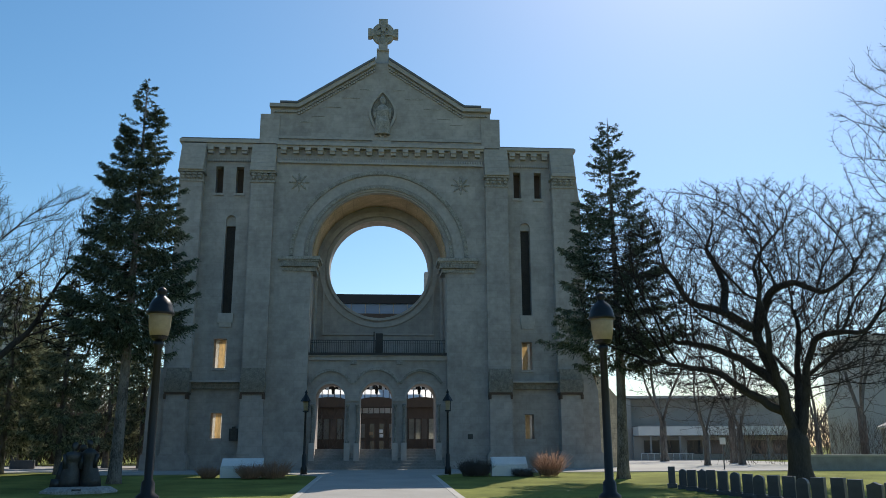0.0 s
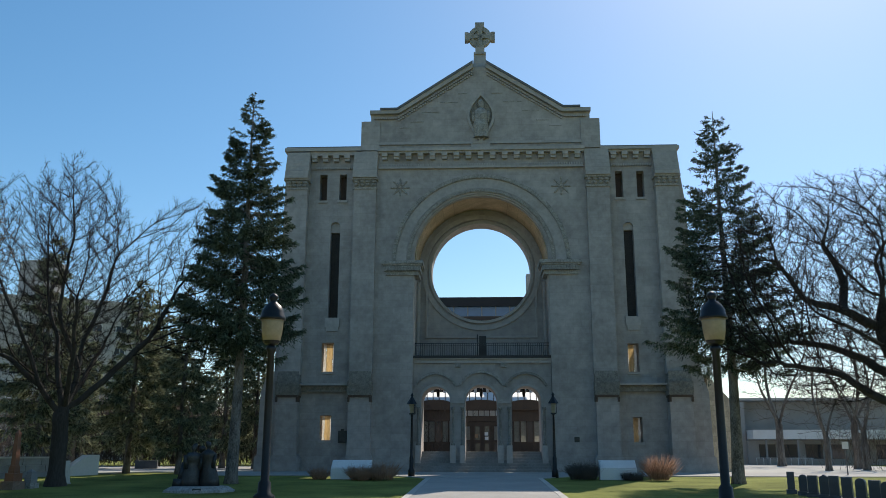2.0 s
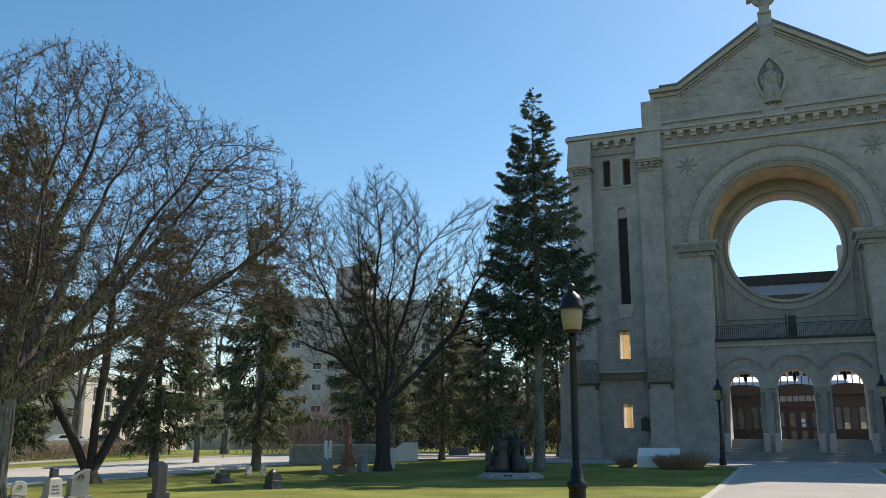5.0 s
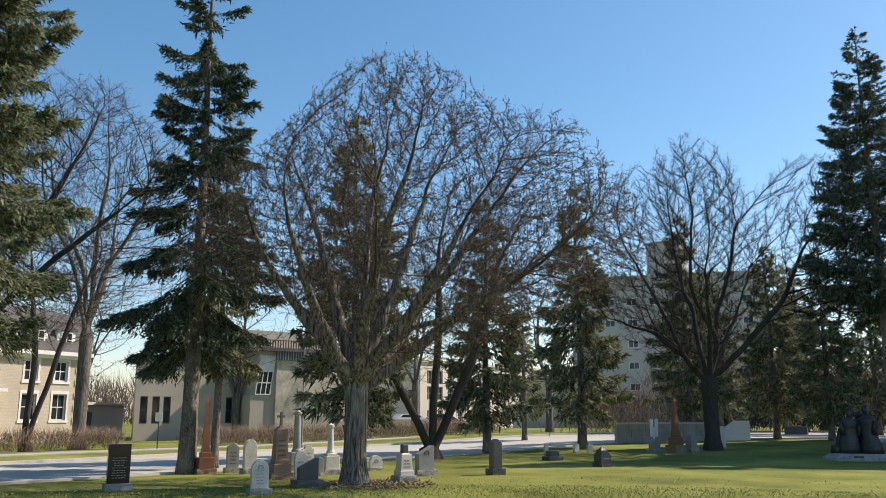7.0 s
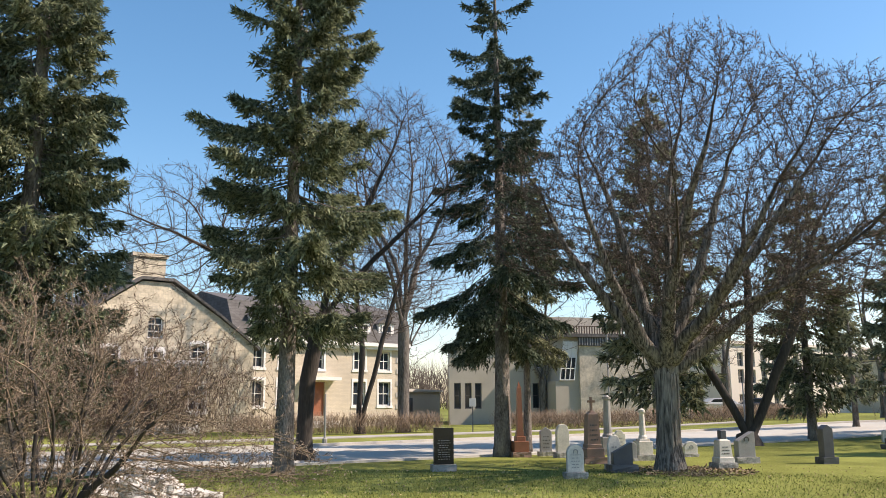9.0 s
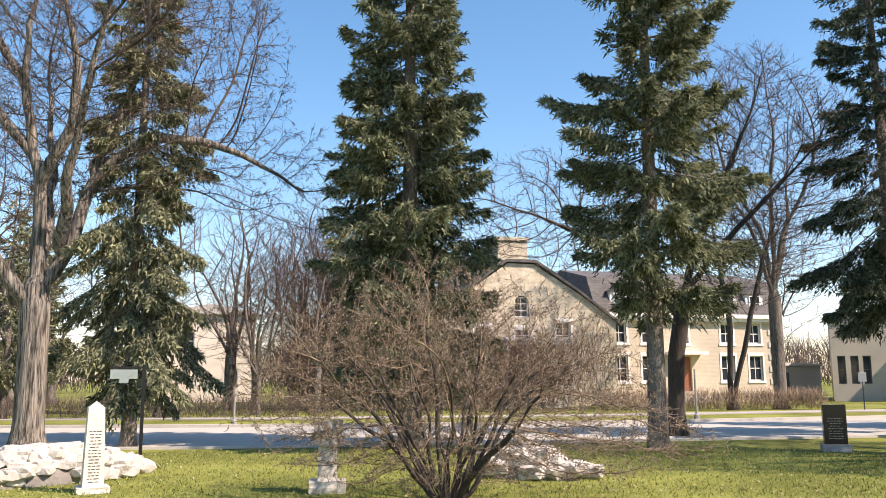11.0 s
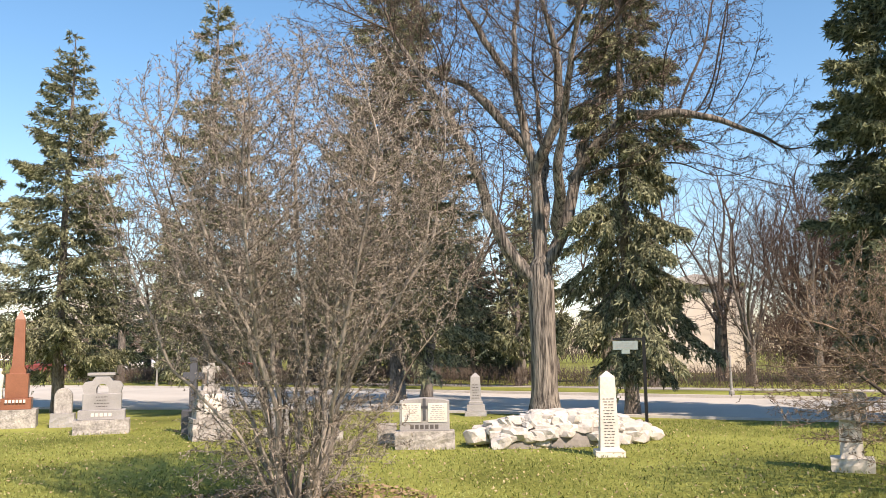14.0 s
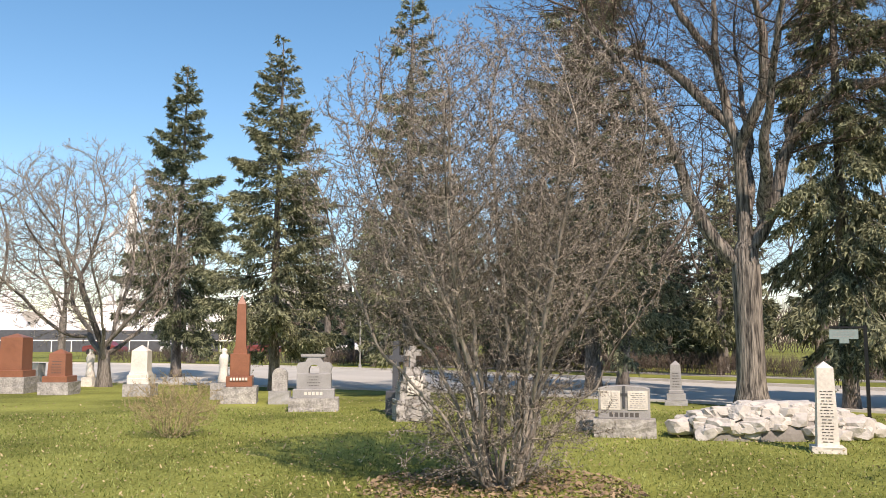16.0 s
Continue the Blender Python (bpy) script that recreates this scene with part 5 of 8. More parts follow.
def obelisk(name, label, x, y, turn, w, h, mat, tiers, base_mat=None, shaft_top=0.72, tip=0.1, rows=0, seed=1, collar=False, group="gravestones on the lawn"):
    """A shaft on stepped blocks: tiers are (half width, height) from the ground, w the half width of the shaft's foot."""
    ob = thing(name, label, "monument", group, m=stand(x, y, turn))
    z = -0.06
    for i, (hw, hh) in enumerate(tiers):
        if i == 0:
            part("base", rock_faced(-hw, hw, -hw, hw, z, z + hh + 0.06, 0.02, seed), base_mat or mat, ob)
            z += hh + 0.06
        else:
            part("plinth", boxed((-hw, hw, -hw, hw, z - 0.004, z + hh), bevel=0.012), mat, ob)
            z += hh
    top = h - tip
    bm = bmesh.new()
    lathe(bm, [(w * 1.414, z - 0.004), (w * 1.414 * shaft_top, top), (0.004, h)], 4)
    part("shaft", bm, mat, ob)
    if collar:
        part("collar", boxed((-w * 1.25, w * 1.25, -w * 1.25, w * 1.25, z, z + 0.1), (-w * 1.12, w * 1.12, -w * 1.12, w * 1.12, z + 0.1, z + 0.16)), mat, ob)
    if rows:
        f = bars(ob, w * 1.2, z + 0.05, z + (top - z) * 0.72, 0, rows, seed, ragged=0.25)
        for v in f.data.vertices:
            k = (v.co.z - z) / (top - z)
            v.co.y -= w * (1 - (1 - shaft_top) * k) + 0.002
    return ob


def column_monument(name, label, x, y, turn, h, mat, tiers, r=0.10, finial="cap", base_mat=None, seed=1):
    ob = thing(name, label, "monument", "gravestones on the lawn", m=stand(x, y, turn))
    z = -0.06
    for i, (hw, hh) in enumerate(tiers):
        if i == 0:
            part("base", rock_faced(-hw, hw, -hw, hw, z, z + hh + 0.06, 0.015, seed), base_mat or mat, ob); z += hh + 0.06
        else:
            part("plinth", boxed((-hw, hw, -hw, hw, z - 0.004, z + hh), bevel=0.012), mat, ob); z += hh
    bm = bmesh.new()
    prof = [(r * 1.35, z - 0.004), (r * 1.35, z + 0.05), (r * 1.05, z + 0.1), (r * 0.8, h - 0.16), (r * 1.1, h - 0.12), (r * 1.1, h - 0.06)]
    prof += [(r * 0.5, h - 0.03), (0.002, h)] if finial == "cap" else [(r * 0.7, h - 0.05), (r * 0.4, h)]
    lathe(bm, prof, 14)
    part("column", bm, mat, ob, smooth=False)
    return ob, z


def cross_on(parent, z, h, w, t, mat, name="cross"):
    part(name, boxed((-t, t, -t, t, z - 0.01, z + h), (-w / 2, w / 2, -t * 0.95, t * 0.95, z + h * 0.58, z + h * 0.58 + 2 * t), bevel=0.004), mat, parent)


FX = 90.0  # front faces look along +x
# lawn by the street, near the old elm
headstone("gravestone", "polished black granite upright slab with engraved lines", -18.95, 7.65, FX - 12, 0.46, 0.97, 0.16, "flat", GRANITE_BLACK, (0.05, 0.1, 0.14), GRANITE, 9, GRANITE, seed=3)
headstone("gravestone", "weathered pale marble tablet with a carved ring emblem", -16.0, 9.4, FX - 12, 0.36, 0.68, 0.10, "round", GRANITE_WHITE, (0.05, 0.08, 0.12), GRANITE_ROUGH, 5, GRANITE, emblem=True, seed=4)
headstone("gravestone", "blue-grey granite stone with a slanted top", -16.9, 11.15, FX - 12, 0.46, 0.64, 0.16, "slant", GRANITE_DARK, (0.08, 0.1, 0.16), GRANITE_DARK, 0, seed=5)
headstone("gravestone", "white marble tablet with a gothic head and carved cross", -17.6, 11.4, FX - 12, 0.30, 0.78, 0.09, "gothic", GRANITE_WHITE, (0.06, 0.08, 0.12), GRANITE_ROUGH, 3, GRANITE, seed=6)
t = obelisk("obelisk", "red-brown granite pillar with a small cross on top", -19.5, 12.0, FX - 12, 0.17, 1.35, GRANITE_BROWN, [(0.30, 0.16), (0.24, 0.22), (0.19, 0.1)], GRANITE_BROWN, 0.8, 0.12, 4, 7)
cross_on(t, 1.33, 0.34, 0.2, 0.03, GRANITE_BROWN)
headstone("gravestone", "white marble hooded stone", -21.9, 12.5, FX - 12, 0.36, 0.92, 0.2, "gothic", GRANITE_WHITE, (0.05, 0.06, 0.14), GRANITE_ROUGH, 0, seed=8)
headstone("gravestone", "grey granite tablet with a pointed head", -22.7, 12.4, FX - 12, 0.34, 0.82, 0.14, "peak", GRANITE, (0.06, 0.06, 0.12), GRANITE_ROUGH, 4, seed=9)
obelisk("obelisk", "tall slim red granite obelisk on a brown plinth", -22.7, 11.55, FX - 12, 0.085, 2.15, GRANITE_RED, [(0.27, 0.14), (0.22, 0.30), (0.14, 0.14)], GRANITE_BROWN, 0.7, 0.2, 0, 10, True)
column_monument("column_monument", "tall grey stone column on a square plinth", -22.8, 14.6, FX - 12, 1.75, GRANITE, [(0.34, 0.15), (0.27, 0.35)], 0.12, "flat", GRANITE_ROUGH, 11)
headstone("gravestone", "pale grey marble tablet with rounded shoulders", -22.2, 14.6, FX - 12, 0.36, 0.72, 0.12, "shoulder", GRANITE_WHITE, (0.08, 0.08, 0.14), GRANITE_ROUGH, 3, GRANITE, seed=12)
column_monument("column_monument", "white marble broken column on a square plinth", -20.0, 13.9, FX - 12, 1.38, GRANITE_WHITE, [(0.26, 0.14), (0.20, 0.36), (0.15, 0.06)], 0.085, "cap", GRANITE_ROUGH, 13)
headstone("gravestone", "small pale stone block", -19.8, 13.4, FX - 12, 0.22, 0.48, 0.16, "round", GRANITE, (0.02, 0.02, 0.08), GRANITE_ROUGH, 0, seed=14)
headstone("gravestone", "low round-headed white stone with a carved mark", -20.7, 16.0, FX - 12, 0.40, 0.42, 0.12, "round", GRANITE_WHITE, (0.03, 0.03, 0.06), GRANITE_ROUGH, 0, GRANITE, emblem=True, seed=15)
headstone("gravestone", "small low grey marker stone", -19.2, 16.6, FX - 12, 0.26, 0.26, 0.14, "round", GRANITE, (0.0, 0.0, 0.0), rows=0, seed=16)
t = obelisk("obelisk", "short pale granite pillar with a dark cap stone", -16.7, 13.8, FX - 12, 0.16, 0.72, GRANITE_WHITE, [(0.24, 0.14), (0.19, 0.12)], GRANITE_ROUGH, 0.85, 0.08, 3, 17)
part("cap_stone", boxed((-0.08, 0.08, -0.08, 0.08, 0.66, 0.88), bevel=0.02), GRANITE_DARK, t)
headstone("gravestone", "grey granite stone with a sloping top and engraved emblem", -17.9, 15.5, FX - 12, 0.46, 0.78, 0.24, "slant", GRANITE, (0.08, 0.06, 0.15), GRANITE_ROUGH, 0, emblem=True, seed=18)
headstone("gravestone", "dark blue-grey obelisk-like stone with a pointed head", -16.9, 17.2, FX - 12, 0.28, 0.95, 0.24, "peak", GRANITE_DARK, (0.07, 0.07, 0.16), GRANITE_DARK, 0, seed=19)
headstone("gravestone", "low dark granite block marker", -20.8, 24.1, FX - 12, 0.40, 0.34, 0.3, "flat", GRANITE_DARK, (0.1, 0.08, 0.14), GRANITE_DARK, 0, seed=20)
headstone("gravestone", "thin white marble tablet standing askew", -23.9, 27.3, FX - 10, 0.22, 0.45, 0.08, "round", GRANITE_WHITE, (0, 0, 0), rows=0, lean=4, seed=21)
obelisk("obelisk", "dark granite stone with an urn-like top", -17.2, 22.3, FX - 12, 0.15, 0.62, GRANITE_DARK, [(0.22, 0.12), (0.19, 0.14)], GRANITE_DARK, 0.8, 0.12, 0, 22, True)
headstone("gravestone", "small white marble tablet", -23.6, 28.9, FX - 12, 0.26, 0.42, 0.1, "peak", GRANITE_WHITE, (0.02, 0.02, 0.05), rows=0, seed=23)
headstone("gravestone", "small leaning white marble tablet", -23.2, 29.3, FX - 20, 0.24, 0.34, 0.1, "round", GRANITE_WHITE, (0.0, 0.02, 0.0), rows=0, lean=6, seed=24)
t = headstone("gravestone", "grey rough stone bearing a white upright cross board", -21.35, 31.3, FX - 10, 0.40, 0.55, 0.3, "peak", GRANITE, (0.06, 0.06, 0.1), GRANITE_ROUGH, 0, seed=25)
part("cross_board", boxed((-0.22, -0.06, -0.04, 0.0, 0.62, 1.35), (0.06, 0.22, -0.04, 0.0, 0.62, 1.35), (-0.06, 0.06, -0.035, 0.0, 0.9, 1.0), (-0.03, 0.03, -0.03, 0.03, 0.4, 0.95)), WHITE_PAINT, t)
obelisk("obelisk", "tall red granite obelisk beside the bare tree", -20.4, 31.45, FX - 12, 0.11, 2.25, GRANITE_RED, [(0.30, 0.3), (0.22, 0.3), (0.15, 0.12)], GRANITE_BROWN, 0.7, 0.16, 0, 26, True)
obelisk("obelisk", "low pale granite urn stone", -20.15, 32.2, FX - 12, 0.13, 0.72, GRANITE, [(0.22, 0.2), (0.17, 0.14)], GRANITE_ROUGH, 0.9, 0.1, 0, 27, True)
headstone("gravestone", "thin white slab behind the tree trunk", -20.2, 34.8, FX - 12, 0.35, 0.95, 0.1, "flat", GRANITE_WHITE, (0.02, 0.02, 0.05), rows=0, lean=-5, seed=28)

# graves beyond the big shrub
FY = 128.0
t = thing("family_gravestone", "wide grey granite stone with twin white tablets and dark name bars", "gravestone", "gravestones on the lawn", m=stand(-12.15, -8.6, FY - 4))
part("base", rock_faced(-0.50, 0.50, -0.2, 0.2, -0.06, 0.28, 0.025, 31), GRANITE_ROUGH, t)
bm = bmesh.new(); extrude(bm, [(-0.42, 0.275), (0.42, 0.275), (0.42, 0.78), (0.3, 0.81), (0.0, 0.83), (-0.3, 0.81), (-0.42, 0.78)], -0.12, 0.12)
bmesh.ops.bevel(bm, geom=bm.edges[:], offset=0.012, segments=1, affect="EDGES")
part("die", bm, GRANITE, t)
for cx in (-0.22, 0.22):
    tb = part("tablet", boxed((cx - 0.16, cx + 0.16, -0.132, -0.118, 0.43, 0.74)), GRANITE_WHITE, t, "white marble tablet")
    b = bars(tb, 0.27, 0.45, 0.72, -0.134, 8, int(cx * 100) + 40, GRANITE)
    for v in b.data.vertices: v.co.x += cx
part("relief_cross", boxed((-0.022, 0.022, -0.135, -0.118, 0.46, 0.82), (-0.06, 0.06, -0.135, -0.118, 0.66, 0.70)), GRANITE_DARK, t)
b = boxed(*[(-0.24 + i * 0.083, -0.24 + i * 0.083 + 0.058, -0.126, -0.118, 0.315, 0.385) for i in range(6)])
part("name_bars", b, INK, t)
obelisk("obelisk", "white marble obelisk densely engraved on its front", -12.65, -5.5, FY - 8, 0.145, 1.27, GRANITE_WHITE, [(0.22, 0.07)], GRANITE_WHITE, 0.76, 0.09, 17, 32, group="gravestones on the lawn")
obelisk("obelisk", "grey granite obelisk with engraved front by the street", -18.85, -11.75, FY - 6, 0.15, 1.08, GRANITE, [(0.27, 0.12), (0.23, 0.16), (0.18, 0.08)], GRANITE, 0.78, 0.1, 6, 33)
# stone pillar half hidden by the bush
t = thing("stone_pillar", "weathered white stone pillar with a broken carved top", "monument", "gravestones on the lawn", m=stand(-12.6, -2.1, FX + 10))
part("base", worn(rock_faced(-0.26, 0.26, -0.2, 0.2, -0.06, 0.16, 0.02, 34), 0.01, 3), GRANITE_WHITE, t)
part("shaft", boxed((-0.14, 0.14, -0.12, 0.12, 0.155, 0.66, 0.92)), GRANITE_WHITE, t)
bm = rock_faced(-0.2, 0.2, -0.16, 0.16, 0.65, 0.98, 0.06, 35)
part("carved_top", worn(bm, 0.05, 9), GRANITE_ROUGH, t)
# rough cairn with a cross and tablet
t = thing("cairn_monument", "rock-faced pale stone cairn with a tablet and short cross", "monument", "gravestones on the lawn", m=stand(-11.4, -13.1, FY + 20))
part("base", rock_faced(-0.36, 0.36, -0.34, 0.34, -0.06, 0.40, 0.03, 36), GRANITE_ROUGH, t)
rng = random.Random(36)
for lvl, (hw, z0, z1) in enumerate(((0.30, 0.39, 0.58), (0.27, 0.57, 0.76), (0.22, 0.75, 0.92), (0.15, 0.91, 1.03))):
    for sx in (-1, 1):
        x0, x1 = sorted((sx * 0.008, sx * hw))
        part("stone_block", worn(rock_faced(x0, x1, -hw, hw, z0, z1, 0.025, lvl * 3 + sx), 0.008, lvl), GRANITE_ROUGH, t)
part("tablet", boxed((-0.16, 0.16, -0.33, -0.27, 0.5, 0.86), bevel=0.01), GRANITE_WHITE, t, "smooth pale tablet")
cross_on(t, 1.0, 0.44, 0.34, 0.06, GRANITE_ROUGH)
t = thing("stone_cross", "weathered grey stone cross beside the shrub", "monument", "gravestones on the lawn", m=stand(-11.9, -14.2, FY))
part("base", boxed((-0.2, 0.2, -0.16, 0.16, -0.06, 0.5), bevel=0.02), GRANITE_DARK, t)
cross_on(t, 0.5, 1.05, 0.42, 0.07, GRANITE_DARK)
# double monument
t = thing("twin_monument", "large grey granite monument with an arched top on a stepped base", "monument", "gravestones on the lawn", m=stand(-11.25, -16.3, FY + 14))
part("base", rock_faced(-0.55, 0.55, -0.32, 0.32, -0.06, 0.28, 0.025, 41), GRANITE_ROUGH, t)
pl = part("plinth", boxed((-0.46, 0.46, -0.26, 0.26, 0.276, 0.48), bevel=0.012), GRANITE, t)
part("name_bars", boxed(*[(-0.2 + i * 0.085, -0.2 + i * 0.085 + 0.06, -0.266, -0.258, 0.35, 0.42) for i in range(5)]), GRANITE_WHITE, pl)
d = part("die", boxed((-0.38, 0.38, -0.2, 0.2, 0.476, 0.82), bevel=0.01), GRANITE, t)
bars(d, 0.3, 0.52, 0.78, -0.2, 4, 42)
part("arched_top", extrude(bmesh.new(), [(-0.36, 0.816), (-0.12, 0.816), (-0.12, 0.9)] + arc(0, 0.9, 0.12, 180, 0, 8)[1:] + [(0.12, 0.816), (0.36, 0.816), (0.40, 0.98), (0.34, 1.06), (0.2, 1.08), (0.14, 1.17), (-0.14, 1.17), (-0.2, 1.08), (-0.34, 1.06), (-0.40, 0.98)], -0.18, 0.18), GRANITE, t)
part("cap_stone", boxed((-0.26, 0.2, -0.15, 0.15, 1.165, 1.2), (-0.3, 0.24, -0.18, 0.18, 1.196, 1.25)), GRANITE, t)
headstone("gravestone", "narrow mottled grey stone with rounded head", -11.8, -18.6, FY + 12, 0.38, 0.88, 0.18, "round", GRANITE_ROUGH, (0.07, 0.08, 0.30), GRANITE, 0, seed=43)
t = obelisk("obelisk", "tall red granite obelisk on a rock-faced pale base", -11.25, -19.6, FY + 18, 0.135, 2.72, GRANITE_RED, [(0.44, 0.40), (0.32, 0.26), (0.24, 0.56)], GRANITE_ROUGH, 0.78, 0.24, 0, 44, True)
part("name_bars", boxed(*[(-0.22 + i * 0.075, -0.22 + i * 0.075 + 0.05, -0.366, -0.358, 0.56, 0.63) for i in range(6)]), GRANITE_WHITE, t)


def robed_statue(name, label, place, turn, h, mat, base_hw, base_h, base_mat):
    ob = thing(name, label, "statue", "gravestones on the lawn", m=stand(*place, turn))
    part("base", rock_faced(-base_hw, base_hw, -base_hw, base_hw, -0.06, base_h, 0.015, 50), base_mat, ob)
    bm = bmesh.new()
    s = h - base_h
    lathe(bm, [(0.15 * s, base_h - 0.004), (0.17 * s, base_h + 0.05 * s), (0.13 * s, base_h + 0.3 * s), (0.12 * s, base_h + 0.5 * s), (0.16 * s, base_h + 0.68 * s), (0.13 * s, base_h + 0.8 * s), (0.06 * s, base_h + 0.84 * s), (0.085 * s, base_h + 0.9 * s), (0.075 * s, base_h + 0.97 * s), (0.01, h)], 12)
    worn(bm, 0.02, 4)
    part("figure", bm, mat, ob, smooth=True)
    return ob


robed_statue("stone_statue", "small white marble robed statue on a rough base", (-11.55, -21.0), FY, 1.35, GRANITE_WHITE, 0.26, 0.42, GRANITE_ROUGH)
robed_statue("stone_statue", "slim white marble statue near the bare tree", (-11.3, -29.8), FY, 1.25, GRANITE_WHITE, 0.2, 0.3, GRANITE_WHITE)
obelisk("obelisk", "square white stone pillar with a pointed cap on a rough base", -10.4, -23.6, FY + 12, 0.23, 1.42, GRANITE_WHITE, [(0.38, 0.34), (0.3, 0.16)], GRANITE_ROUGH, 0.94, 0.16, 0, 52, True)
obelisk("obelisk", "squat red-brown granite pillar with a cross stub on a rough base", -9.05, -26.1, FY + 10, 0.26, 1.3, GRANITE_RED, [(0.44, 0.34), (0.36, 0.18)], GRANITE_ROUGH, 0.9, 0.14, 5, 53)
obelisk("obelisk", "large red granite monument on a pale block", -8.3, -27.7, FY + 10, 0.34, 1.75, GRANITE_RED, [(0.5, 0.46), (0.42, 0.20)], GRANITE_ROUGH, 0.95, 0.12, 0, 54)
headstone("gravestone", "grey stone hidden behind the shrub", -12.5, -12.4, FY, 0.42, 0.62, 0.2, "serp", GRANITE, (0.06, 0.06, 0.16), GRANITE_ROUGH, 0, seed=55)
headstone("gravestone", "pale low block stone behind the shrub", -12.4, -9.6, FY, 0.34, 0.34, 0.25, "flat", GRANITE_ROUGH, (0.0, 0.0, 0.0), rows=0, seed=56)
headstone("gravestone", "pale upright stone behind the shrub stems", -12.3, -10.9, FY, 0.40, 0.85, 0.2, "shoulder", GRANITE, (0.07, 0.06, 0.16), GRANITE_ROUGH, 0, seed=57)
# row of dark plinths by the drive
rng = random.Random(8)
for i in range(17):
    f = i / 16
    x, y = 8.45 + 2.5 * f - 0.5 * f * (1 - f) + rng.uniform(-0.05, 0.05), 32.6 - 11.0 * f ** 0.93
    headstone("gravestone", "dark granite marker in a close row by the drive", x, y, -22 - 22 * f + rng.uniform(-5, 5), rng.uniform(0.24, 0.28) + 0.12 * f, rng.uniform(0.68, 0.76), rng.uniform(0.2, 0.26), rng.choice(["flat", "flat", "serp", "round"]), GRANITE_DARK, (0.05, 0.06, 0.13), GRANITE_DARK, 0, seed=60 + i)


# ---- rock mounds round the old elm and by the bush ----
def rock(rng, r, flat=0.6):
    bm = bmesh.new()
    bmesh.ops.create_icosphere(bm, subdivisions=2, radius=1.0)
    o = Vector((rng.random() * 50, rng.random() * 50, rng.random() * 50))
    sx, sy, sz = r * rng.uniform(0.8, 1.35), r * rng.uniform(0.8, 1.2), r * flat * rng.uniform(0.8, 1.2)
    for v in bm.verts:
        k = 1 + 0.55 * noise.noise(v.co * 1.5 + o) + 0.22 * noise.noise(v.co * 4.5 + o)
        v.co = Vector((max(-0.75, min(0.75, v.co.x * k)) * sx * 1.2, max(-0.75, min(0.75, v.co.y * k)) * sy * 1.2, max(-0.7, min(0.7, v.co.z * k)) * sz * 1.3))
    bm.transform(Matrix.Rotation(rng.random() * 6, 4, "Z") @ Matrix.Rotation(rng.uniform(-0.3, 0.3), 4, "X"))
    return bm


def rock_mound(name, label, line, half, height, count, seed):
    """Pale field stones set in mortar along a low bank."""
    rng = random.Random(seed)
    ob = thing(name, label, "rock wall", m=Matrix())
    L = smooth_line(line, 6)
    core, rows = bmesh.new(), []
    T = np.gradient(L, axis=0); T /= np.linalg.norm(T, axis=1, keepdims=True)
    for k, (x, y) in enumerate(L):
        f = k / (len(L) - 1)
        hh, w = height * max(0.25, math.sin(math.pi * (0.08 + 0.84 * f)) ** 0.6) * 0.9, half * (0.97 if 0 < k < len(L) - 1 else 0.3)
        rows.append([core.verts.new((x - T[k, 1] * w * math.cos(a), y + T[k, 0] * w * math.cos(a), hh * math.sin(a) - 0.06)) for a in np.linspace(0, math.pi, 11)])
    for a, b in zip(rows, rows[1:]):
        for q in range(10): core.faces.new((a[q], a[q + 1], b[q + 1], b[q]))
    core.faces.new(rows[0][::-1]); core.faces.new(rows[-1])
    bmesh.ops.recalc_face_normals(core, faces=core.faces[:])
    part("mortar_core", core, MORTAR, ob)
    for i in range(count):
        f = rng.random()
        x, y = L[min(len(L) - 1, int(f * len(L)))]
        hh = height * max(0.25, math.sin(math.pi * (0.08 + 0.84 * f)) ** 0.6)
        a = rng.random() * 2 * math.pi
        e = rng.random() ** 0.7
        r = rng.uniform(0.10, 0.22)
        b = rock(rng, r)
        c, s = math.cos(a), math.sin(a)
        b.transform(Matrix.Translation((x + c * half * e * 0.90, y + s * half * e * 0.90, hh * math.sqrt(max(0.02, 1 - e * e)) * 0.86)))
        part("field_stone", b, FIELDSTONE, ob)
    return ob


rock_mound("rock_bank", "low bank of pale mortared field stones before the elm", [(-12.95, -7.8), (-13.15, -7.4), (-13.5, -7.0), (-13.9, -6.6), (-14.35, -6.3), (-14.9, -6.05)], 0.46, 0.60, 210, 71)
rock_mound("rock_bank", "short end of a pale mortared stone bank by the bush", [(-14.6, 0.2), (-14.4, 0.9), (-14.2, 1.5)], 0.45, 0.48, 70, 72)

# ---- hanging sign on its post ----
t = thing("park_sign", "grey-green plaque board hanging from a dark post", "sign", m=stand(-16.8, -6.45, 118))
part("post", boxed((-0.03, 0.03, -0.03, 0.03, -0.2, 1.86), (-0.62, 0.0, -0.02, 0.02, 1.80, 1.84)), IRON, t)
bd = part("board", boxed((-0.62, -0.12, -0.02, 0.02, 1.6, 1.78), (-0.45, -0.28, -0.02, 0.02, 1.52, 1.6), bevel=0.004), SIGN_GREEN, t)
b = bars(bd, 0.4, 1.63, 1.76, -0.02, 3, 73, GRANITE, 0.2)
for v in b.data.vertices: v.co.x -= 0.37

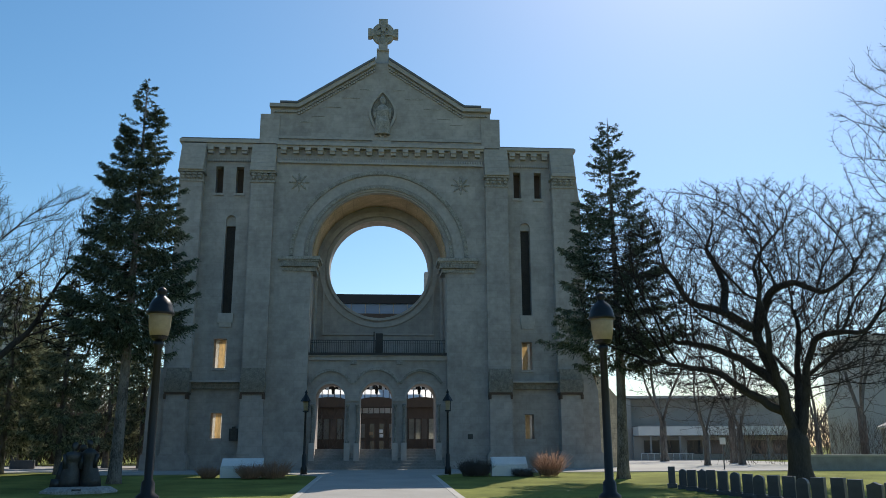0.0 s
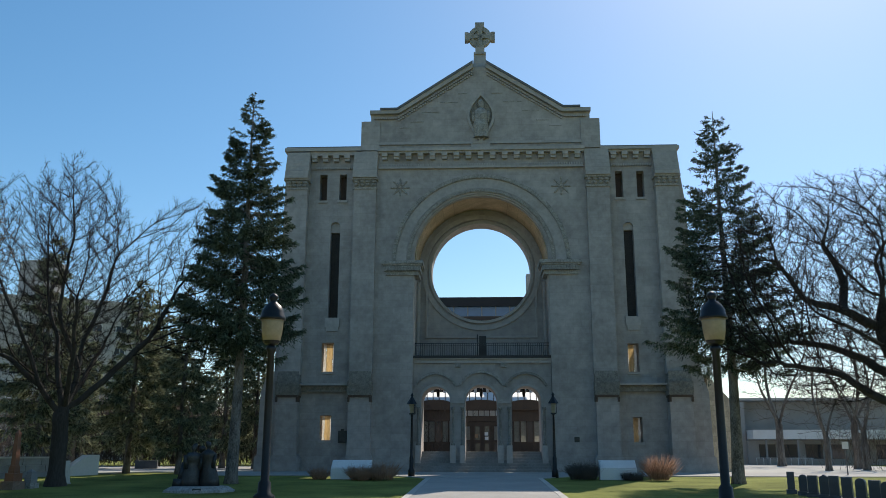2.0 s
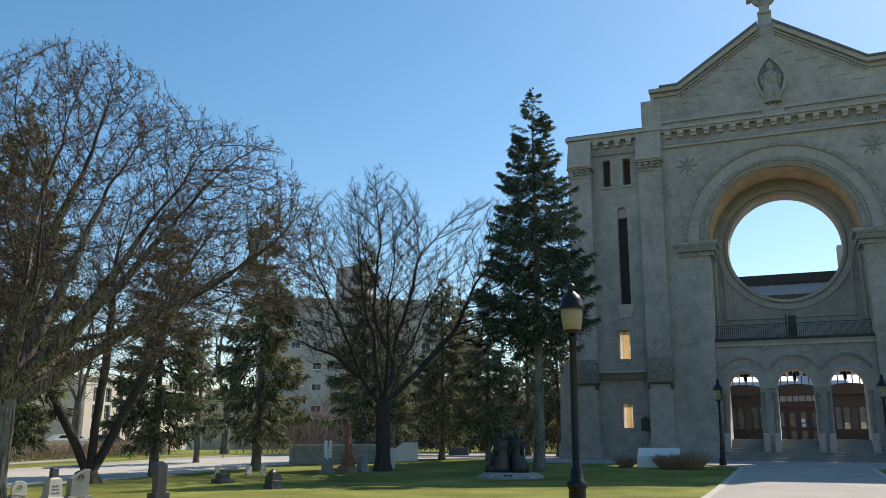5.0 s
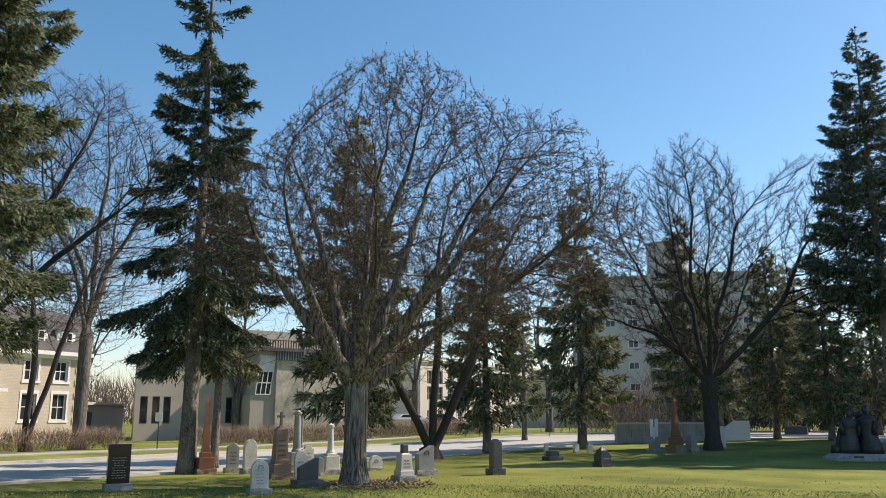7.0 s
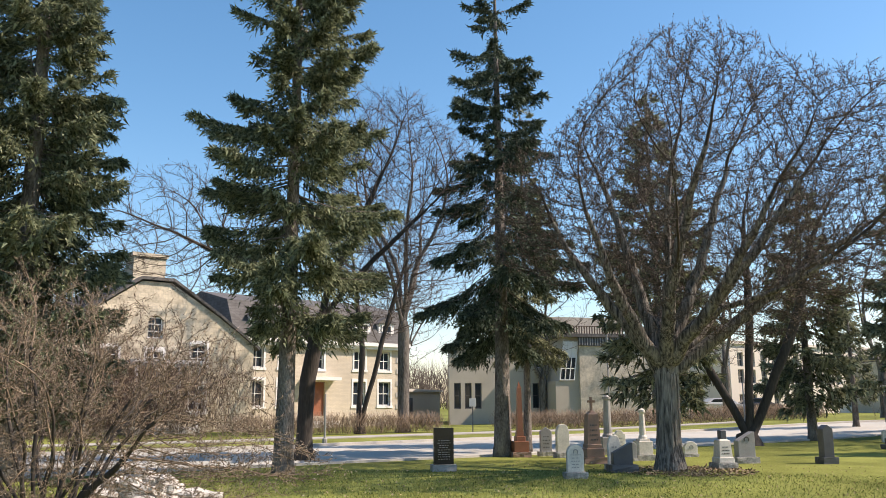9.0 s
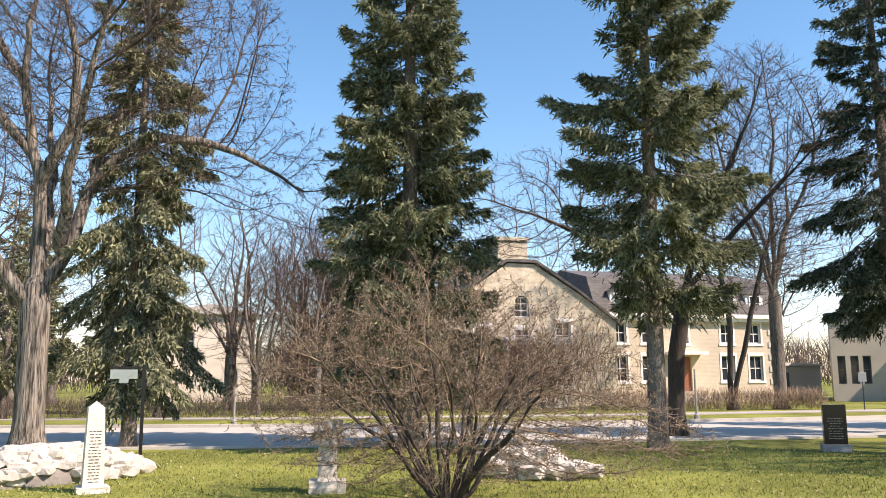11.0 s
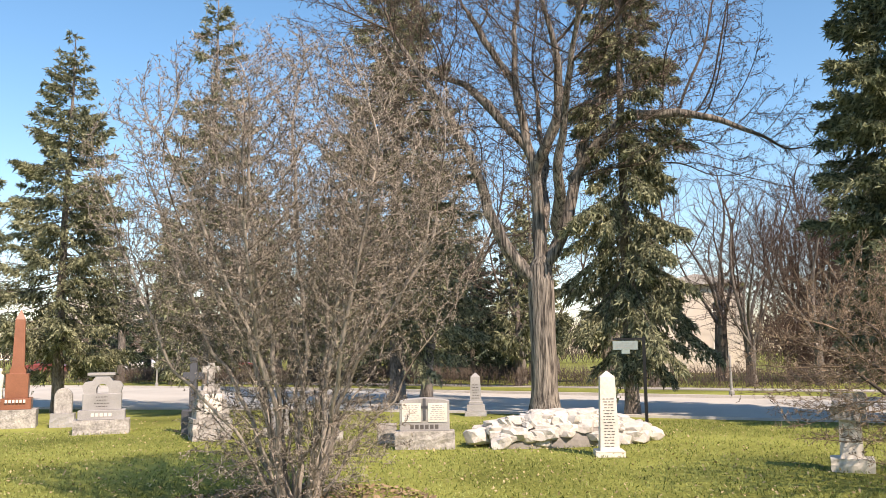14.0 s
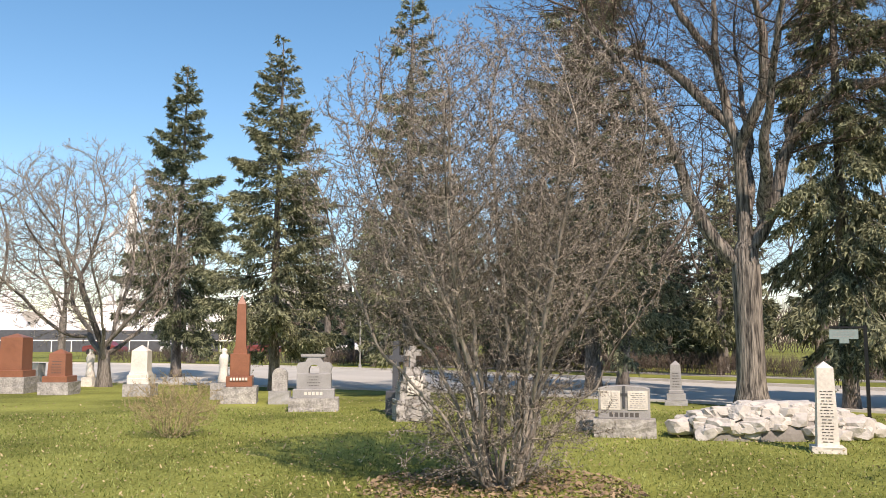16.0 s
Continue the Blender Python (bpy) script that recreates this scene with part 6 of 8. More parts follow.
# ---- bronze group on its stone ----
t = thing("statue_plinth", "broad low rough stone slab under the bronze group", "plinth", m=stand(-12.85, 31.2, 16))
slab = bmesh.new(); lathe(slab, [(1.35, -0.08), (1.30, 0.05), (1.05, 0.18), (0.98, 0.19)], 10)
for v in slab.verts: v.co.y *= 0.7
part("base", slab, GRANITE_ROUGH, t)
fig = bmesh.new()
for cx, cy, hh, turn, lean in ((-0.36, 0.0, 1.70, 20, 0.06), (0.30, 0.05, 1.80, -25, -0.05), (0.0, 0.28, 1.62, 0, 0.0)):
    tmp = bmesh.new()
    lathe(tmp, [(0.36, 0.17), (0.33, 0.4), (0.27, 0.75), (0.22, 1.0), (0.23, 1.2), (0.27, 1.36), (0.20, 1.46), (0.075, 1.52), (0.07, 1.56), (0.105, 1.62), (0.12, 1.70), (0.10, 1.79), (0.03, 1.84)], 18)
    for v in tmp.verts:
        a = math.atan2(v.co.y, v.co.x); f = v.co.z / 1.84
        fold = 1 + (0.13 * math.sin(7 * a + 3 * f) * (1 - f) if f < 0.85 else 0)
        v.co = Vector((v.co.x * fold * (1.15 if f < 0.8 else 1.0), v.co.y * fold * 0.72, v.co.z * hh / 1.84))
    for sx in (-1, 1):
        box(tmp, -0.06, 0.06, -0.06, 0.06, 0, 0.5, 0.8, m=Matrix.Translation((sx * 0.24, -0.06, 0.92 * hh / 1.84 * 0.92)) @ Matrix.Rotation(sx * 0.18, 4, "Y"))
    tmp.transform(Matrix.Translation((cx, cy, 0)) @ Matrix.Rotation(lean, 4, "Y") @ Matrix.Rotation(radians(turn), 4, "Z"))
    me = bpy.data.meshes.new("f"); tmp.to_mesh(me); tmp.free(); fig.from_mesh(me); bpy.data.meshes.remove(me)
box(fig, -0.85, -0.35, -0.1, 0.3, 0.17, 1.05, 0.3)
box(fig, -0.95, -0.6, -0.25, 0.1, 0.17, 0.45, 0.8)
worn(fig, 0.05, 2)
me = bpy.data.meshes.new("bronze_statue"); fig.to_mesh(me); fig.free(); me.materials.append(BRONZE)
st = tagged(new("bronze_statue", shade(me, True)), "dark bronze group of robed figures on a broad stone slab", "statue"); st.matrix_world = stand(-12.85, 31.2, 16)
part("plate", boxed((-0.15, 0.15, -0.86, -0.82, 0.06, 0.13)), BRONZE, t)


# ---- slanted white panels and ornamental grass by the steps ----
def panel_stand(x, y, w):
    ob = thing("information_panel", "white slanted information panel on a low plinth", "sign", "panels before the church", m=stand(x, y, 4.4))
    bm = bmesh.new()
    vs = [(-w / 2, -0.25, 0), (w / 2, -0.25, 0), (w / 2, 0.25, 0), (-w / 2, 0.25, 0), (-w / 2, -0.25, 0.45), (w / 2, -0.25, 0.45), (w / 2, 0.25, 0.85), (-w / 2, 0.25, 0.85)]
    v = [bm.verts.new(p) for p in vs]
    for f in ((3, 2, 1, 0), (4, 5, 6, 7), (0, 1, 5, 4), (1, 2, 6, 5), (2, 3, 7, 6), (3, 0, 4, 7)): bm.faces.new([v[i] for i in f])
    part("plinth", bm, WHITE_PAINT, ob)
    bm = boxed((-w / 2 + 0.04, w / 2 - 0.04, -0.28, 0.28, 0.0, 0.03), bevel=0.006)
    p = part("panel", bm, WHITE_PAINT, ob)
    p.matrix_basis = pose(0, 0, 0.66, 38.6)
    return ob


panel_stand(-9.1, 39.6, 1.85)
panel_stand(3.0, 40.4, 1.65)


def tuft(name, label, x, y, r, h, count, seed, mat=DRY_GRASS, rad=0.007, spread=0.45, category="shrub", clump=1.0):
    rng = np.random.default_rng(seed)
    a = rng.random(count) * 2 * np.pi; q = np.sqrt(rng.random(count)) * r
    P = np.stack([np.cos(a) * q, np.sin(a) * q, np.full(count, -0.02) + (rng.random(count) * h * 0.5) * (1 - clump * 0.5)], 1)
    Dv = np.stack([np.cos(a) * q / r * spread, np.sin(a) * q / r * spread, np.ones(count)], 1) + rng.normal(size=(count, 3)) * 0.22
    V, T = spikes(rng, P, Dv, h * (0.55 + 0.5 * rng.random(count)), np.full(count, rad))
    m = int(count * 1.5); p = rng.choice(count, m)
    Dn = Dv[p] / np.linalg.norm(Dv[p], axis=1, keepdims=True)
    V2, T2 = spikes(rng, P[p] + Dn * (h * (0.15 + 0.45 * rng.random(m)))[:, None], Dn + rng.normal(size=(m, 3)) * 0.45, h * (0.15 + 0.25 * rng.random(m)), np.full(m, rad * 0.7))
    ob = thing(name, label, category, m=stand(x, y))
    tagged(part("canes", tri_mesh("canes", np.concatenate([V, V2]), np.concatenate([T, T2 + len(V)])), mat, ob), kind="stuff")
    return ob


for i, (x, y, r, h) in enumerate(((-8.55, 38.8, 0.38, 0.72), (-7.55, 39.1, 0.5, 0.85), (-10.55, 39.4, 0.3, 0.55), (4.75, 39.9, 0.4, 1.15))):
    tuft("ornamental_grass", "dry rust-brown ornamental grass clump", x, y, r, h, 420, 80 + i, rad=0.010, spread=0.9)
tuft("ornamental_grass", "dark brown leafless shrub by the panel", 1.45, 40.4, 0.6, 0.8, 900, 86, TWIG)
tuft("ornamental_grass", "low dark shrub before the panel", 3.6, 39.9, 0.45, 0.4, 500, 87, TWIG)

# ---- walls, benches, signs by the street ----
t = thing("stone_wall", "low grey block wall beside the drive", "wall", kind="structure", m=Matrix())
rngw = random.Random(4)
p0, p1 = Vector((-27.1, 36.4)), Vector((-24.3, 41.2))
dv = (p1 - p0).normalized()
angle = math.degrees(math.atan2(dv.y, dv.x))
L = (p1 - p0).length
for row in range(3):
    x = 0.0 if row % 2 else -0.3
    while x < L:
        w = rngw.uniform(0.7, 1.1)
        o = part("block", boxed((max(0, x) + 0.008, min(L, x + w) - 0.008, -0.2 + rngw.uniform(0, 0.02), 0.2, 0.02 + row * 0.32, 0.33 + row * 0.32), bevel=0.012), GRANITE, t)
        o.matrix_basis = pose(p0.x, p0.y, rise(p0.x, p0.y) - 0.02, 0, 0, angle)
        x += w
o = part("coping", boxed((-0.05, L + 0.05, -0.25, 0.25, 0.97, 1.05)), KERB, t); o.matrix_basis = pose(p0.x, p0.y, rise(p0.x, p0.y) - 0.02, 0, 0, angle)
t = thing("white_bench", "white concrete wedge-shaped block by the drive", "bench", m=stand(-23.7, 42.0, 60))
part("seat", extrude(bmesh.new(), [(-0.8, -0.05), (0.8, -0.05), (0.8, 1.0), (0.2, 1.0), (-0.8, 0.35)], -0.3, 0.3), WHITE_PAINT, t)
t = thing("litter_box", "dark square bin beside the drive", "bin", m=stand(-26.7, 55.4, 20))
part("body", boxed((-0.7, 0.7, -0.35, 0.35, 0, 0.55), bevel=0.03), GRANITE_DARK, t)


def post_sign(x, y, h, w, hh, turn, label="white street sign on a thin post", bar=True):
    ob = thing("street_sign", label, "sign", m=stand(x, y, turn))
    part("post", boxed((-0.025, 0.025, -0.025, 0.025, -0.1, h)), GRANITE_DARK, ob)
    part("plate", boxed((-w / 2, w / 2, -0.045, -0.028, h - hh, h), bevel=0.004), WHITE_PAINT, ob)
    return ob


post_sign(-41.0, 18.2, 1.75, 0.35, 0.42, 70)
post_sign(-36.0, 41.5, 2.1, 0.3, 0.4, 40)
post_sign(15.2, 47.5, 1.7, 0.32, 0.36, 0)
for x, y, h in ((-30.3, -39.5, 3.4), (-37.9, 24.5, 6.0), (-36.0, 31.5, 2.4), (-33.5, 8.5, 1.9), (-30.8, -8.6, 1.4)):
    ob = thing("signpost", "slim pale metal pole by the kerb", "pole", m=stand(x, y))
    bm = bmesh.new(); lathe(bm, [(0.1, -0.1), (0.1, 0.15), (0.045, 0.2), (0.035, h)], 8)
    part("pole", bm, GRANITE, ob)


# ---- trees ----
PAIR = (BARK_ELM, TWIG)
def spread_limbs(angle, lines):
    """Limbs given as (across, depth, height), turned about z."""
    c, q = math.cos(radians(angle)), math.sin(radians(angle))
    return [[(u * c - v * q, u * q + v * c, z) for u, v, z in line] for line in lines]


# old elm: short furrowed trunk, vase of limbs, wide round crown
crowned_tree("elm_tree", "old leafless elm with furrowed trunk and wide round crown", (-16.7, 12.3), 0.30, [[(0, 0, -0.1), (0, 0, 0.6), (0.02, 0, 1.2), (0.0, 0.03, 1.9), (-0.02, 0.03, 2.5)]] + spread_limbs(53.6, [
    [(-0.1, 0, 2.2), (-0.55, -0.1, 3.0), (-1.3, -0.2, 3.9), (-2.2, -0.3, 5.2), (-2.8, -0.3, 6.8)],
    [(-0.05, 0.05, 2.4), (-0.3, 0.2, 3.4), (-0.6, 0.4, 4.5), (-1.1, 0.5, 6.4), (-1.7, 0.7, 8.0)],
    [(0, 0, 2.5), (0.05, -0.1, 3.5), (0.2, -0.2, 4.7), (0.3, -0.3, 6.6), (0.7, -0.4, 8.4)],
    [(0.05, 0, 2.4), (0.4, 0.2, 3.4), (0.85, 0.3, 4.6), (1.5, 0.5, 6.6), (2.1, 0.6, 8.2)],
    [(0.1, 0, 2.4), (0.6, -0.2, 3.1), (1.3, -0.4, 3.9), (2.6, -0.6, 5.6), (3.8, -0.7, 7.4)],
    [(0.1, 0, 2.2), (0.8, 0.2, 2.7), (1.7, 0.4, 3.4), (3.4, 0.5, 4.7), (5.4, 0.6, 6.0)],
    [(0, -0.1, 2.4), (0.1, -0.7, 3.2), (0.3, -1.5, 4.4), (0.9, -2.7, 6.4), (1.3, -3.3, 7.8)],
    [(0, 0.1, 2.4), (0.0, 0.7, 3.2), (0.2, 1.5, 4.4), (0.6, 2.7, 6.2), (1.0, 3.5, 7.8)],
    [(-0.1, -0.1, 2.3), (-0.7, -0.7, 3.3), (-1.2, -1.5, 4.6), (-1.7, -2.4, 6.4)],
    [(0.1, 0.1, 2.3), (0.9, 0.8, 3.2), (1.7, 1.6, 4.4), (2.9, 2.6, 6.2)],
    [(0.1, -0.1, 2.4), (0.9, -0.8, 3.4), (1.8, -1.6, 4.8), (2.8, -2.4, 6.6)]]),
          [((0.9, 1.2, 6.3), (4.6, 4.6, 3.5)), ((-1.0, -1.35, 6.1), (2.6, 2.6, 2.2)), ((2.9, 3.9, 6.0), (2.3, 2.3, 2.0))], 101, PAIR, n=15000, step=0.165, kill=0.20, tip=0.0055, twig=0.25, twigs=4, buds=3, bud=1.2, shell=5.2, tropism=0.08, thick=0.05, limb=0.60, crook=0.04, tips=(BUD_RED, 0.019))
# dark twin-stemmed tree behind it
crowned_tree("twin_stem_tree", "dark leafless tree forking low into two leaning stems", (-24.7, 21.7), 0.40, [[(0, 0, -0.1), (0.0, 0.0, 0.3), (0.0, 0.0, 0.6)], [(-0.02, 0, 0.2), (-0.35, -0.4, 1.4), (-0.8, -0.9, 2.6), (-1.3, -1.5, 4.6), (-1.6, -2.0, 7.5)], [(0.02, 0.02, 0.2), (0.4, 0.45, 1.4), (0.75, 0.85, 2.7), (1.3, 1.4, 4.6), (1.8, 1.9, 7.5)], [(0, 0, 0.3), (0.1, 0.1, 2.4), (0.1, 0.3, 5.0), (0.2, 0.2, 8.0)]],
          [((-1.2, -1.6, 7.8), (3.2, 3.2, 3.2)), ((1.8, 1.9, 7.8), (3.2, 3.2, 3.2))], 102, (BARK_DARK, TWIG), n=2600, step=0.28, kill=0.33, tip=0.008, twig=0.45, twigs=3, buds=1, shell=4.0, thick=0.06)
# tree in the shade by the drive, its twigs coloured as a backlit silhouette
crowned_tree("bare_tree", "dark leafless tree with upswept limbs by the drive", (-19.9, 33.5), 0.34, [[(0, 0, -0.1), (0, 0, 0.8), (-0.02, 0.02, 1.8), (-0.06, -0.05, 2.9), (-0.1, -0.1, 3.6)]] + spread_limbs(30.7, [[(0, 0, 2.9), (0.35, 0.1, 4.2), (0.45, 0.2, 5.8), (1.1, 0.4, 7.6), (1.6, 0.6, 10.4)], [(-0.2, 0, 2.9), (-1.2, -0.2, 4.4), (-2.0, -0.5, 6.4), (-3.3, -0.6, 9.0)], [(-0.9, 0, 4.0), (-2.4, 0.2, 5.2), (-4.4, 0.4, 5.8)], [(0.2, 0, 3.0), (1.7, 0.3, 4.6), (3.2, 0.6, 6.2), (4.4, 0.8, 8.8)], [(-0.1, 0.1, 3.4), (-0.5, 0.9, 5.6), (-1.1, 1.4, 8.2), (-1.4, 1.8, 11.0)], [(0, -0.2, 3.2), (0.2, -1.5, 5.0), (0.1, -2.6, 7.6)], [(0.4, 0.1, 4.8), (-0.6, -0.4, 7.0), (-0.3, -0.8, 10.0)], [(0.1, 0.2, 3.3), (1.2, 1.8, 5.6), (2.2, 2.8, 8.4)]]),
          [((-0.8, -0.3, 8.4), (4.0, 4.2, 5.0)), ((3.9, 3.4, 8.8), (2.8, 2.7, 4.4))], 103, (BARK_DARK, TWIG_BACKLIT), n=6500, step=0.25, kill=0.30, tip=0.0092, twig=0.45, twigs=4, buds=2, shell=3.4, tropism=0.28, thick=0.06, limb=0.36, crook=0.06)
# spreading tree beyond the row of markers; backlight darkness is in the twig colour
crowned_tree("bare_tree", "large leafless tree with low spreading crooked limbs", (13.9, 34.3), 0.46, [[(0, 0, -0.1), (-0.02, 0, 0.7), (0, 0, 1.2), (0.0, 0, 1.65)]] + spread_limbs(-22, [
    [(0, 0, 1.6), (-0.45, 0.1, 3.6), (-0.95, 0.1, 5.2), (-1.3, 0.2, 6.2), (-0.9, 0.3, 7.6), (-1.05, 0.4, 8.9), (-0.35, 0.5, 10.0), (0.45, 0.6, 10.8)],
    [(0.1, 0, 1.65), (0.45, -0.1, 3.0), (0.6, -0.2, 4.5), (1.0, -0.4, 5.6), (2.0, -0.4, 5.8), (2.9, -0.5, 5.6), (3.5, -0.6, 6.9), (4.4, -0.6, 8.0)],
    [(-0.2, 0, 2.6), (-1.5, -0.4, 3.4), (-2.3, -0.6, 4.0), (-3.3, -0.7, 4.5), (-4.7, -0.9, 4.7), (-5.8, -0.9, 5.0), (-7.1, -1.0, 5.6)],
    [(-0.6, 0.1, 3.9), (-1.9, 0.6, 5.0), (-3.0, 0.9, 5.5), (-4.1, 1.1, 5.8), (-5.5, 1.2, 5.7), (-7.4, 1.3, 6.4)],
    [(-1.3, 0.2, 6.1), (-2.0, -0.3, 6.6), (-2.9, -0.6, 7.0), (-3.75, -0.7, 7.35), (-4.5, -0.9, 8.9), (-4.8, -1.0, 10.2)],
    [(-1.2, 0.2, 6.2), (-0.4, -0.6, 7.6), (0.6, -0.9, 7.8), (1.3, -1.0, 7.2), (2.4, -1.2, 7.8), (3.2, -1.3, 9.0)],
    [(-2.4, -0.3, 6.7), (-2.2, 0.4, 8.2), (-2.9, 0.7, 9.6), (-2.6, 0.9, 11.2)],
    [(0, 0, 1.9), (0.3, 1.4, 4.2), (0.5, 2.4, 6.6), (0.2, 2.8, 8.6)],
    [(-0.2, 0, 2.2), (-0.6, -1.3, 4.6), (-0.9, -2.2, 7.0), (-0.6, -2.6, 9.2)]]),
          [((-1.7, 0.7, 7.6), (6.0, 4.6, 4.8)), ((2.4, -0.9, 7.2), (3.6, 3.6, 3.8))], 104, (BARK_DARK, TWIG_BACKLIT), n=16000, step=0.21, kill=0.24, tip=0.0092, twig=0.34, twigs=4, buds=2, shell=3.2, tropism=0.06, thick=0.06, limb=0.42, crook=0.07)
crowned_tree("bare_tree", "tall leafless tree at the edge of the lawn", (24.0, 36.0), 0.36, [[(0, 0, -0.1), (0, 0, 1.5), (0.1, 0, 3.2), (0.0, 0.1, 5.0)]] + limbs(16, 7, (0, 0, 4.8), 3.5, 45, 80, 0.2),
          [((1.8, 0, 14.0), (7.4, 6.5, 8.8))], 105, (BARK_DARK, TWIG_BACKLIT), n=5500, step=0.32, kill=0.40, tip=0.0105, twig=0.5, twigs=4, buds=1, shell=4.5, thick=0.06)
# big elm above the rock bank, with a second leaning stem
crowned_tree("elm_tree", "tall leafless elm with ribbed trunk behind the rock bank", (-19.1, -9.9), 0.35, [[(0, 0, -0.1), (0, 0, 1.2), (0.02, 0.0, 2.6), (0.03, -0.02, 3.9)]] + spread_limbs(117.4, [
    [(0, 0, 3.8), (-0.05, 0, 5.2), (-0.1, 0, 6.3), (-0.45, 0.1, 7.6), (-0.5, 0.2, 8.6), (-0.5, 0.3, 10.4), (-0.3, 0.4, 12.2)],
    [(0.25, 0, 3.7), (0.7, 0.1, 5.0), (1.05, 0.2, 6.6), (1.6, 0.3, 8.1), (2.2, 0.4, 10.2), (2.5, 0.5, 12.0)],
    [(-0.2, 0, 3.3), (-0.8, -0.2, 4.2), (-1.25, -0.3, 5.0), (-1.6, -0.4, 6.1), (-2.2, -0.5, 7.4), (-3.4, -0.6, 9.4), (-4.0, -0.6, 10.6)],
    [(-0.1, 0, 6.2), (0.5, -0.4, 7.2), (0.6, -0.6, 8.0), (0.45, -0.8, 9.2), (0.0, -1.0, 11.0)],
    [(-0.2, 0, 6.6), (-1.2, 0.6, 8.0), (-1.9, 1.0, 8.8), (-3.0, 1.3, 9.4), (-4.2, 1.5, 9.7)],
    [(-0.5, 0.2, 8.5), (-1.3, 0.8, 9.8), (-2.1, 1.0, 11.4)],
    [(1.0, 0.2, 6.4), (2.2, -0.3, 7.4), (3.5, -0.5, 7.4), (4.8, -0.7, 7.0), (6.0, -0.8, 6.2)],
    [(0.4, 0.1, 4.4), (0.5, -1.2, 6.4), (0.8, -2.2, 8.6)], [(0, 0.1, 4.2), (0.2, 1.4, 6.4), (0.0, 2.4, 9.0)]]),
          [((0.2, -0.1, 10.0), (5.2, 5.8, 4.6)), ((-2.0, 3.8, 7.1), (1.9, 2.4, 1.8)), ((-3.0, 5.6, 6.2), (1.5, 1.6, 1.4)), ((1.6, -3.1, 9.2), (2.4, 2.6, 2.4))], 106, (BARK_ELM, TWIG), n=10000, step=0.20, kill=0.24, tip=0.006, twig=0.28, twigs=4, buds=3, shell=3.0, hang=0.10, thick=0.05, limb=0.50, crook=0.05, tips=(BUD_RED, 0.022))
# house-side trees over the street
crowned_tree("bare_tree", "leafless street tree with a forked grey trunk", (-43.6, 15.3), 0.34, [[(0, 0, -0.1), (0, 0, 2.0), (0, 0, 4.0), (0, 0, 6.2)]] + limbs(17, 5, (0, 0, 6.0), 3.0, 55, 80, 0.2),
          [((0, 0, 12.0), (5.4, 5.4, 6.0))], 107, (BARK, TWIG), n=3800, step=0.36, kill=0.43, tip=0.012, twig=0.7, twigs=3, buds=1, shell=4.5, thick=0.07)
crowned_tree("bare_tree", "leafless leaning tree beside the house", (-42.5, 12.6), 0.24, [[(0, 0, -0.1), (0.0, 0.0, 0.3)], [(0, 0, 0.2), (0.15, 0.2, 1.4), (0.45, 0.6, 3.0), (0.6, 0.9, 4.5), (0.9, 1.8, 8.0)], [(-0.1, -0.05, 0.2), (-0.15, 0.0, 2.0), (0.0, 0.1, 4.0), (-0.5, -0.3, 8.5)]] ,
          [((0.2, 0.6, 8.2), (3.8, 3.8, 3.8))], 108, (BARK_DARK, TWIG), n=2600, step=0.30, kill=0.36, tip=0.011, twig=0.6, twigs=2, buds=1, shell=4.0, thick=0.06)
crowned_tree("bare_tree", "dark-trunked leafless tree at the road edge", (-23.9, 5.5), 0.24, [[(0, 0, -0.1), (0.02, 0, 1.0), (0.04, 0.05, 2.2), (0.1, 0.3, 3.6)], [(0.1, 0.3, 3.5), (0.15, 0.55, 4.8), (0.3, 1.2, 6.2), (0.3, 2.4, 9.0)], [(0.1, 0.2, 3.2), (-0.2, -0.8, 4.6), (-0.4, -2.2, 5.6), (-0.4, -4.2, 6.4)], [(0.1, 0.4, 4.0), (0.3, 2.2, 6.0), (0.4, 3.6, 7.4)]],
          [((0.3, 2.2, 8.0), (2.4, 2.8, 2.8)), ((-0.5, -2.8, 6.3), (2.4, 3.0, 1.9))], 109, (BARK_DARK, TWIG), n=3600, step=0.22, kill=0.27, tip=0.007, twig=0.36, twigs=3, buds=1, shell=4.0, thick=0.05)
far_bare = crowned_tree("bare_tree", "leafless tree far across the street", (-46.0, -13.1), 0.26, [[(0, 0, -0.1), (0, 0, 1.8), (0.05, 0, 3.2)]] + limbs(18, 5, (0, 0, 3.0), 2.0, 50, 82, 0.1),
          [((0, 0, 7.2), (3.6, 3.6, 4.8))], 110, (BARK, TWIG), n=600, step=0.46, kill=0.55, tip=0.013, twig=0.8, twigs=2, buds=0, shell=4.0, thick=0.06)
brush_tree = crowned_tree("bare_tree", "slender leafless tree with reddish twigs beyond the street", (-46.5, -4.0), 0.16, [[(0, 0, -0.1), (0, 0, 0.4), (0.02, 0, 0.9)], [(0, 0, 0.5), (0.5, 0.2, 3.0), (0.9, 0.4, 6.0)], [(0, 0, 0.4), (-0.5, 0.3, 3.0), (-1.0, 0.3, 6.5)], [(0, 0, 0.7), (0.1, -0.5, 3.5), (0.2, -0.9, 7.5)]],
          [((0, 0, 6.0), (2.8, 2.8, 4.8))], 113, (BARK, TWIG_RED), n=1500, step=0.36, kill=0.42, tip=0.0125, twig=0.6, twigs=3, buds=1, shell=2.6, tropism=0.3, thick=0.06)
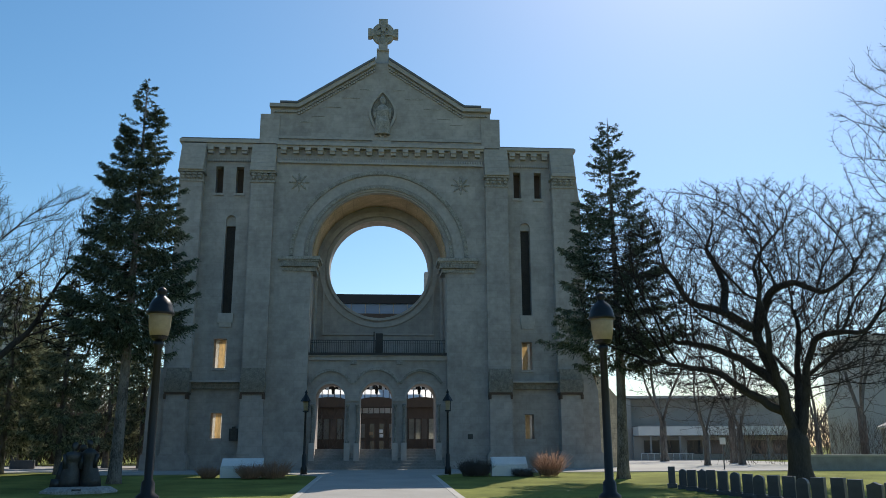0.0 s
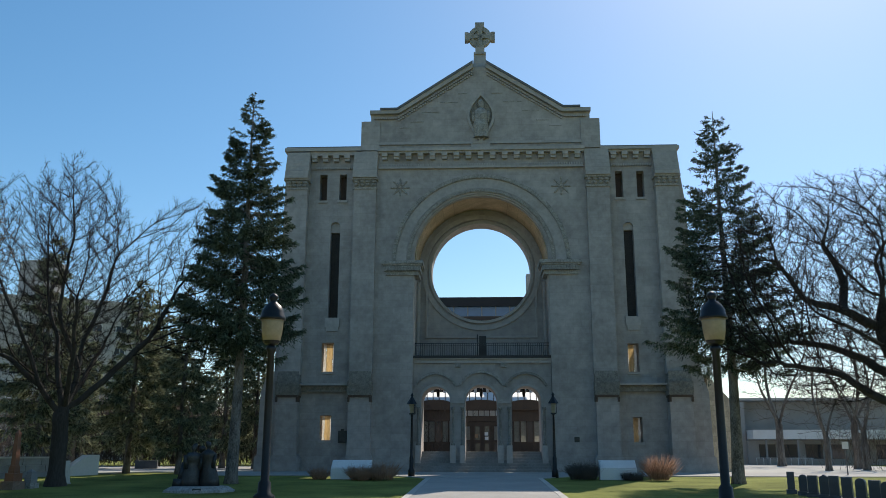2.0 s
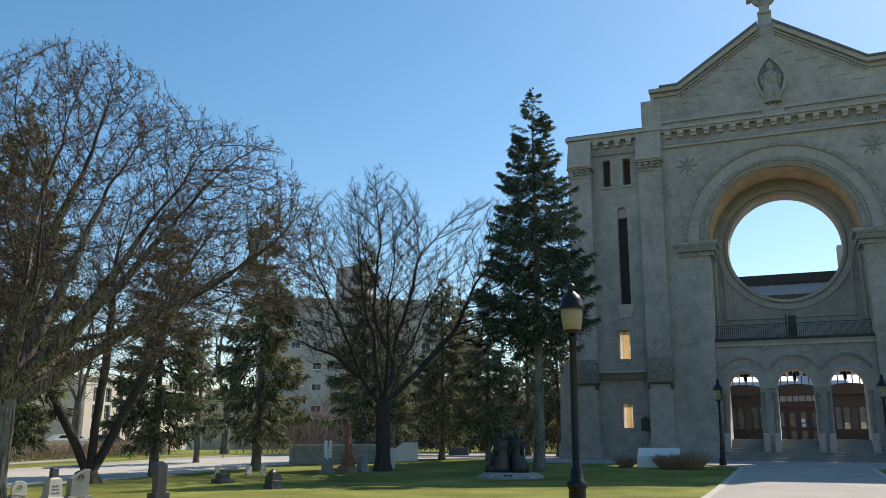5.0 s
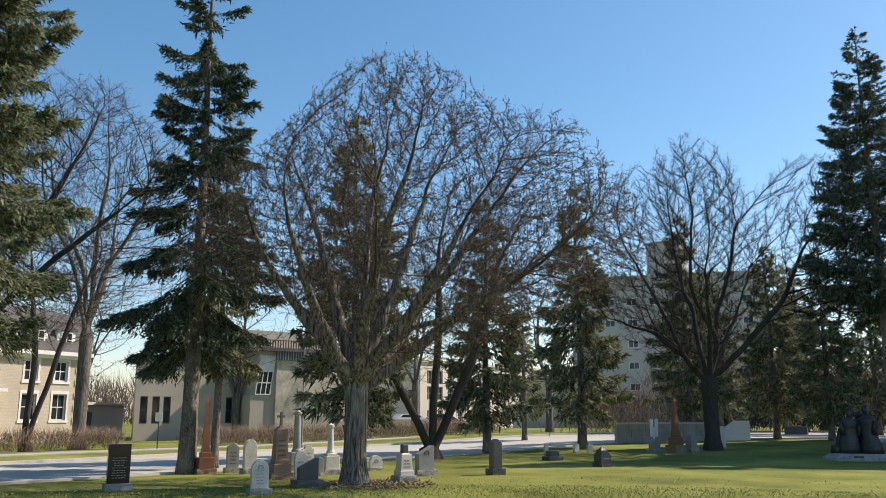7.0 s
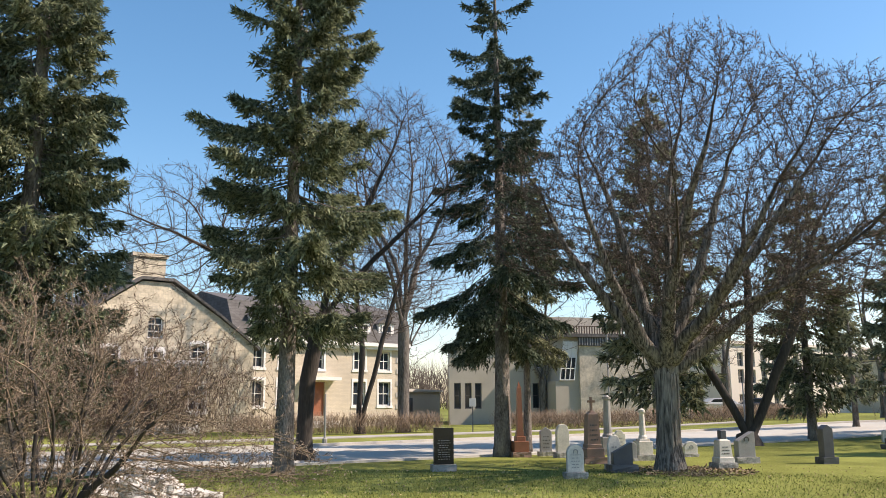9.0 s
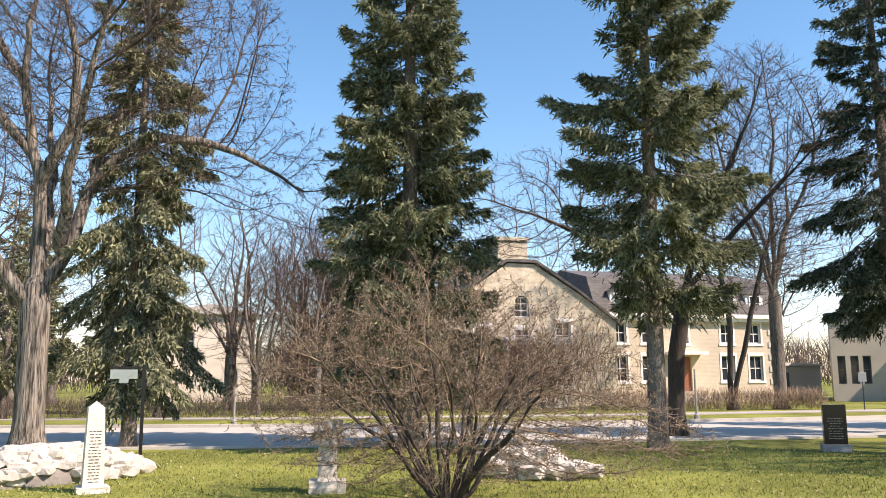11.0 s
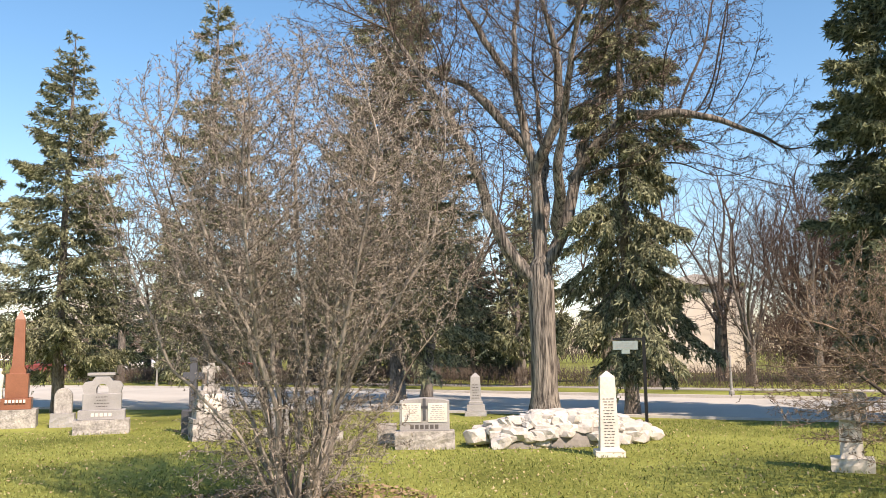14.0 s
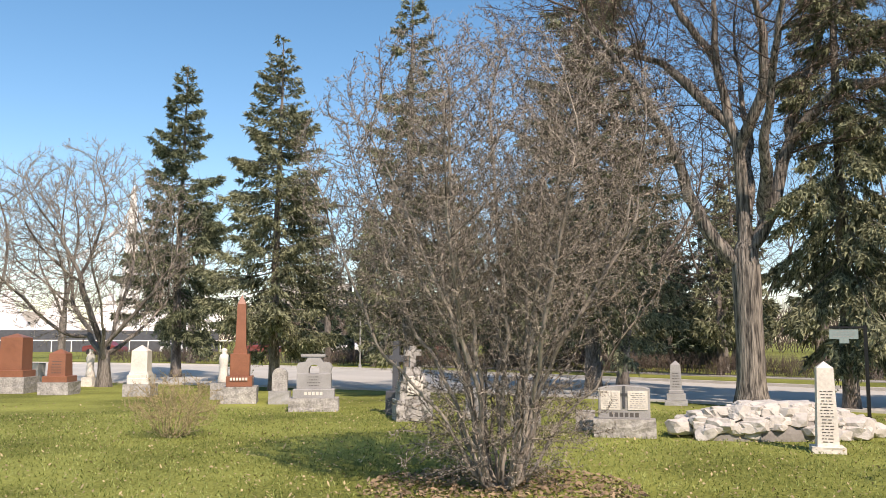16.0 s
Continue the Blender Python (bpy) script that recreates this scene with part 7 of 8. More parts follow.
for x, y, s, rz in ((-49.5, -7.4, 1.05, 50), (-47.5, -8.6, 0.9, 120), (-52.0, -4.6, 1.1, 200), (-50.8, -10.0, 1.0, 280), (-49.0, -1.0, 1.0, 330), (-54.5, -7.8, 1.15, 15), (-45.5, -6.6, 0.75, 85), (-46.0, -9.8, 0.95, 160), (-47.6, -6.2, 1.0, 240), (-44.8, -11.4, 0.9, 310)):
    c = copy_thing(brush_tree, stand(x, y, rz)); c.scale = (s, s, s)
crowned_tree("bare_tree", "pale leafless tree near the monuments", (-11.55, -29.2), 0.22, [[(0, 0, -0.1), (0.02, 0, 0.7), (0.05, 0.0, 1.3)]] + limbs(19, 6, (0, 0, 1.2), 3.2, 35, 70, 0.15),
          [((0.6, -0.8, 4.8), (3.9, 3.9, 3.4))], 111, (BARK, TWIG_GREY), n=4600, step=0.21, kill=0.25, tip=0.0095, twig=0.34, twigs=3, buds=2, shell=3.4, thick=0.05, limb=0.4, crook=0.06, tips=(BUD_PALE, 0.022))
for i, (x, y, s, rz) in enumerate(((-52, -22, 1.1, 40), (-44, -40, 1.2, 90), (-58, -6, 1.3, 200), (-52, 44, 1.3, 10), (-45, 52, 1.2, 77), (-38, 62, 1.25, 140), (-47, 34, 1.0, 220), (-33, 74, 1.5, 20), (-60, 3, 1.2, 120), (-70, 12, 1.5, 66), (-75, -14, 1.5, 266), (30, 62, 1.2, 50), (17.5, 58, 0.75, 33), (20.5, 60, 0.85, 203), (25, 58, 0.8, 111), (22, 66, 1.1, 170), (38, 60, 1.4, 250), (46, 56, 1.3, 300), (19, 75, 1.2, 10), (-20, -75, 1.3, 40), (-35, -70, 1.3, 95), (-6, -62, 1.2, 130), (2, -52, 1.1, 200), (-16, 78, 1.4, 15), (-26, 82, 1.5, 190), (-41, -7.5, 0.75, 77), (-43, -11, 0.85, 177), (-50, -9, 1.0, 277), (-47, -4.5, 0.8, 7), (-52, -15, 1.1, 57), (-39.5, -10, 0.6, 107), (-55, -11, 1.1, 157), (-55, 30, 1.1, 20), (-70, 34, 1.4, 50), (-74, 26, 1.3, 150), (-38, -14, 0.9, 33), (-40, -22, 1.0, 133), (-34, -48, 1.0, 233), (-28, -56, 1.0, 13), (-39, -52, 1.2, 63), (-24, -70, 1.2, 93), (-50, -50, 1.3, 193), (-60, -30, 1.3, 243), (-64, -44, 1.4, 293))):
    c = copy_thing(far_bare, stand(x, y, rz)); c.scale = (s, s, s)
crowned_tree("bare_tree", "leafless small tree with a leaning limb", (-25.8, -18.2), 0.2, [[(0, 0, -0.1), (0.1, 0.2, 1.4), (0.2, 0.5, 2.8)]] + limbs(20, 5, (0.2, 0.5, 2.6), 1.6, 40, 78, 0.1),
          [((0.3, 0.9, 7.0), (4.2, 4.2, 4.7))], 112, (BARK, TWIG), n=2800, step=0.26, kill=0.32, tip=0.009, twig=0.42, twigs=3, buds=1, shell=4.0, thick=0.05)

# spruces
spruce("spruce_tree", "tall dark spruce beside the ruin", (-13.4, 35.8), 17.6, 3.2, 201, 0.24, 0.32, sprays=88000, size=0.20, droop=0.34, ragged=0.2, whorl=0.40, per=8, taper=0.78, lean=(0.1, 0))
spruce("spruce_tree", "slender spruce with a leaning trunk by the lawn", (7.75, 38.0), 16.6, 3.5, 202, 0.24, 0.30, sprays=62000, size=0.20, lean=(0.15, 0), droop=0.36, ragged=0.22, whorl=0.42, per=8, taper=0.8)
spruce("spruce_tree", "tall sunlit spruce with ragged hanging boughs", (-19.8, 4.1), 17.5, 2.6, 203, 0.21, 0.20, sprays=90000, size=0.21, droop=0.5, ragged=0.5, taper=0.5, mats=(BARK_SPRUCE, NEEDLE_BLUE), lean=(0.15, 0.1), whorl=0.5, per=7, skirt=0.15, up=0.42)
spruce("spruce_tree", "dense conical spruce behind the bush", (-20.4, -1.5), 18.0, 2.55, 204, 0.25, 0.10, sprays=112000, size=0.22, droop=0.55, ragged=0.35, taper=0.85, mats=(BARK_SPRUCE, NEEDLE_BLUE), whorl=0.33, per=9, skirt=0.15)
spruce("spruce_tree", "sparse spruce with bare gaps near the top", (-23.1, 11.2), 16.5, 3.0, 205, 0.24, 0.23, sprays=66000, size=0.21, droop=0.6, open_top=0.66, ragged=0.6, taper=0.8, whorl=0.5, per=6, skirt=0.36)
spruce("spruce_tree", "thin olive spruce with hanging boughs behind the markers", (-24.6, 12.8), 11.5, 1.5, 214, 0.12, 0.30, sprays=17000, size=0.21, droop=0.7, ragged=0.5, taper=0.7, mats=(BARK_SPRUCE, NEEDLE_OLIVE), skirt=0.45, whorl=0.5, per=6)
spruce("spruce_tree", "thin half-dead spruce beside the elm", (-20.5, -8.2), 15.6, 2.3, 206, 0.17, 0.14, sprays=60000, size=0.21, droop=0.8, ragged=0.55, taper=0.7, mats=(BARK_SPRUCE, NEEDLE_OLIVE), skirt=0.35, up=0.15)
spruce("spruce_tree", "dark spruce behind the leafless shrub", (-22.5, -17.0), 18.5, 3.5, 207, 0.24, 0.14, sprays=72000, size=0.22, droop=0.6, ragged=0.4, taper=0.8, skirt=0.2, per=7, mats=(BARK_SPRUCE, NEEDLE_OLIVE))
spruce("spruce_tree", "narrow olive-brown spruce behind the stone monument", (-15.7, -18.2), 11.8, 2.1, 212, 0.16, 0.14, sprays=30000, size=0.19, droop=0.5, ragged=0.3, mats=(BARK_SPRUCE, NEEDLE_OLIVE), taper=0.75, skirt=0.15)
spruce("spruce_tree", "olive-green spruce behind the red obelisk", (-14.8, -23.7), 11.6, 2.8, 208, 0.17, 0.15, whorl=0.36, per=8, ragged=0.4, skirt=0.15, sprays=50000, size=0.21, droop=0.45, mats=(BARK_SPRUCE, NEEDLE_OLIVE), taper=0.85)
spruce("spruce_tree", "blue-green spruce with clear lower trunk near the street", (-16.6, -34.4), 13.7, 3.1, 209, 0.2, 0.17, per=8, sprays=46000, size=0.25, skirt=0.15, droop=0.45, ragged=0.4, mats=(BARK_SPRUCE, NEEDLE_BLUE), taper=0.8, whorl=0.55)
grove_spruce = spruce("spruce_tree", "dense dark spruce in the grove by the drive", (-26.0, 41.5), 12.6, 2.7, 213, 0.2, 0.16, sprays=13000, size=0.42, droop=0.45, ragged=0.35, per=7, taper=0.8, skirt=0.15, mats=(BARK_SPRUCE, NEEDLE_OLIVE))
plain_spruce = spruce("spruce_tree", "dark spruce in the grove across the street", (-38.0, -26.0), 12.6, 2.1, 210, 0.2, 0.16, sprays=5500, size=0.45, droop=0.4, ragged=0.4, mats=(BARK_SPRUCE, NEEDLE_OLIVE))
for i, (x, y, s, rz, lab) in enumerate(((-22.8, 45.0, 0.86, 50, "dark spruce in the grove by the drive"), (-19.4, 44.0, 0.80, 170, "dark spruce in the grove by the drive"), (-27.5, 56, 1.0, 130, "dark spruce in the grove by the drive"), (-26.4, 26.4, 0.9, 220, "dark spruce behind the old elm"), (-22.5, 58, 0.95, 10, "dark spruce in the grove by the drive"), (-19.5, 56, 0.82, 300, "dark spruce in the grove by the drive"), (-31, 66, 1.05, 88, "dark spruce in the grove by the drive"), (-33, 57, 0.95, 123, "dark spruce in the grove by the drive"), (-26.0, 32.3, 1.02, 20, "dark spruce behind the old elm"), (-25.9, 18.9, 1.06, 77, "dark spruce behind the old elm"), (-41, -33, 1.05, 200, "dark spruce in the grove across the street"), (-36, -20, 0.8, 75, "dark spruce in the grove across the street"), (-45, -24, 1.1, 140, "dark spruce in the grove across the street"), (-48, -31, 1.1, 290, "dark spruce in the grove across the street"), (-37, -38, 0.9, 330, "dark spruce in the grove across the street"), (-43, -18.5, 0.9, 30, "dark spruce in the grove across the street"), (-42, -44, 1.0, 111, "dark spruce in the grove across the street"), (-39, -29, 0.9, 45, "dark spruce in the grove across the street"), (-52, -27, 1.1, 145, "dark spruce in the grove across the street"), (-54, -38, 1.15, 245, "dark spruce in the grove across the street"), (-48, -44, 1.0, 345, "dark spruce in the grove across the street"), (-36.5, -32.5, 0.85, 15, "dark spruce in the grove across the street"), (-32.5, -23, 0.75, 61, "dark spruce in the grove across the street"), (-33.5, -28.5, 0.85, 161, "dark spruce in the grove across the street"), (-35.5, -35.5, 0.9, 261, "dark spruce in the grove across the street"), (-32.5, -41, 0.85, 351, "dark spruce in the grove across the street"), (-46, -37, 1.1, 31, "dark spruce in the grove across the street"), (-37.5, -48, 1.0, 71, "dark spruce in the grove across the street"), (-33.5, 36.5, 0.75, 111, "dark spruce beyond the street"), (52, 90, 1.2, 5, "dark spruce far behind the wall"), (56, 94, 1.0, 80, "dark spruce far behind the wall"), (60, 92, 1.1, 160, "dark spruce far behind the wall"), (66, 96, 1.0, 220, "dark spruce far behind the wall"))):
    c = copy_thing(grove_spruce if "drive" in lab or "elm" in lab else plain_spruce, stand(x, y, rz)); c.scale = (s, s, s); c["label"] = lab

low_spruce = spruce("spruce_tree", "dark bushy spruce closing the park grove", (-40.0, -35.5), 10.5, 2.9, 211, 0.16, 0.03, sprays=5500, size=0.5, droop=0.35, ragged=0.3, mats=(BARK_SPRUCE, NEEDLE))
for x, y, s, rz in ((-45.5, -28.5, 1.0, 40), (-49, -33.5, 1.1, 90), (-44.5, -40.5, 0.9, 140), (-38.5, -43.5, 1.0, 190), (-35.5, -51, 1.0, 240), (-52, -40, 1.2, 290), (-29.5, -60, 0.8, 340), (-53.5, -31, 1.0, 20), (-57, -35.5, 1.1, 200)):
    c = copy_thing(low_spruce, stand(x, y, rz)); c.scale = (s, s, s)

# ---- shrubs ----
def stems(rng, n, lean, h):
    out = []
    for i in range(n):
        a = 2 * math.pi * i / n + rng.uniform(-0.3, 0.3)
        l = lean * rng.uniform(0.15, 1.0)
        x, y = rng.uniform(0.03, 0.2) * math.cos(a), rng.uniform(0.03, 0.2) * math.sin(a)
        hh = h * rng.uniform(0.75, 1.08) * (1.05 - 0.35 * l / lean)
        out.append([(x, y, -0.05), (x * 1.5 + l * 0.2 * math.cos(a), y * 1.5 + l * 0.2 * math.sin(a), hh * 0.28), (x + l * 0.55 * math.cos(a + 0.2), y + l * 0.55 * math.sin(a + 0.2), hh * 0.62), (x + l * math.cos(a), y + l * math.sin(a), hh)])
    return out


def multi_shrub(name, label, place, canes, lean, h, crowns, seed, mats, base, **kw):
    return crowned_tree(name, label, place, base, [[(0, 0, -0.15), (0, 0, 0.02)]] + stems(random.Random(seed), canes, lean, h), crowns, seed, mats, category="shrub", flare=1.0, **kw)


multi_shrub("lilac_shrub", "large leafless many-stemmed shrub with dense grey-brown twigs", (-6.95, -6.55), 38, 1.0, 1.8, [((0.0, 0.0, 0.9), (1.15, 1.15, 0.8)), ((0.0, 0.0, 0.7), (1.0, 1.0, 0.7)), ((0.0, 0.0, 3.25), (2.1, 2.1, 1.75)), ((0.1, -0.1, 2.3), (1.8, 1.8, 1.15)), ((0.0, 0.0, 0.7), (0.85, 0.85, 0.65)), ((0.0, 0.0, 0.6), (0.8, 0.8, 0.6)), ((0.1, -0.1, 0.5), (0.95, 0.95, 0.5)), ((0.0, 0.0, 0.9), (0.75, 0.75, 0.6))], 301, (CANE, TWIG_GREY), 0.10, limb=0.24, crook=0.03, n=21000, step=0.088, kill=0.10, tip=0.0032, twig=0.12, twigs=4, buds=3, bud=1.6, shell=2.4, tropism=0.10, thick=0.012, wild=0.7, boughs=20, tips=(BUD_PALE, 0.0075))
multi_shrub("lilac_shrub", "spreading leafless shrub with budding brown twigs", (-11.3, -0.35), 24, 2.0, 2.1, [((0.0, 0.0, 1.5), (2.5, 2.7, 1.35)), ((0.0, -0.1, 1.9), (1.6, 1.8, 1.15)), ((0.2, 0.6, 0.8), (2.2, 2.9, 0.65))], 302, (BARK_DARK, TWIG_BROWN), 0.19, n=7000, step=0.115, kill=0.145, tip=0.0032, twig=0.15, twigs=4, buds=3, bud=1.6, shell=2.4, tropism=0.12, thick=0.014, wild=0.6, boughs=20, tips=(BUD_PALE, 0.0085))
multi_shrub("lilac_shrub", "leafless twiggy shrub beside the red monument", (-4.6, -27.0), 10, 0.9, 1.6, [((0, 0, 2.6), (2.4, 2.4, 2.2))], 303, (BARK, TWIG_BROWN), 0.14, n=2200, step=0.2, kill=0.26, tip=0.006, twig=0.28, twigs=2, buds=1, shell=3.0, tropism=0.08, thick=0.02)


multi_shrub("shrub", "low leafless straw-coloured shrub with upright canes", (-6.6, -13.5), 22, 0.45, 0.55, [((0, 0, 0.5), (0.8, 0.8, 0.5))], 304, (TWIG_STRAW, TWIG_STRAW), 0.05, n=1700, step=0.055, kill=0.065, tip=0.0028, twig=0.08, twigs=3, buds=3, bud=1.6, shell=2.4, tropism=0.2, thick=0.012)


# hedges across the street
def line_spots(p, q, w, n=40):
    return [(p[0] + (q[0] - p[0]) * i / (n - 1), p[1] + (q[1] - p[1]) * i / (n - 1), w) for i in range(n)]


thicket("hedge", "clipped leafless brown hedge before the house", line_spots((-41.5, 6), (-43, 17), 0.28) + line_spots((-43.5, 21), (-45, 46), 0.3, 90), 1.15, 401, 13000, TWIG_BROWN, 0.5, 0.010)
thicket("hedge", "clipped leafless grey-brown hedge along the park", line_spots((-36.4, -6), (-36.0, -20), 0.3, 40) + line_spots((-35.8, -20), (-33, -45), 0.35, 80), 1.1, 402, 12000, TWIG, 0.45, 0.009)
thicket("hedge", "clipped dark hedge beyond the street corner", line_spots((-32, -44), (-24, -64), 0.4, 60), 1.1, 403, 3000, TWIG, 0.45, 0.012)
thicket("undergrowth", "brown leafless brush among the far trees", line_spots((-44, 5), (-48, -9), 1.6, 40) + line_spots((-46, -2), (-45, -9), 0.9, 20), 4.4, 404, 10000, TWIG_RED, 0.45, 0.010, "shrub")
thicket("undergrowth", "grey leafless brush beyond the drive", line_spots((-34, 46), (-44, 60), 2.0, 30) + line_spots((20, 60), (48, 55), 1.5, 40), 3.5, 405, 6000, TWIG, 0.45, 0.012, "shrub")
thicket("far_woods", "distant belt of leafless grey-brown trees", [(-math.sin(radians(a)) * d, math.cos(radians(a)) * d, 5.0) for a, d in [(14 + 1.6 * i, 125 + 30 * ((i * 37) % 10) / 10) for i in range(88)]], 8.0, 406, 22000, TWIG, 0.35, 0.06, "trees")
thicket("far_woods", "distant belt of leafless trees past the drive", [(-math.sin(radians(a)) * d, math.cos(radians(a)) * d, 5.0) for a, d in [(-38 + 1.2 * i, 120 + 25 * ((i * 37) % 10) / 10) for i in range(28)]], 8.0, 407, 3000, TWIG, 0.35, 0.06, "trees")
thicket("undergrowth", "grey leafless brush behind the drive", line_spots((-14, 76), (-41, 64), 2.0, 70), 6.0, 407, 12000, TWIG, 0.4, 0.022, "shrub")


# ---- houses across the street ----
YELLOW_BRICK = courses(material("buff_brick", (0.60, 0.53, 0.42), 0.9, 0.16, 0.6, 20, 0.2), 0.24, 0.085, 0.10, 0.8)
RUBBLE = courses(material("rubble_limestone", (0.62, 0.55, 0.42), 0.9, 0.35, 1.5, 8, 0.5), 0.55, 0.24, 0.25, 0.72)
STUCCO = material("pale_stucco", (0.46, 0.42, 0.35), 0.9, 0.12, 0.5, 20, 0.15)
STUCCO_CREAM = material("cream_rubble_render", (0.52, 0.47, 0.38), 0.9, 0.35, 1.4, 7, 0.6)
STUCCO_WHITE = material("white_stucco", (0.68, 0.62, 0.53), 0.9, 0.1, 0.5, 20, 0.1)
SHINGLE = courses(material("grey_shingles", (0.13, 0.125, 0.12), 0.9, 0.3, 1, 20, 0.4), 0.3, 0.18, 0.25, 0.6)
CONC_BLOCK = material("concrete_panels", (0.46, 0.43, 0.395), 0.9, 0.12, 0.2, 10, 0.1)


def window_unit(parent, m, w, h, bars_v=1, bars_h=1, trim=WHITE_PAINT, sill=True, surround=0.0):
    """A sash window: frame, glazing and bars, facing -y of its own frame m."""
    f = 0.07
    bx = [(-w / 2, -w / 2 + f, -0.06, 0.03, 0, h), (w / 2 - f, w / 2, -0.06, 0.03, 0, h), (-w / 2 + f, w / 2 - f, -0.06, 0.03, 0, f), (-w / 2 + f, w / 2 - f, -0.06, 0.03, h - f, h)]
    bx += [(-w / 2 + (i + 1) * w / (bars_v + 1) - 0.02, -w / 2 + (i + 1) * w / (bars_v + 1) + 0.02, -0.045, 0.02, f, h - f) for i in range(bars_v)]
    bx += [(-w / 2 + f, w / 2 - f, -0.05, 0.022, (j + 1) * h / (bars_h + 1) - 0.025, (j + 1) * h / (bars_h + 1) + 0.025) for j in range(bars_h)]
    fr = part("window", boxed(*bx), trim, parent, "white sash window"); fr.matrix_basis = m
    pane = part("pane", boxed((-w / 2 + f, w / 2 - f, -0.012, 0.012, f, h - f)), GLASS, fr)
    if surround:
        y = -surround
        part("surround", boxed((-w / 2 - 0.13, -w / 2, y - 0.03, y + 0.12, 0, h + 0.2), (w / 2, w / 2 + 0.13, y - 0.03, y + 0.12, 0, h + 0.2), (-w / 2, w / 2, y - 0.03, y + 0.12, h, h + 0.2), (-w / 2 - 0.18, w / 2 + 0.18, y - 0.06, y + 0.12, -0.16, 0)), trim, fr, "white painted stone surround")
    elif sill:
        part("sill", boxed((-w / 2 - 0.1, w / 2 + 0.1, -0.14, 0.02, -0.12, 0)), KERB, fr)
    return fr


# buff brick house with mansard roof and a rubble gable wing; the local y axis points away from the street
M_HOUSE = pose(-50.2, 0.6, 0, 0, 0, 108)   # local -y faces the street
house = thing("brick_house", "two-storey buff brick house with grey mansard roof and dormers", "house", m=M_HOUSE)
wins = [(9.2, 0.9), (11.2, 0.9), (13.6, 0.9), (16.9, 0.9), (19.0, 0.9)]
holes = [rect(x - 0.5, x + 0.5, 1.35, 2.95) for x, _ in wins if x != 13.6] + [rect(x - 0.45, x + 0.45, 3.75, 5.0) for x, _ in wins] + [rect(13.0, 14.2, 0.4, 2.9)]
part("wall", plate("wall", rect(7.6, 20.6, -0.1, 5.5), holes, 0.6, 0.95), YELLOW_BRICK, house)
pieces("wall", ((20.25, 20.6, 0.95, 11, -0.1, 5.5), (7.6, 20.25, 10.6, 11, -0.1, 5.5)), YELLOW_BRICK, house)
for x, _ in wins:
    if x != 13.6: window_unit(house, pose(x, 0.78, 1.35), 1.0, 1.6, surround=0.18)
    window_unit(house, pose(x, 0.78, 3.75), 0.9, 1.25, surround=0.18)
for k in range(12): part("quoin", boxed((20.2 - 0.2 * (k % 2), 20.66, 0.55, 0.6, 0.7 + k * 0.4, 1.06 + k * 0.4)), KERB, house)
part("door", boxed((13.02, 14.18, 0.75, 0.82, 0.4, 2.88)), material("red_door", (0.28, 0.10, 0.05), 0.5, 0.2), house, "red-brown panelled door")
part("doorstep", boxed((12.5, 14.8, -0.4, 0.6, 0.0, 0.4)), WHITE_PAINT, house)
part("porch_roof", boxed((12.4, 14.9, -0.3, 0.6, 3.0, 3.2)), WHITE_PAINT, house)
part("eave", boxed((7.4, 20.95, 0.15, 0.9, 5.35, 5.6), (7.4, 20.85, 0.3, 0.9, 5.15, 5.35)), WHITE_PAINT, house)
roof = bmesh.new()
o = [(0.3, 5.6), (1.6, 8.0), (5.6, 8.9), (9.8, 8.0), (11.2, 5.6)]
a = [roof.verts.new((7.5, y, z)) for y, z in o]; b = [roof.verts.new((20.9, y, z)) for y, z in o]
for i in range(4): roof.faces.new((a[i], b[i], b[i + 1], a[i + 1]))
roof.faces.new(a[::-1]); roof.faces.new(b); roof.faces.new((a[4], b[4], b[0], a[0]))
bmesh.ops.recalc_face_normals(roof, faces=roof.faces[:])
part("roof", roof, SHINGLE, house, "grey shingled mansard roof")
for x in (9.3, 12.2, 15.2, 17.2, 19.2):
    d = part("dormer", boxed((x - 0.65, x + 0.65, 0.7, 2.4, 5.75, 7.0)), WHITE_PAINT, house)
    part("dormer_roof", extrude(bmesh.new(), [(x - 0.8, 7.0), (x + 0.8, 7.0), (x, 7.5)], 0.55, 2.6), SHINGLE, d)
    window_unit(d, pose(x, 0.69, 5.85), 0.85, 1.05, sill=False)
# gable wing nearer the street
GZ, GX = 0.93, -1.3


def wing(x, z):
    return (x + GX, z * GZ)


gp = [wing(*p) for p in [(-1.9, -0.1), (8.7, -0.1), (8.7, 5.2), (6.4, 6.9), (3.6, 8.7), (2.0, 8.7), (-0.5, 6.9), (-1.9, 5.5)]]
gh = [[wing(*p) for p in q] for q in [arched(2.4, 3.25, 5.4, 6.3, 8), rect(4.9, 5.8, 3.9, 5.15), rect(2.4, 3.3, 3.5, 4.7), rect(0, 0.9, 3.6, 4.8), rect(4.9, 5.8, 1.2, 2.7), rect(0.6, 1.6, 1.2, 2.7)]]
part("gable_wall", plate("gable_wall", gp, gh, -2.4, -2.0), RUBBLE, house)
for x, z, w, h in ((2.82, 5.4, 0.85, 1.25), (5.35, 3.9, 0.9, 1.25), (2.85, 3.5, 0.9, 1.2), (0.45, 3.6, 0.9, 1.2), (5.35, 1.2, 0.9, 1.5), (1.1, 1.2, 1.0, 1.5)):
    window_unit(house, pose(x + GX, -2.2, z * GZ), w, h * GZ, 1, 2, surround=0.2 if z != 5.4 else 0.0)
part("wing_wall", boxed((7.05, 7.4, -2.0, 0.6, -0.1, 4.8)), YELLOW_BRICK, house)
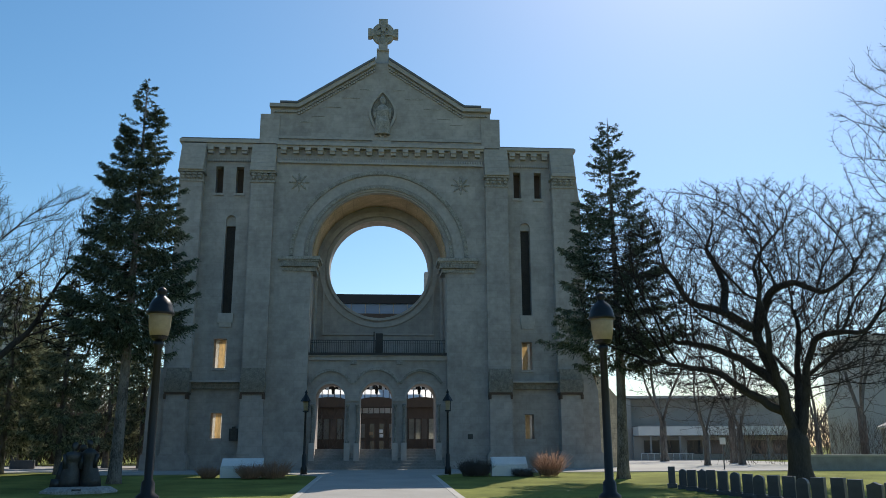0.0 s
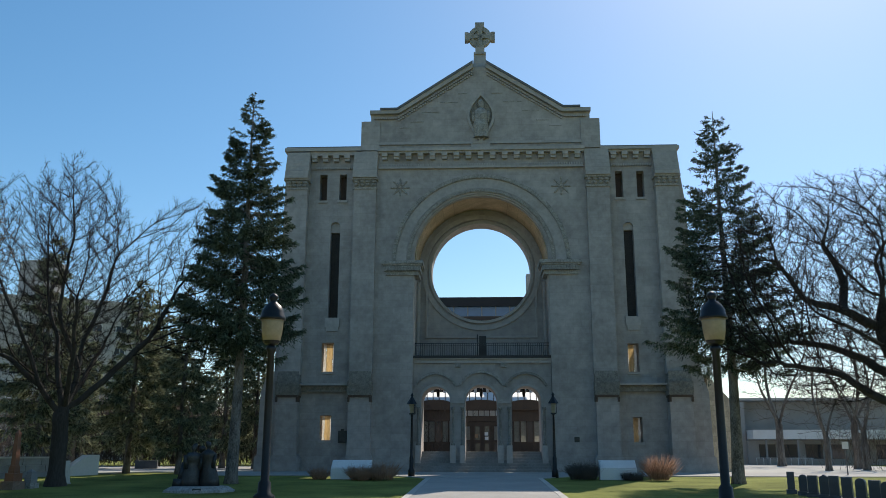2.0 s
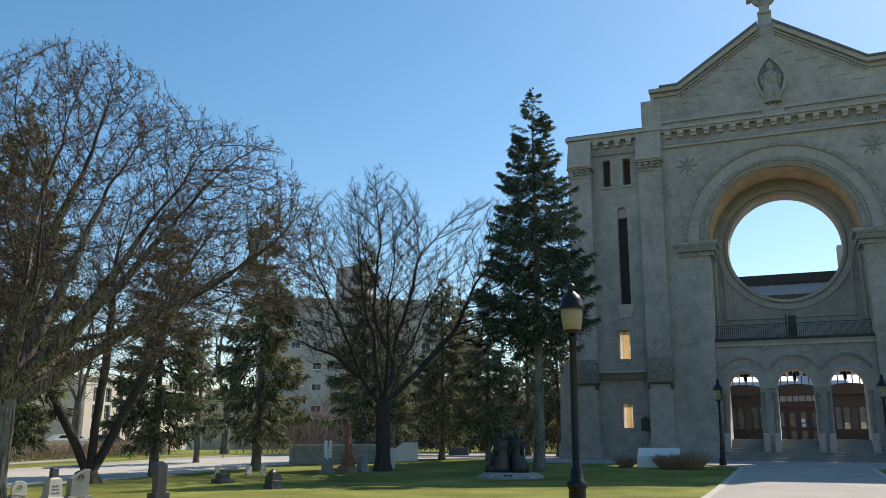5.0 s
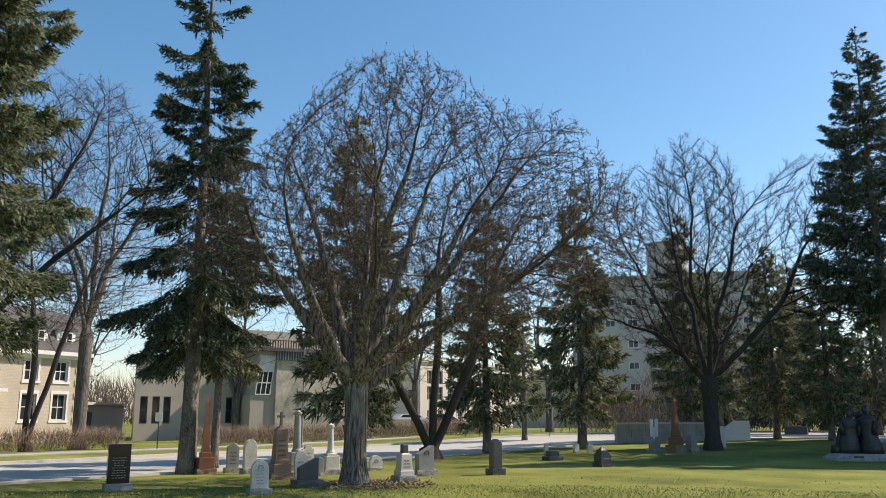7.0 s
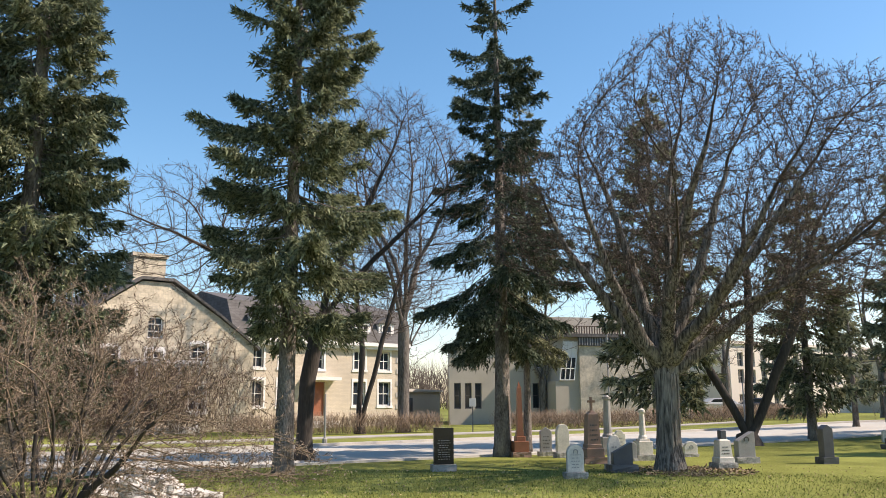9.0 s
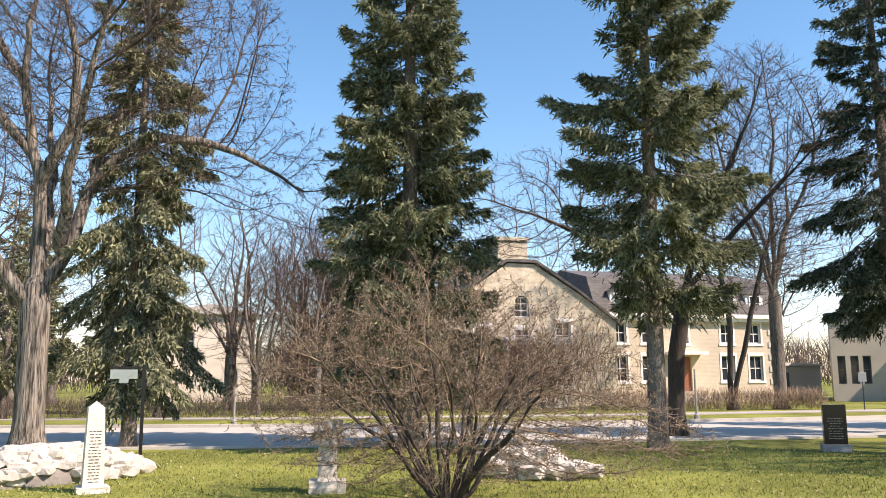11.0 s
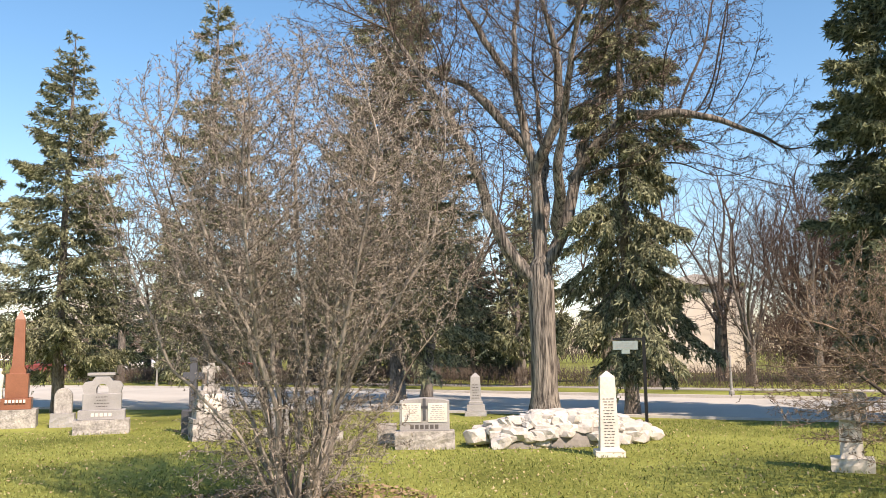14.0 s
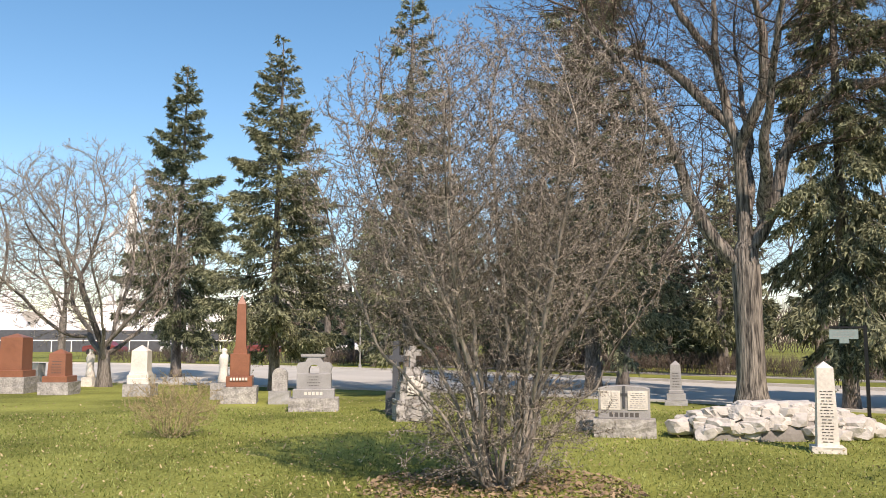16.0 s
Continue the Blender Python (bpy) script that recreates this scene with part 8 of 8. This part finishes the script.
part("wing_wall", boxed((-3.2, -2.85, -2.0, 11, -0.1, 5.1)), YELLOW_BRICK, house)
rf = bmesh.new()
o = [wing(*p) for p in [(-2.2, 5.4), (-0.6, 7.05), (1.9, 8.95), (3.7, 8.95), (6.5, 7.05), (9.0, 5.1)]]
a = [rf.verts.new((x, -2.6, z)) for x, z in o]; b = [rf.verts.new((x, 9, z)) for x, z in o]
a2 = [rf.verts.new((x, -2.6, z - 0.16)) for x, z in o]; b2 = [rf.verts.new((x, 9, z - 0.16)) for x, z in o]
for i in range(5):
    rf.faces.new((a[i], a[i + 1], b[i + 1], b[i])); rf.faces.new((a2[i + 1], a2[i], b2[i], b2[i + 1])); rf.faces.new((a2[i], a2[i + 1], a[i + 1], a[i]))
bmesh.ops.recalc_face_normals(rf, faces=rf.faces[:])
part("roof", rf, SHINGLE, house, "grey shingled gambrel roof")
porch = part("porch", boxed((-0.1, 3.5, -4.2, -2.42, 3.45, 3.62), (-0.2, 3.6, -4.3, -2.42, 3.62, 3.8)), WHITE_PAINT, house, "white timber entrance porch")
for x in (0.0, 1.15, 2.3, 3.35): part("porch_post", boxed((x - 0.07, x + 0.07, -4.12, -3.98, 0.3, 3.45)), WHITE_PAINT, porch)
part("porch_deck", boxed((-0.1, 3.5, -4.2, -2.51, -0.1, 0.3)), KERB, porch)
part("chimney", boxed((0.3, 2.1, -1.9, -0.7, 7.8, 9.5), (0.2, 2.2, -2.0, -0.6, 9.5, 9.7)), RUBBLE, house)
part("foundation", boxed((-3.3, 7.5, -2.5, -1.9, -0.2, 0.8), (7.4, 20.7, 0.5, 0.9, -0.2, 0.7)), RUBBLE, house)

# low outbuilding, bay-window hall
low = thing("outbuilding", "low pale outbuilding between the houses", "building", m=pose(-64, 23.0, 0, 0, 0, 122))
part("wall", boxed((-3, 4, 0, 6, -0.1, 2.4)), STUCCO, low)
part("roof", extrude(bmesh.new(), [(-3.2, 2.4), (4.2, 2.4), (4.2, 2.52), (-3.2, 2.7)], -0.2, 6.2), KERB, low)
part("door", boxed((-0.6, 0.3, -0.05, 0.0, 0.0, 1.9)), GRANITE_DARK, low)
hall = thing("hall_building", "pale stucco hall with a glazed bay and flat railed roof", "building", m=pose(-56, 26, 0, 0, 0, 83))
low_wins, high_wins = (-2.45, -1.65, -0.9, 3.5), (-2.2, -1.3, 3.7)
hw = [rect(x, x + 0.5, 1.1, 2.9) for x in low_wins] + [rect(x, x + 0.45, 4.0, 5.0) for x in high_wins]
part("wall", plate("hall_wall", rect(-2.8, 5.1, -0.1, 5.5), hw, 0, 0.3), STUCCO, hall)
for x in low_wins: window_unit(hall, pose(x + 0.25, 0.15, 1.1), 0.5, 1.8, 0, 1, GRANITE_DARK)
for x in high_wins: window_unit(hall, pose(x + 0.225, 0.15, 4.0), 0.45, 1.0, 0, 1, WHITE_PAINT)
side = bmesh.new(); box(side, -2.8, -2.5, 0.3, 9, -0.1, 5.5)
for v in side.verts: v.co.x += (v.co.y - 0.3) * 0.34
part("wall", side, STUCCO, hall)
pieces("wall", ((6.2, 15.0, -2.4, -2.1, -0.1, 6.1), (14.7, 15.0, -2.1, 9, -0.1, 6.1)), STUCCO_CREAM, hall)
part("dark_fascia", boxed((6.1, 15.1, -2.55, -2.41, 5.5, 6.1)), GRANITE_DARK, hall, "dark ribbed metal fascia")
for k in range(44): part("fascia_rib", boxed((6.15 + k * 0.2, 6.21 + k * 0.2, -2.6, -2.55, 5.52, 6.08)), GRANITE, hall)
bay = part("bay", extrude(bmesh.new(), [(4.4, -0.1), (6.2, -0.1), (6.2, 6.1), (5.0, 6.1), (4.6, 3.0), (4.4, 3.0)], -2.2, 0.3), STUCCO, hall)
bay_parts = [part("bay_glazing", boxed((4.7, 5.75, -2.26, -2.22, 3.1, 4.7)), GLASS, bay), part("bay_blind", boxed((4.75, 5.75, -2.26, -2.22, 4.7, 5.8)), WHITE_PAINT, bay)]
bay_parts += [part("bay_mullion", boxed((4.68 + k * 0.36, 4.74 + k * 0.36, -2.31, -2.2, 3.05, 5.85)), WHITE_PAINT, bay) for k in range(4)]
bay_parts += [part("bay_transom", boxed((4.68, 5.81, -2.30, -2.2, z, z + 0.07)), WHITE_PAINT, bay) for z in (3.05, 3.85, 4.65)]
for ob in bay_parts:
    for v in ob.data.vertices: v.co.x += (v.co.z - 3.05) * 0.13
pieces("roof", ((-2.9, 4.4, -0.2, 0.9, 5.5, 5.7), (0.3, 4.4, 0.91, 9.2, 5.5, 5.7), (4.41, 15.2, -2.7, 9.2, 6.1, 6.35)), SHINGLE, hall)
part("parapet_rail", boxed((4.5, 15.2, -2.7, -2.6, 6.85, 6.9), *[(4.5 + i * 0.2, 4.56 + i * 0.2, -2.68, -2.62, 6.35, 6.85) for i in range(53)]), DARK_BROWN, hall)
part("upper_storey", boxed((5.5, 12.5, 3, 9, 6.35, 8.1)), YELLOW_BRICK, hall)
# low grey wings and white building
wh = thing("white_building", "three-storey white stucco building behind the trees", "building", m=pose(-62.4, 61.8, 0, 0, 0, 100))
cols = [-9 + 1.6 * i for i in range(16)]
wholes = [rect(x, x + 0.8, z, z + 1.25) for x in cols for z in (0.9, 3.1, 4.6) if -10 < x < 15]
part("wall", plate("white_wall", rect(-10, 16, -0.1, 6.6), wholes, 0, 0.35), STUCCO_WHITE, wh)
for x in cols:
    for z in (0.9, 3.1, 4.6): window_unit(wh, pose(x + 0.4, 0.2, z), 0.8, 1.25, 1, 1, GRANITE)
pieces("wall", ((-10, -9.65, 0.35, 9, -0.1, 6.6), (15.65, 16, 0.35, 9, -0.1, 6.6)), STUCCO_WHITE, wh)
part("roof", boxed((-10.2, 16.2, -0.2, 9.2, 6.6, 6.85)), STUCCO_WHITE, wh)
brown = thing("brown_building", "tan brick building behind the trees", "building", m=pose(-62, 72, 0, 0, 0, 45))
part("wall", boxed((-4, 6, 0, 6, -0.1, 5.5)), YELLOW_BRICK, brown)
part("roof", boxed((-4.2, 6.2, -0.2, 6.2, 5.5, 5.75)), SHINGLE, brown)
# apartment block with a round water tank
apt = thing("apartment_block", "seven-storey concrete apartment block with a round roof tower", "apartment building", m=pose(-62.5, 95.5, 0, 0, 0, 32))
acols = [-10.5 + 2.9 * i for i in range(8)]
aholes = [rect(x, x + 1.3, z, z + 0.95) for x in acols for z in (2.0, 4.8, 7.6, 10.4, 13.2, 16.0)]
part("wall", plate("apt_wall", rect(-12, 13, -0.1, 19.6), aholes, 0, 0.4), CONC_BLOCK, apt)
for x in acols:
    for z in (2.0, 4.8, 7.6, 10.4, 13.2, 16.0): window_unit(apt, pose(x + 0.65, 0.1, z), 1.3, 0.95, 1, 0, WHITE_PAINT, False)
pieces("wall", ((-12, -11.6, 0.4, 16, -0.1, 19.6), (12.6, 13, 0.4, 16, -0.1, 19.6)), CONC_BLOCK, apt)
part("roof", boxed((-12.1, 13.1, -0.1, 16.1, 19.6, 20.0)), CONC_BLOCK, apt)
bm = bmesh.new(); lathe(bm, [(2.75, 20.0), (2.75, 25.6), (2.6, 25.6)], 28, 0.6, 8)
part("roof_tower", bm, CONC_BLOCK, apt)
# pale house beyond the park hedge
pale = thing("pale_house", "cream stucco house behind the park trees", "house", m=pose(-63, -19.6, 0, 0, 0, 108))
part("wall", plate("pale_wall", rect(-3.4, 3.2, -0.1, 6.6), [rect(-2.2, -1.2, 3.8, 5.2), rect(1.0, 2.0, 3.8, 5.2), rect(1.0, 2.0, 1, 2.4)], 0, 0.3), STUCCO_WHITE, pale)
for x, z in ((-1.7, 3.8), (1.5, 3.8), (1.5, 1.0)): window_unit(pale, pose(x, 0.15, z), 1.0, 1.4)
pieces("wall", ((-3.4, -3.1, 0.3, 7, -0.1, 6.6), (2.9, 3.2, 0.3, 7, -0.1, 6.6)), STUCCO_WHITE, pale)
part("roof", extrude(bmesh.new(), [(-3.8, 6.5), (3.6, 6.5), (-0.1, 7.3)], -0.4, 7.3), KERB, pale)
# buildings to the other side of the ruin
gry = thing("grey_building", "low pale flat-roofed building beyond the drive", "building", m=pose(18.6, 85, 0))
pieces("wall", ((-6.5, 0, 0.5, 10, -0.1, 6.2), (0, 16, 0, 10, -0.1, 2.6), (0, 16, 2.5, 10, 2.6, 6.3)), CONCRETE, gry)
part("roof", boxed((-6.6, 16.2, 0.4, 10.2, 6.32, 6.55)), KERB, gry)
part("entrance_canopy", boxed((0.1, 16, -2.0, 2.4, 2.65, 3.5)), WHITE_PAINT, gry, "white entrance canopy")
for i in range(6): part("canopy_post", boxed((1.2 + 2.8 * i, 1.35 + 2.8 * i, -1.8, -1.65, 0, 2.66)), GRANITE, gry)
for i in range(7): part("window", boxed((1 + 2.1 * i, 2.5 + 2.1 * i, -0.05, 0.02, 0.9, 2.2)), GLASS, gry)
part("rail", boxed((0, 5, -3.0, -2.95, 0.95, 1.0), *[(0.6 * k, 0.6 * k + 0.05, -3.0, -2.95, 0, 0.95) for k in range(9)]), WHITE_PAINT, gry)
twr = thing("concrete_tower", "tall plain concrete building at the edge of the yard", "building", m=pose(41.5, 85, 0, 0, 0, -8))
part("wall", boxed((0, 16, 0, 12, -0.1, 12.2)), CONC_BLOCK, twr)
part("roof", boxed((-0.2, 16.2, -0.2, 12.2, 12.2, 12.5)), CONC_BLOCK, twr)
pav = thing("pavilion", "small hip-roofed pavilion beside the parking", "pavilion", m=stand(37, 68, -20))
bm = bmesh.new(); lathe(bm, [(3.4, 2.6), (3.4, 2.75), (0.1, 4.0)], 4); part("roof", bm, KERB, pav)
for sx in (-1, 1):
    for sy in (-1, 1): part("post", boxed((sx * 2 - 0.12, sx * 2 + 0.12, sy * 2 - 0.12, sy * 2 + 0.12, 0, 2.65)), GRANITE, pav)
gw = thing("garden_wall", "low grey concrete wall behind the markers", "wall", kind="structure", m=pose(26, 44.5, 0, 0, 0, -6))
part("wall", boxed((-8, 24, 0, 0.3, -0.1, 1.05)), GRANITE, gw)
part("coping", boxed((-8.1, 24.1, -0.06, 0.36, 1.05, 1.15)), KERB, gw)


# ---- parked cars ----
def car(x, y, turn, colour, label):
    ob = thing("car", label, "car", "parked cars", m=stand(x, y, turn))
    paint = material("car_paint", colour, 0.25, 0.05, 1, 10, 0.0)
    side = [(-2.15, 0.35), (-2.2, 0.7), (-2.05, 0.95), (-1.3, 1.02), (-0.75, 1.42), (0.75, 1.45), (1.35, 1.0), (2.05, 0.88), (2.2, 0.6), (2.15, 0.35)]
    bm = bmesh.new(); extrude(bm, side, -0.85, 0.85)
    for v in bm.verts:
        if v.co.z > 1.1: v.co.y *= 0.82
    bmesh.ops.bevel(bm, geom=bm.edges[:], offset=0.05, segments=2, affect="EDGES")
    part("body", bm, paint, ob, smooth=False)
    for sy in (-1, 1):
        bm = bmesh.new(); extrude(bm, [(-1.05, 1.04), (-0.68, 1.35), (0.68, 1.37), (1.12, 1.04)], -0.01, 0.01)
        g = part("side_window", bm, GLASS, ob); g.matrix_basis = pose(0, sy * 0.80, 0, sy * 22 if False else 0)
    for sx in (-1.35, 1.35):
        for sy in (-1, 1):
            bm = bmesh.new(); lathe(bm, [(0.2, -0.1), (0.32, -0.1), (0.33, 0.1), (0.2, 0.1)], 16)
            w = part("wheel", bm, IRON, ob); w.matrix_basis = pose(sx, sy * 0.8, 0.32, 90)
    return ob


car(-58.5, 52.5, 60, (0.05, 0.06, 0.08), "dark blue parked car beyond the hedge")
car(-56.5, 47.0, 70, (0.55, 0.57, 0.6), "silver parked car beyond the hedge")
car(34, 62, 5, (0.6, 0.6, 0.62), "silver parked car behind the wall")
car(40, 63, 5, (0.75, 0.75, 0.75), "white parked car behind the wall")
car(45, 64, 5, (0.08, 0.09, 0.1), "dark parked car behind the wall")
for i in range(5):
    car(-36 - 5.5 * i, -92 + 7 * i, 130, (0.7, 0.7, 0.7) if i % 2 else (0.2, 0.05, 0.05), "small parked car across the river road")

# ---- riverside far off: bridge mast, white pavilion roofs, skyline ----
mast = thing("bridge_mast", "slender white cable-bridge mast in the distance", "bridge", m=pose(-130, -312, 0))
bm = bmesh.new(); lathe(bm, [(4.4, -2), (3.6, 20), (2.0, 42), (0.9, 58), (0.3, 60)], 12)
part("mast", bm, WHITE_PAINT, mast)
bm = bmesh.new()
for k in range(10):
    for sx in (-1, 1):
        q = Vector((sx * (16 + 9 * k), 4, 6)) - Vector((0, 0, 56 - 2.2 * k))
        mm = Matrix.Translation((0, 0, 56 - 2.2 * k)) @ q.to_track_quat("Z", "Y").to_matrix().to_4x4()
        box(bm, -0.12, 0.12, -0.12, 0.12, 0, q.length, m=mm)
tagged(part("stay_fan", bm, WHITE_PAINT, mast), kind="stuff")
part("deck", boxed((-110, 110, 0, 8, 4.2, 5.4)), KERB, mast)
rest = thing("riverside_pavilion", "white tent-roofed riverside building", "building", m=pose(-46, -116, 0, 0, 0, 158) @ Matrix.Diagonal((1.2, 1, 1.45, 1)))
part("wall", boxed((-14, 12, 0, 8, -0.1, 2.0)), GRANITE_DARK, rest)
for i in range(5):
    bm = bmesh.new(); lathe(bm, [(3.8, 2.0), (3.4, 2.3), (1.2, 4.2), (0.3, 5.6)], 4, -11 + 5.4 * i, 3)
    part("tent_roof", bm, WHITE_PAINT, rest)
part("rail", boxed((-16, 14, -2.1, -2.0, 1.0, 1.1), *[(-16 + 2 * i, -15.9 + 2 * i, -2.1, -2.0, 0, 1.0) for i in range(16)]), WHITE_PAINT, rest)
for i, (x, y, w, h) in enumerate(((-205, -300, 30, 26), (-260, -330, 34, 22), (-150, -330, 22, 14), (-300, -280, 40, 24), (-90, -340, 40, 12), (-40, -360, 50, 11), (-340, -240, 50, 20))):
    ob = thing("far_building", "pale building on the far bank", "building", "skyline", m=pose(x, y, 0, 0, 0, 145))
    part("wall", boxed((-w / 2, w / 2, 0, 14, -1, h)), STUCCO_WHITE if i % 2 else CONC_BLOCK, ob)
    for k in range(int(h / 4.4)):
        for j in range(int(w / 5)):
            part("window", boxed((-w / 2 + 1.2 + 5 * j, -w / 2 + 4.2 + 5 * j, -0.1, 0.1, 2.0 + 4.4 * k, 3.9 + 4.4 * k)), GLASS, ob)
lm = thing("stone_wall", "low grey stone wall beside the street corner", "wall", kind="structure", m=stand(-9.4, -33.5, -55))
part("wall", boxed((-1.8, 1.8, -0.2, 0.2, -0.1, 0.75)), GRANITE, lm)


# ---- grass blades and litter close to the camera's side of the lawn ----
def lawn_blades():
    rng = np.random.default_rng(7)
    n = 130000
    az = np.radians(rng.uniform(15, 168, n)); d = 6.5 + 14 * rng.random(n) ** 0.8
    P = np.stack([-np.sin(az) * d, np.cos(az) * d, np.zeros(n)], 1)
    keep = P[:, 0] > -19.5 - 0.22 * np.clip(P[:, 1], 0, 99)
    P = P[keep]; n = len(P)
    h = 0.018 + 0.03 * rng.random(n)
    a = rng.random(n) * 2 * np.pi; w = 0.004 + 0.005 * rng.random(n)
    U = np.stack([np.cos(a), np.sin(a), np.zeros(n)], 1)
    lean = rng.normal(size=(n, 3)) * 0.02; lean[:, 2] = 0
    V = np.stack([P - U * w[:, None], P + U * w[:, None], P + lean + np.array([0, 0, 1]) * h[:, None]], 1).reshape(-1, 3)
    T = np.arange(3 * n).reshape(-1, 3)
    ob = new("grass", tri_mesh("grass", V, T)); ob.data.materials.append(BLADES)
    return tagged(ob, "short spring grass blades over the lawn", "grass", kind="stuff")


lawn_blades()


def litter(name, label, x, y, r, n, seed):
    rng = np.random.default_rng(seed)
    a = rng.random(n) * 2 * np.pi; q = r * np.sqrt(rng.random(n))
    P = np.stack([x + np.cos(a) * q, y + np.sin(a) * q, 0.01 + 0.05 * rng.random(n) * (1 - q / r)], 1)
    D1 = rng.normal(size=(n, 3)); D1[:, 2] *= 0.3; D1 /= np.linalg.norm(D1, axis=1, keepdims=True)
    D2 = np.cross(D1, rng.normal(size=(n, 3))); D2[:, 2] *= 0.4
    D2 /= np.linalg.norm(D2, axis=1, keepdims=True)
    s = (0.02 + 0.03 * rng.random(n))[:, None]
    V = np.stack([P, P + D1 * s + D2 * s * 0.5, P + D1 * s * 2, P + D1 * s - D2 * s * 0.5], 1).reshape(-1, 3)
    ob = new(name, tri_mesh(name, V, np.zeros((0, 3), int), np.arange(4 * n).reshape(-1, 4))); ob.data.materials.append(LEAF_LITTER)
    return tagged(ob, label, "leaf litter", kind="stuff")


litter("leaf_litter", "dry brown leaves under the grey shrub", -6.95, -6.55, 1.5, 2500, 1)
litter("leaf_litter", "brown bark litter at the foot of the elm", -16.4, 12.5, 1.5, 2500, 2)


def flecks():
    """Pale dry leaf bits strewn thinly over the lawn."""
    rng = np.random.default_rng(17)
    n = 17000
    az = np.radians(rng.uniform(10, 168, n)); d = 6 + 17 * rng.random(n)
    P = np.stack([-np.sin(az) * d, np.cos(az) * d, 0.03 + 0.02 * rng.random(n)], 1)
    P = P[P[:, 0] > -19.5 - 0.22 * np.clip(P[:, 1], 0, 99)]; n = len(P)
    a = rng.random(n) * 2 * np.pi; s = (0.009 + 0.017 * rng.random(n))[:, None]
    U = np.stack([np.cos(a), np.sin(a), 0.5 * rng.normal(size=n)], 1); W = np.stack([-np.sin(a), np.cos(a), 0.5 * rng.normal(size=n)], 1)
    V = np.stack([P - U * s, P + W * s * 0.6, P + U * s, P - W * s * 0.6], 1).reshape(-1, 3)
    ob = new("dry_leaves", tri_mesh("dry_leaves", V, np.zeros((0, 3), int), np.arange(4 * n).reshape(-1, 4)))
    ob.data.materials.append(TWIG_STRAW)
    return tagged(ob, "pale dry leaf bits strewn over the lawn", "leaf litter", kind="stuff")


flecks()
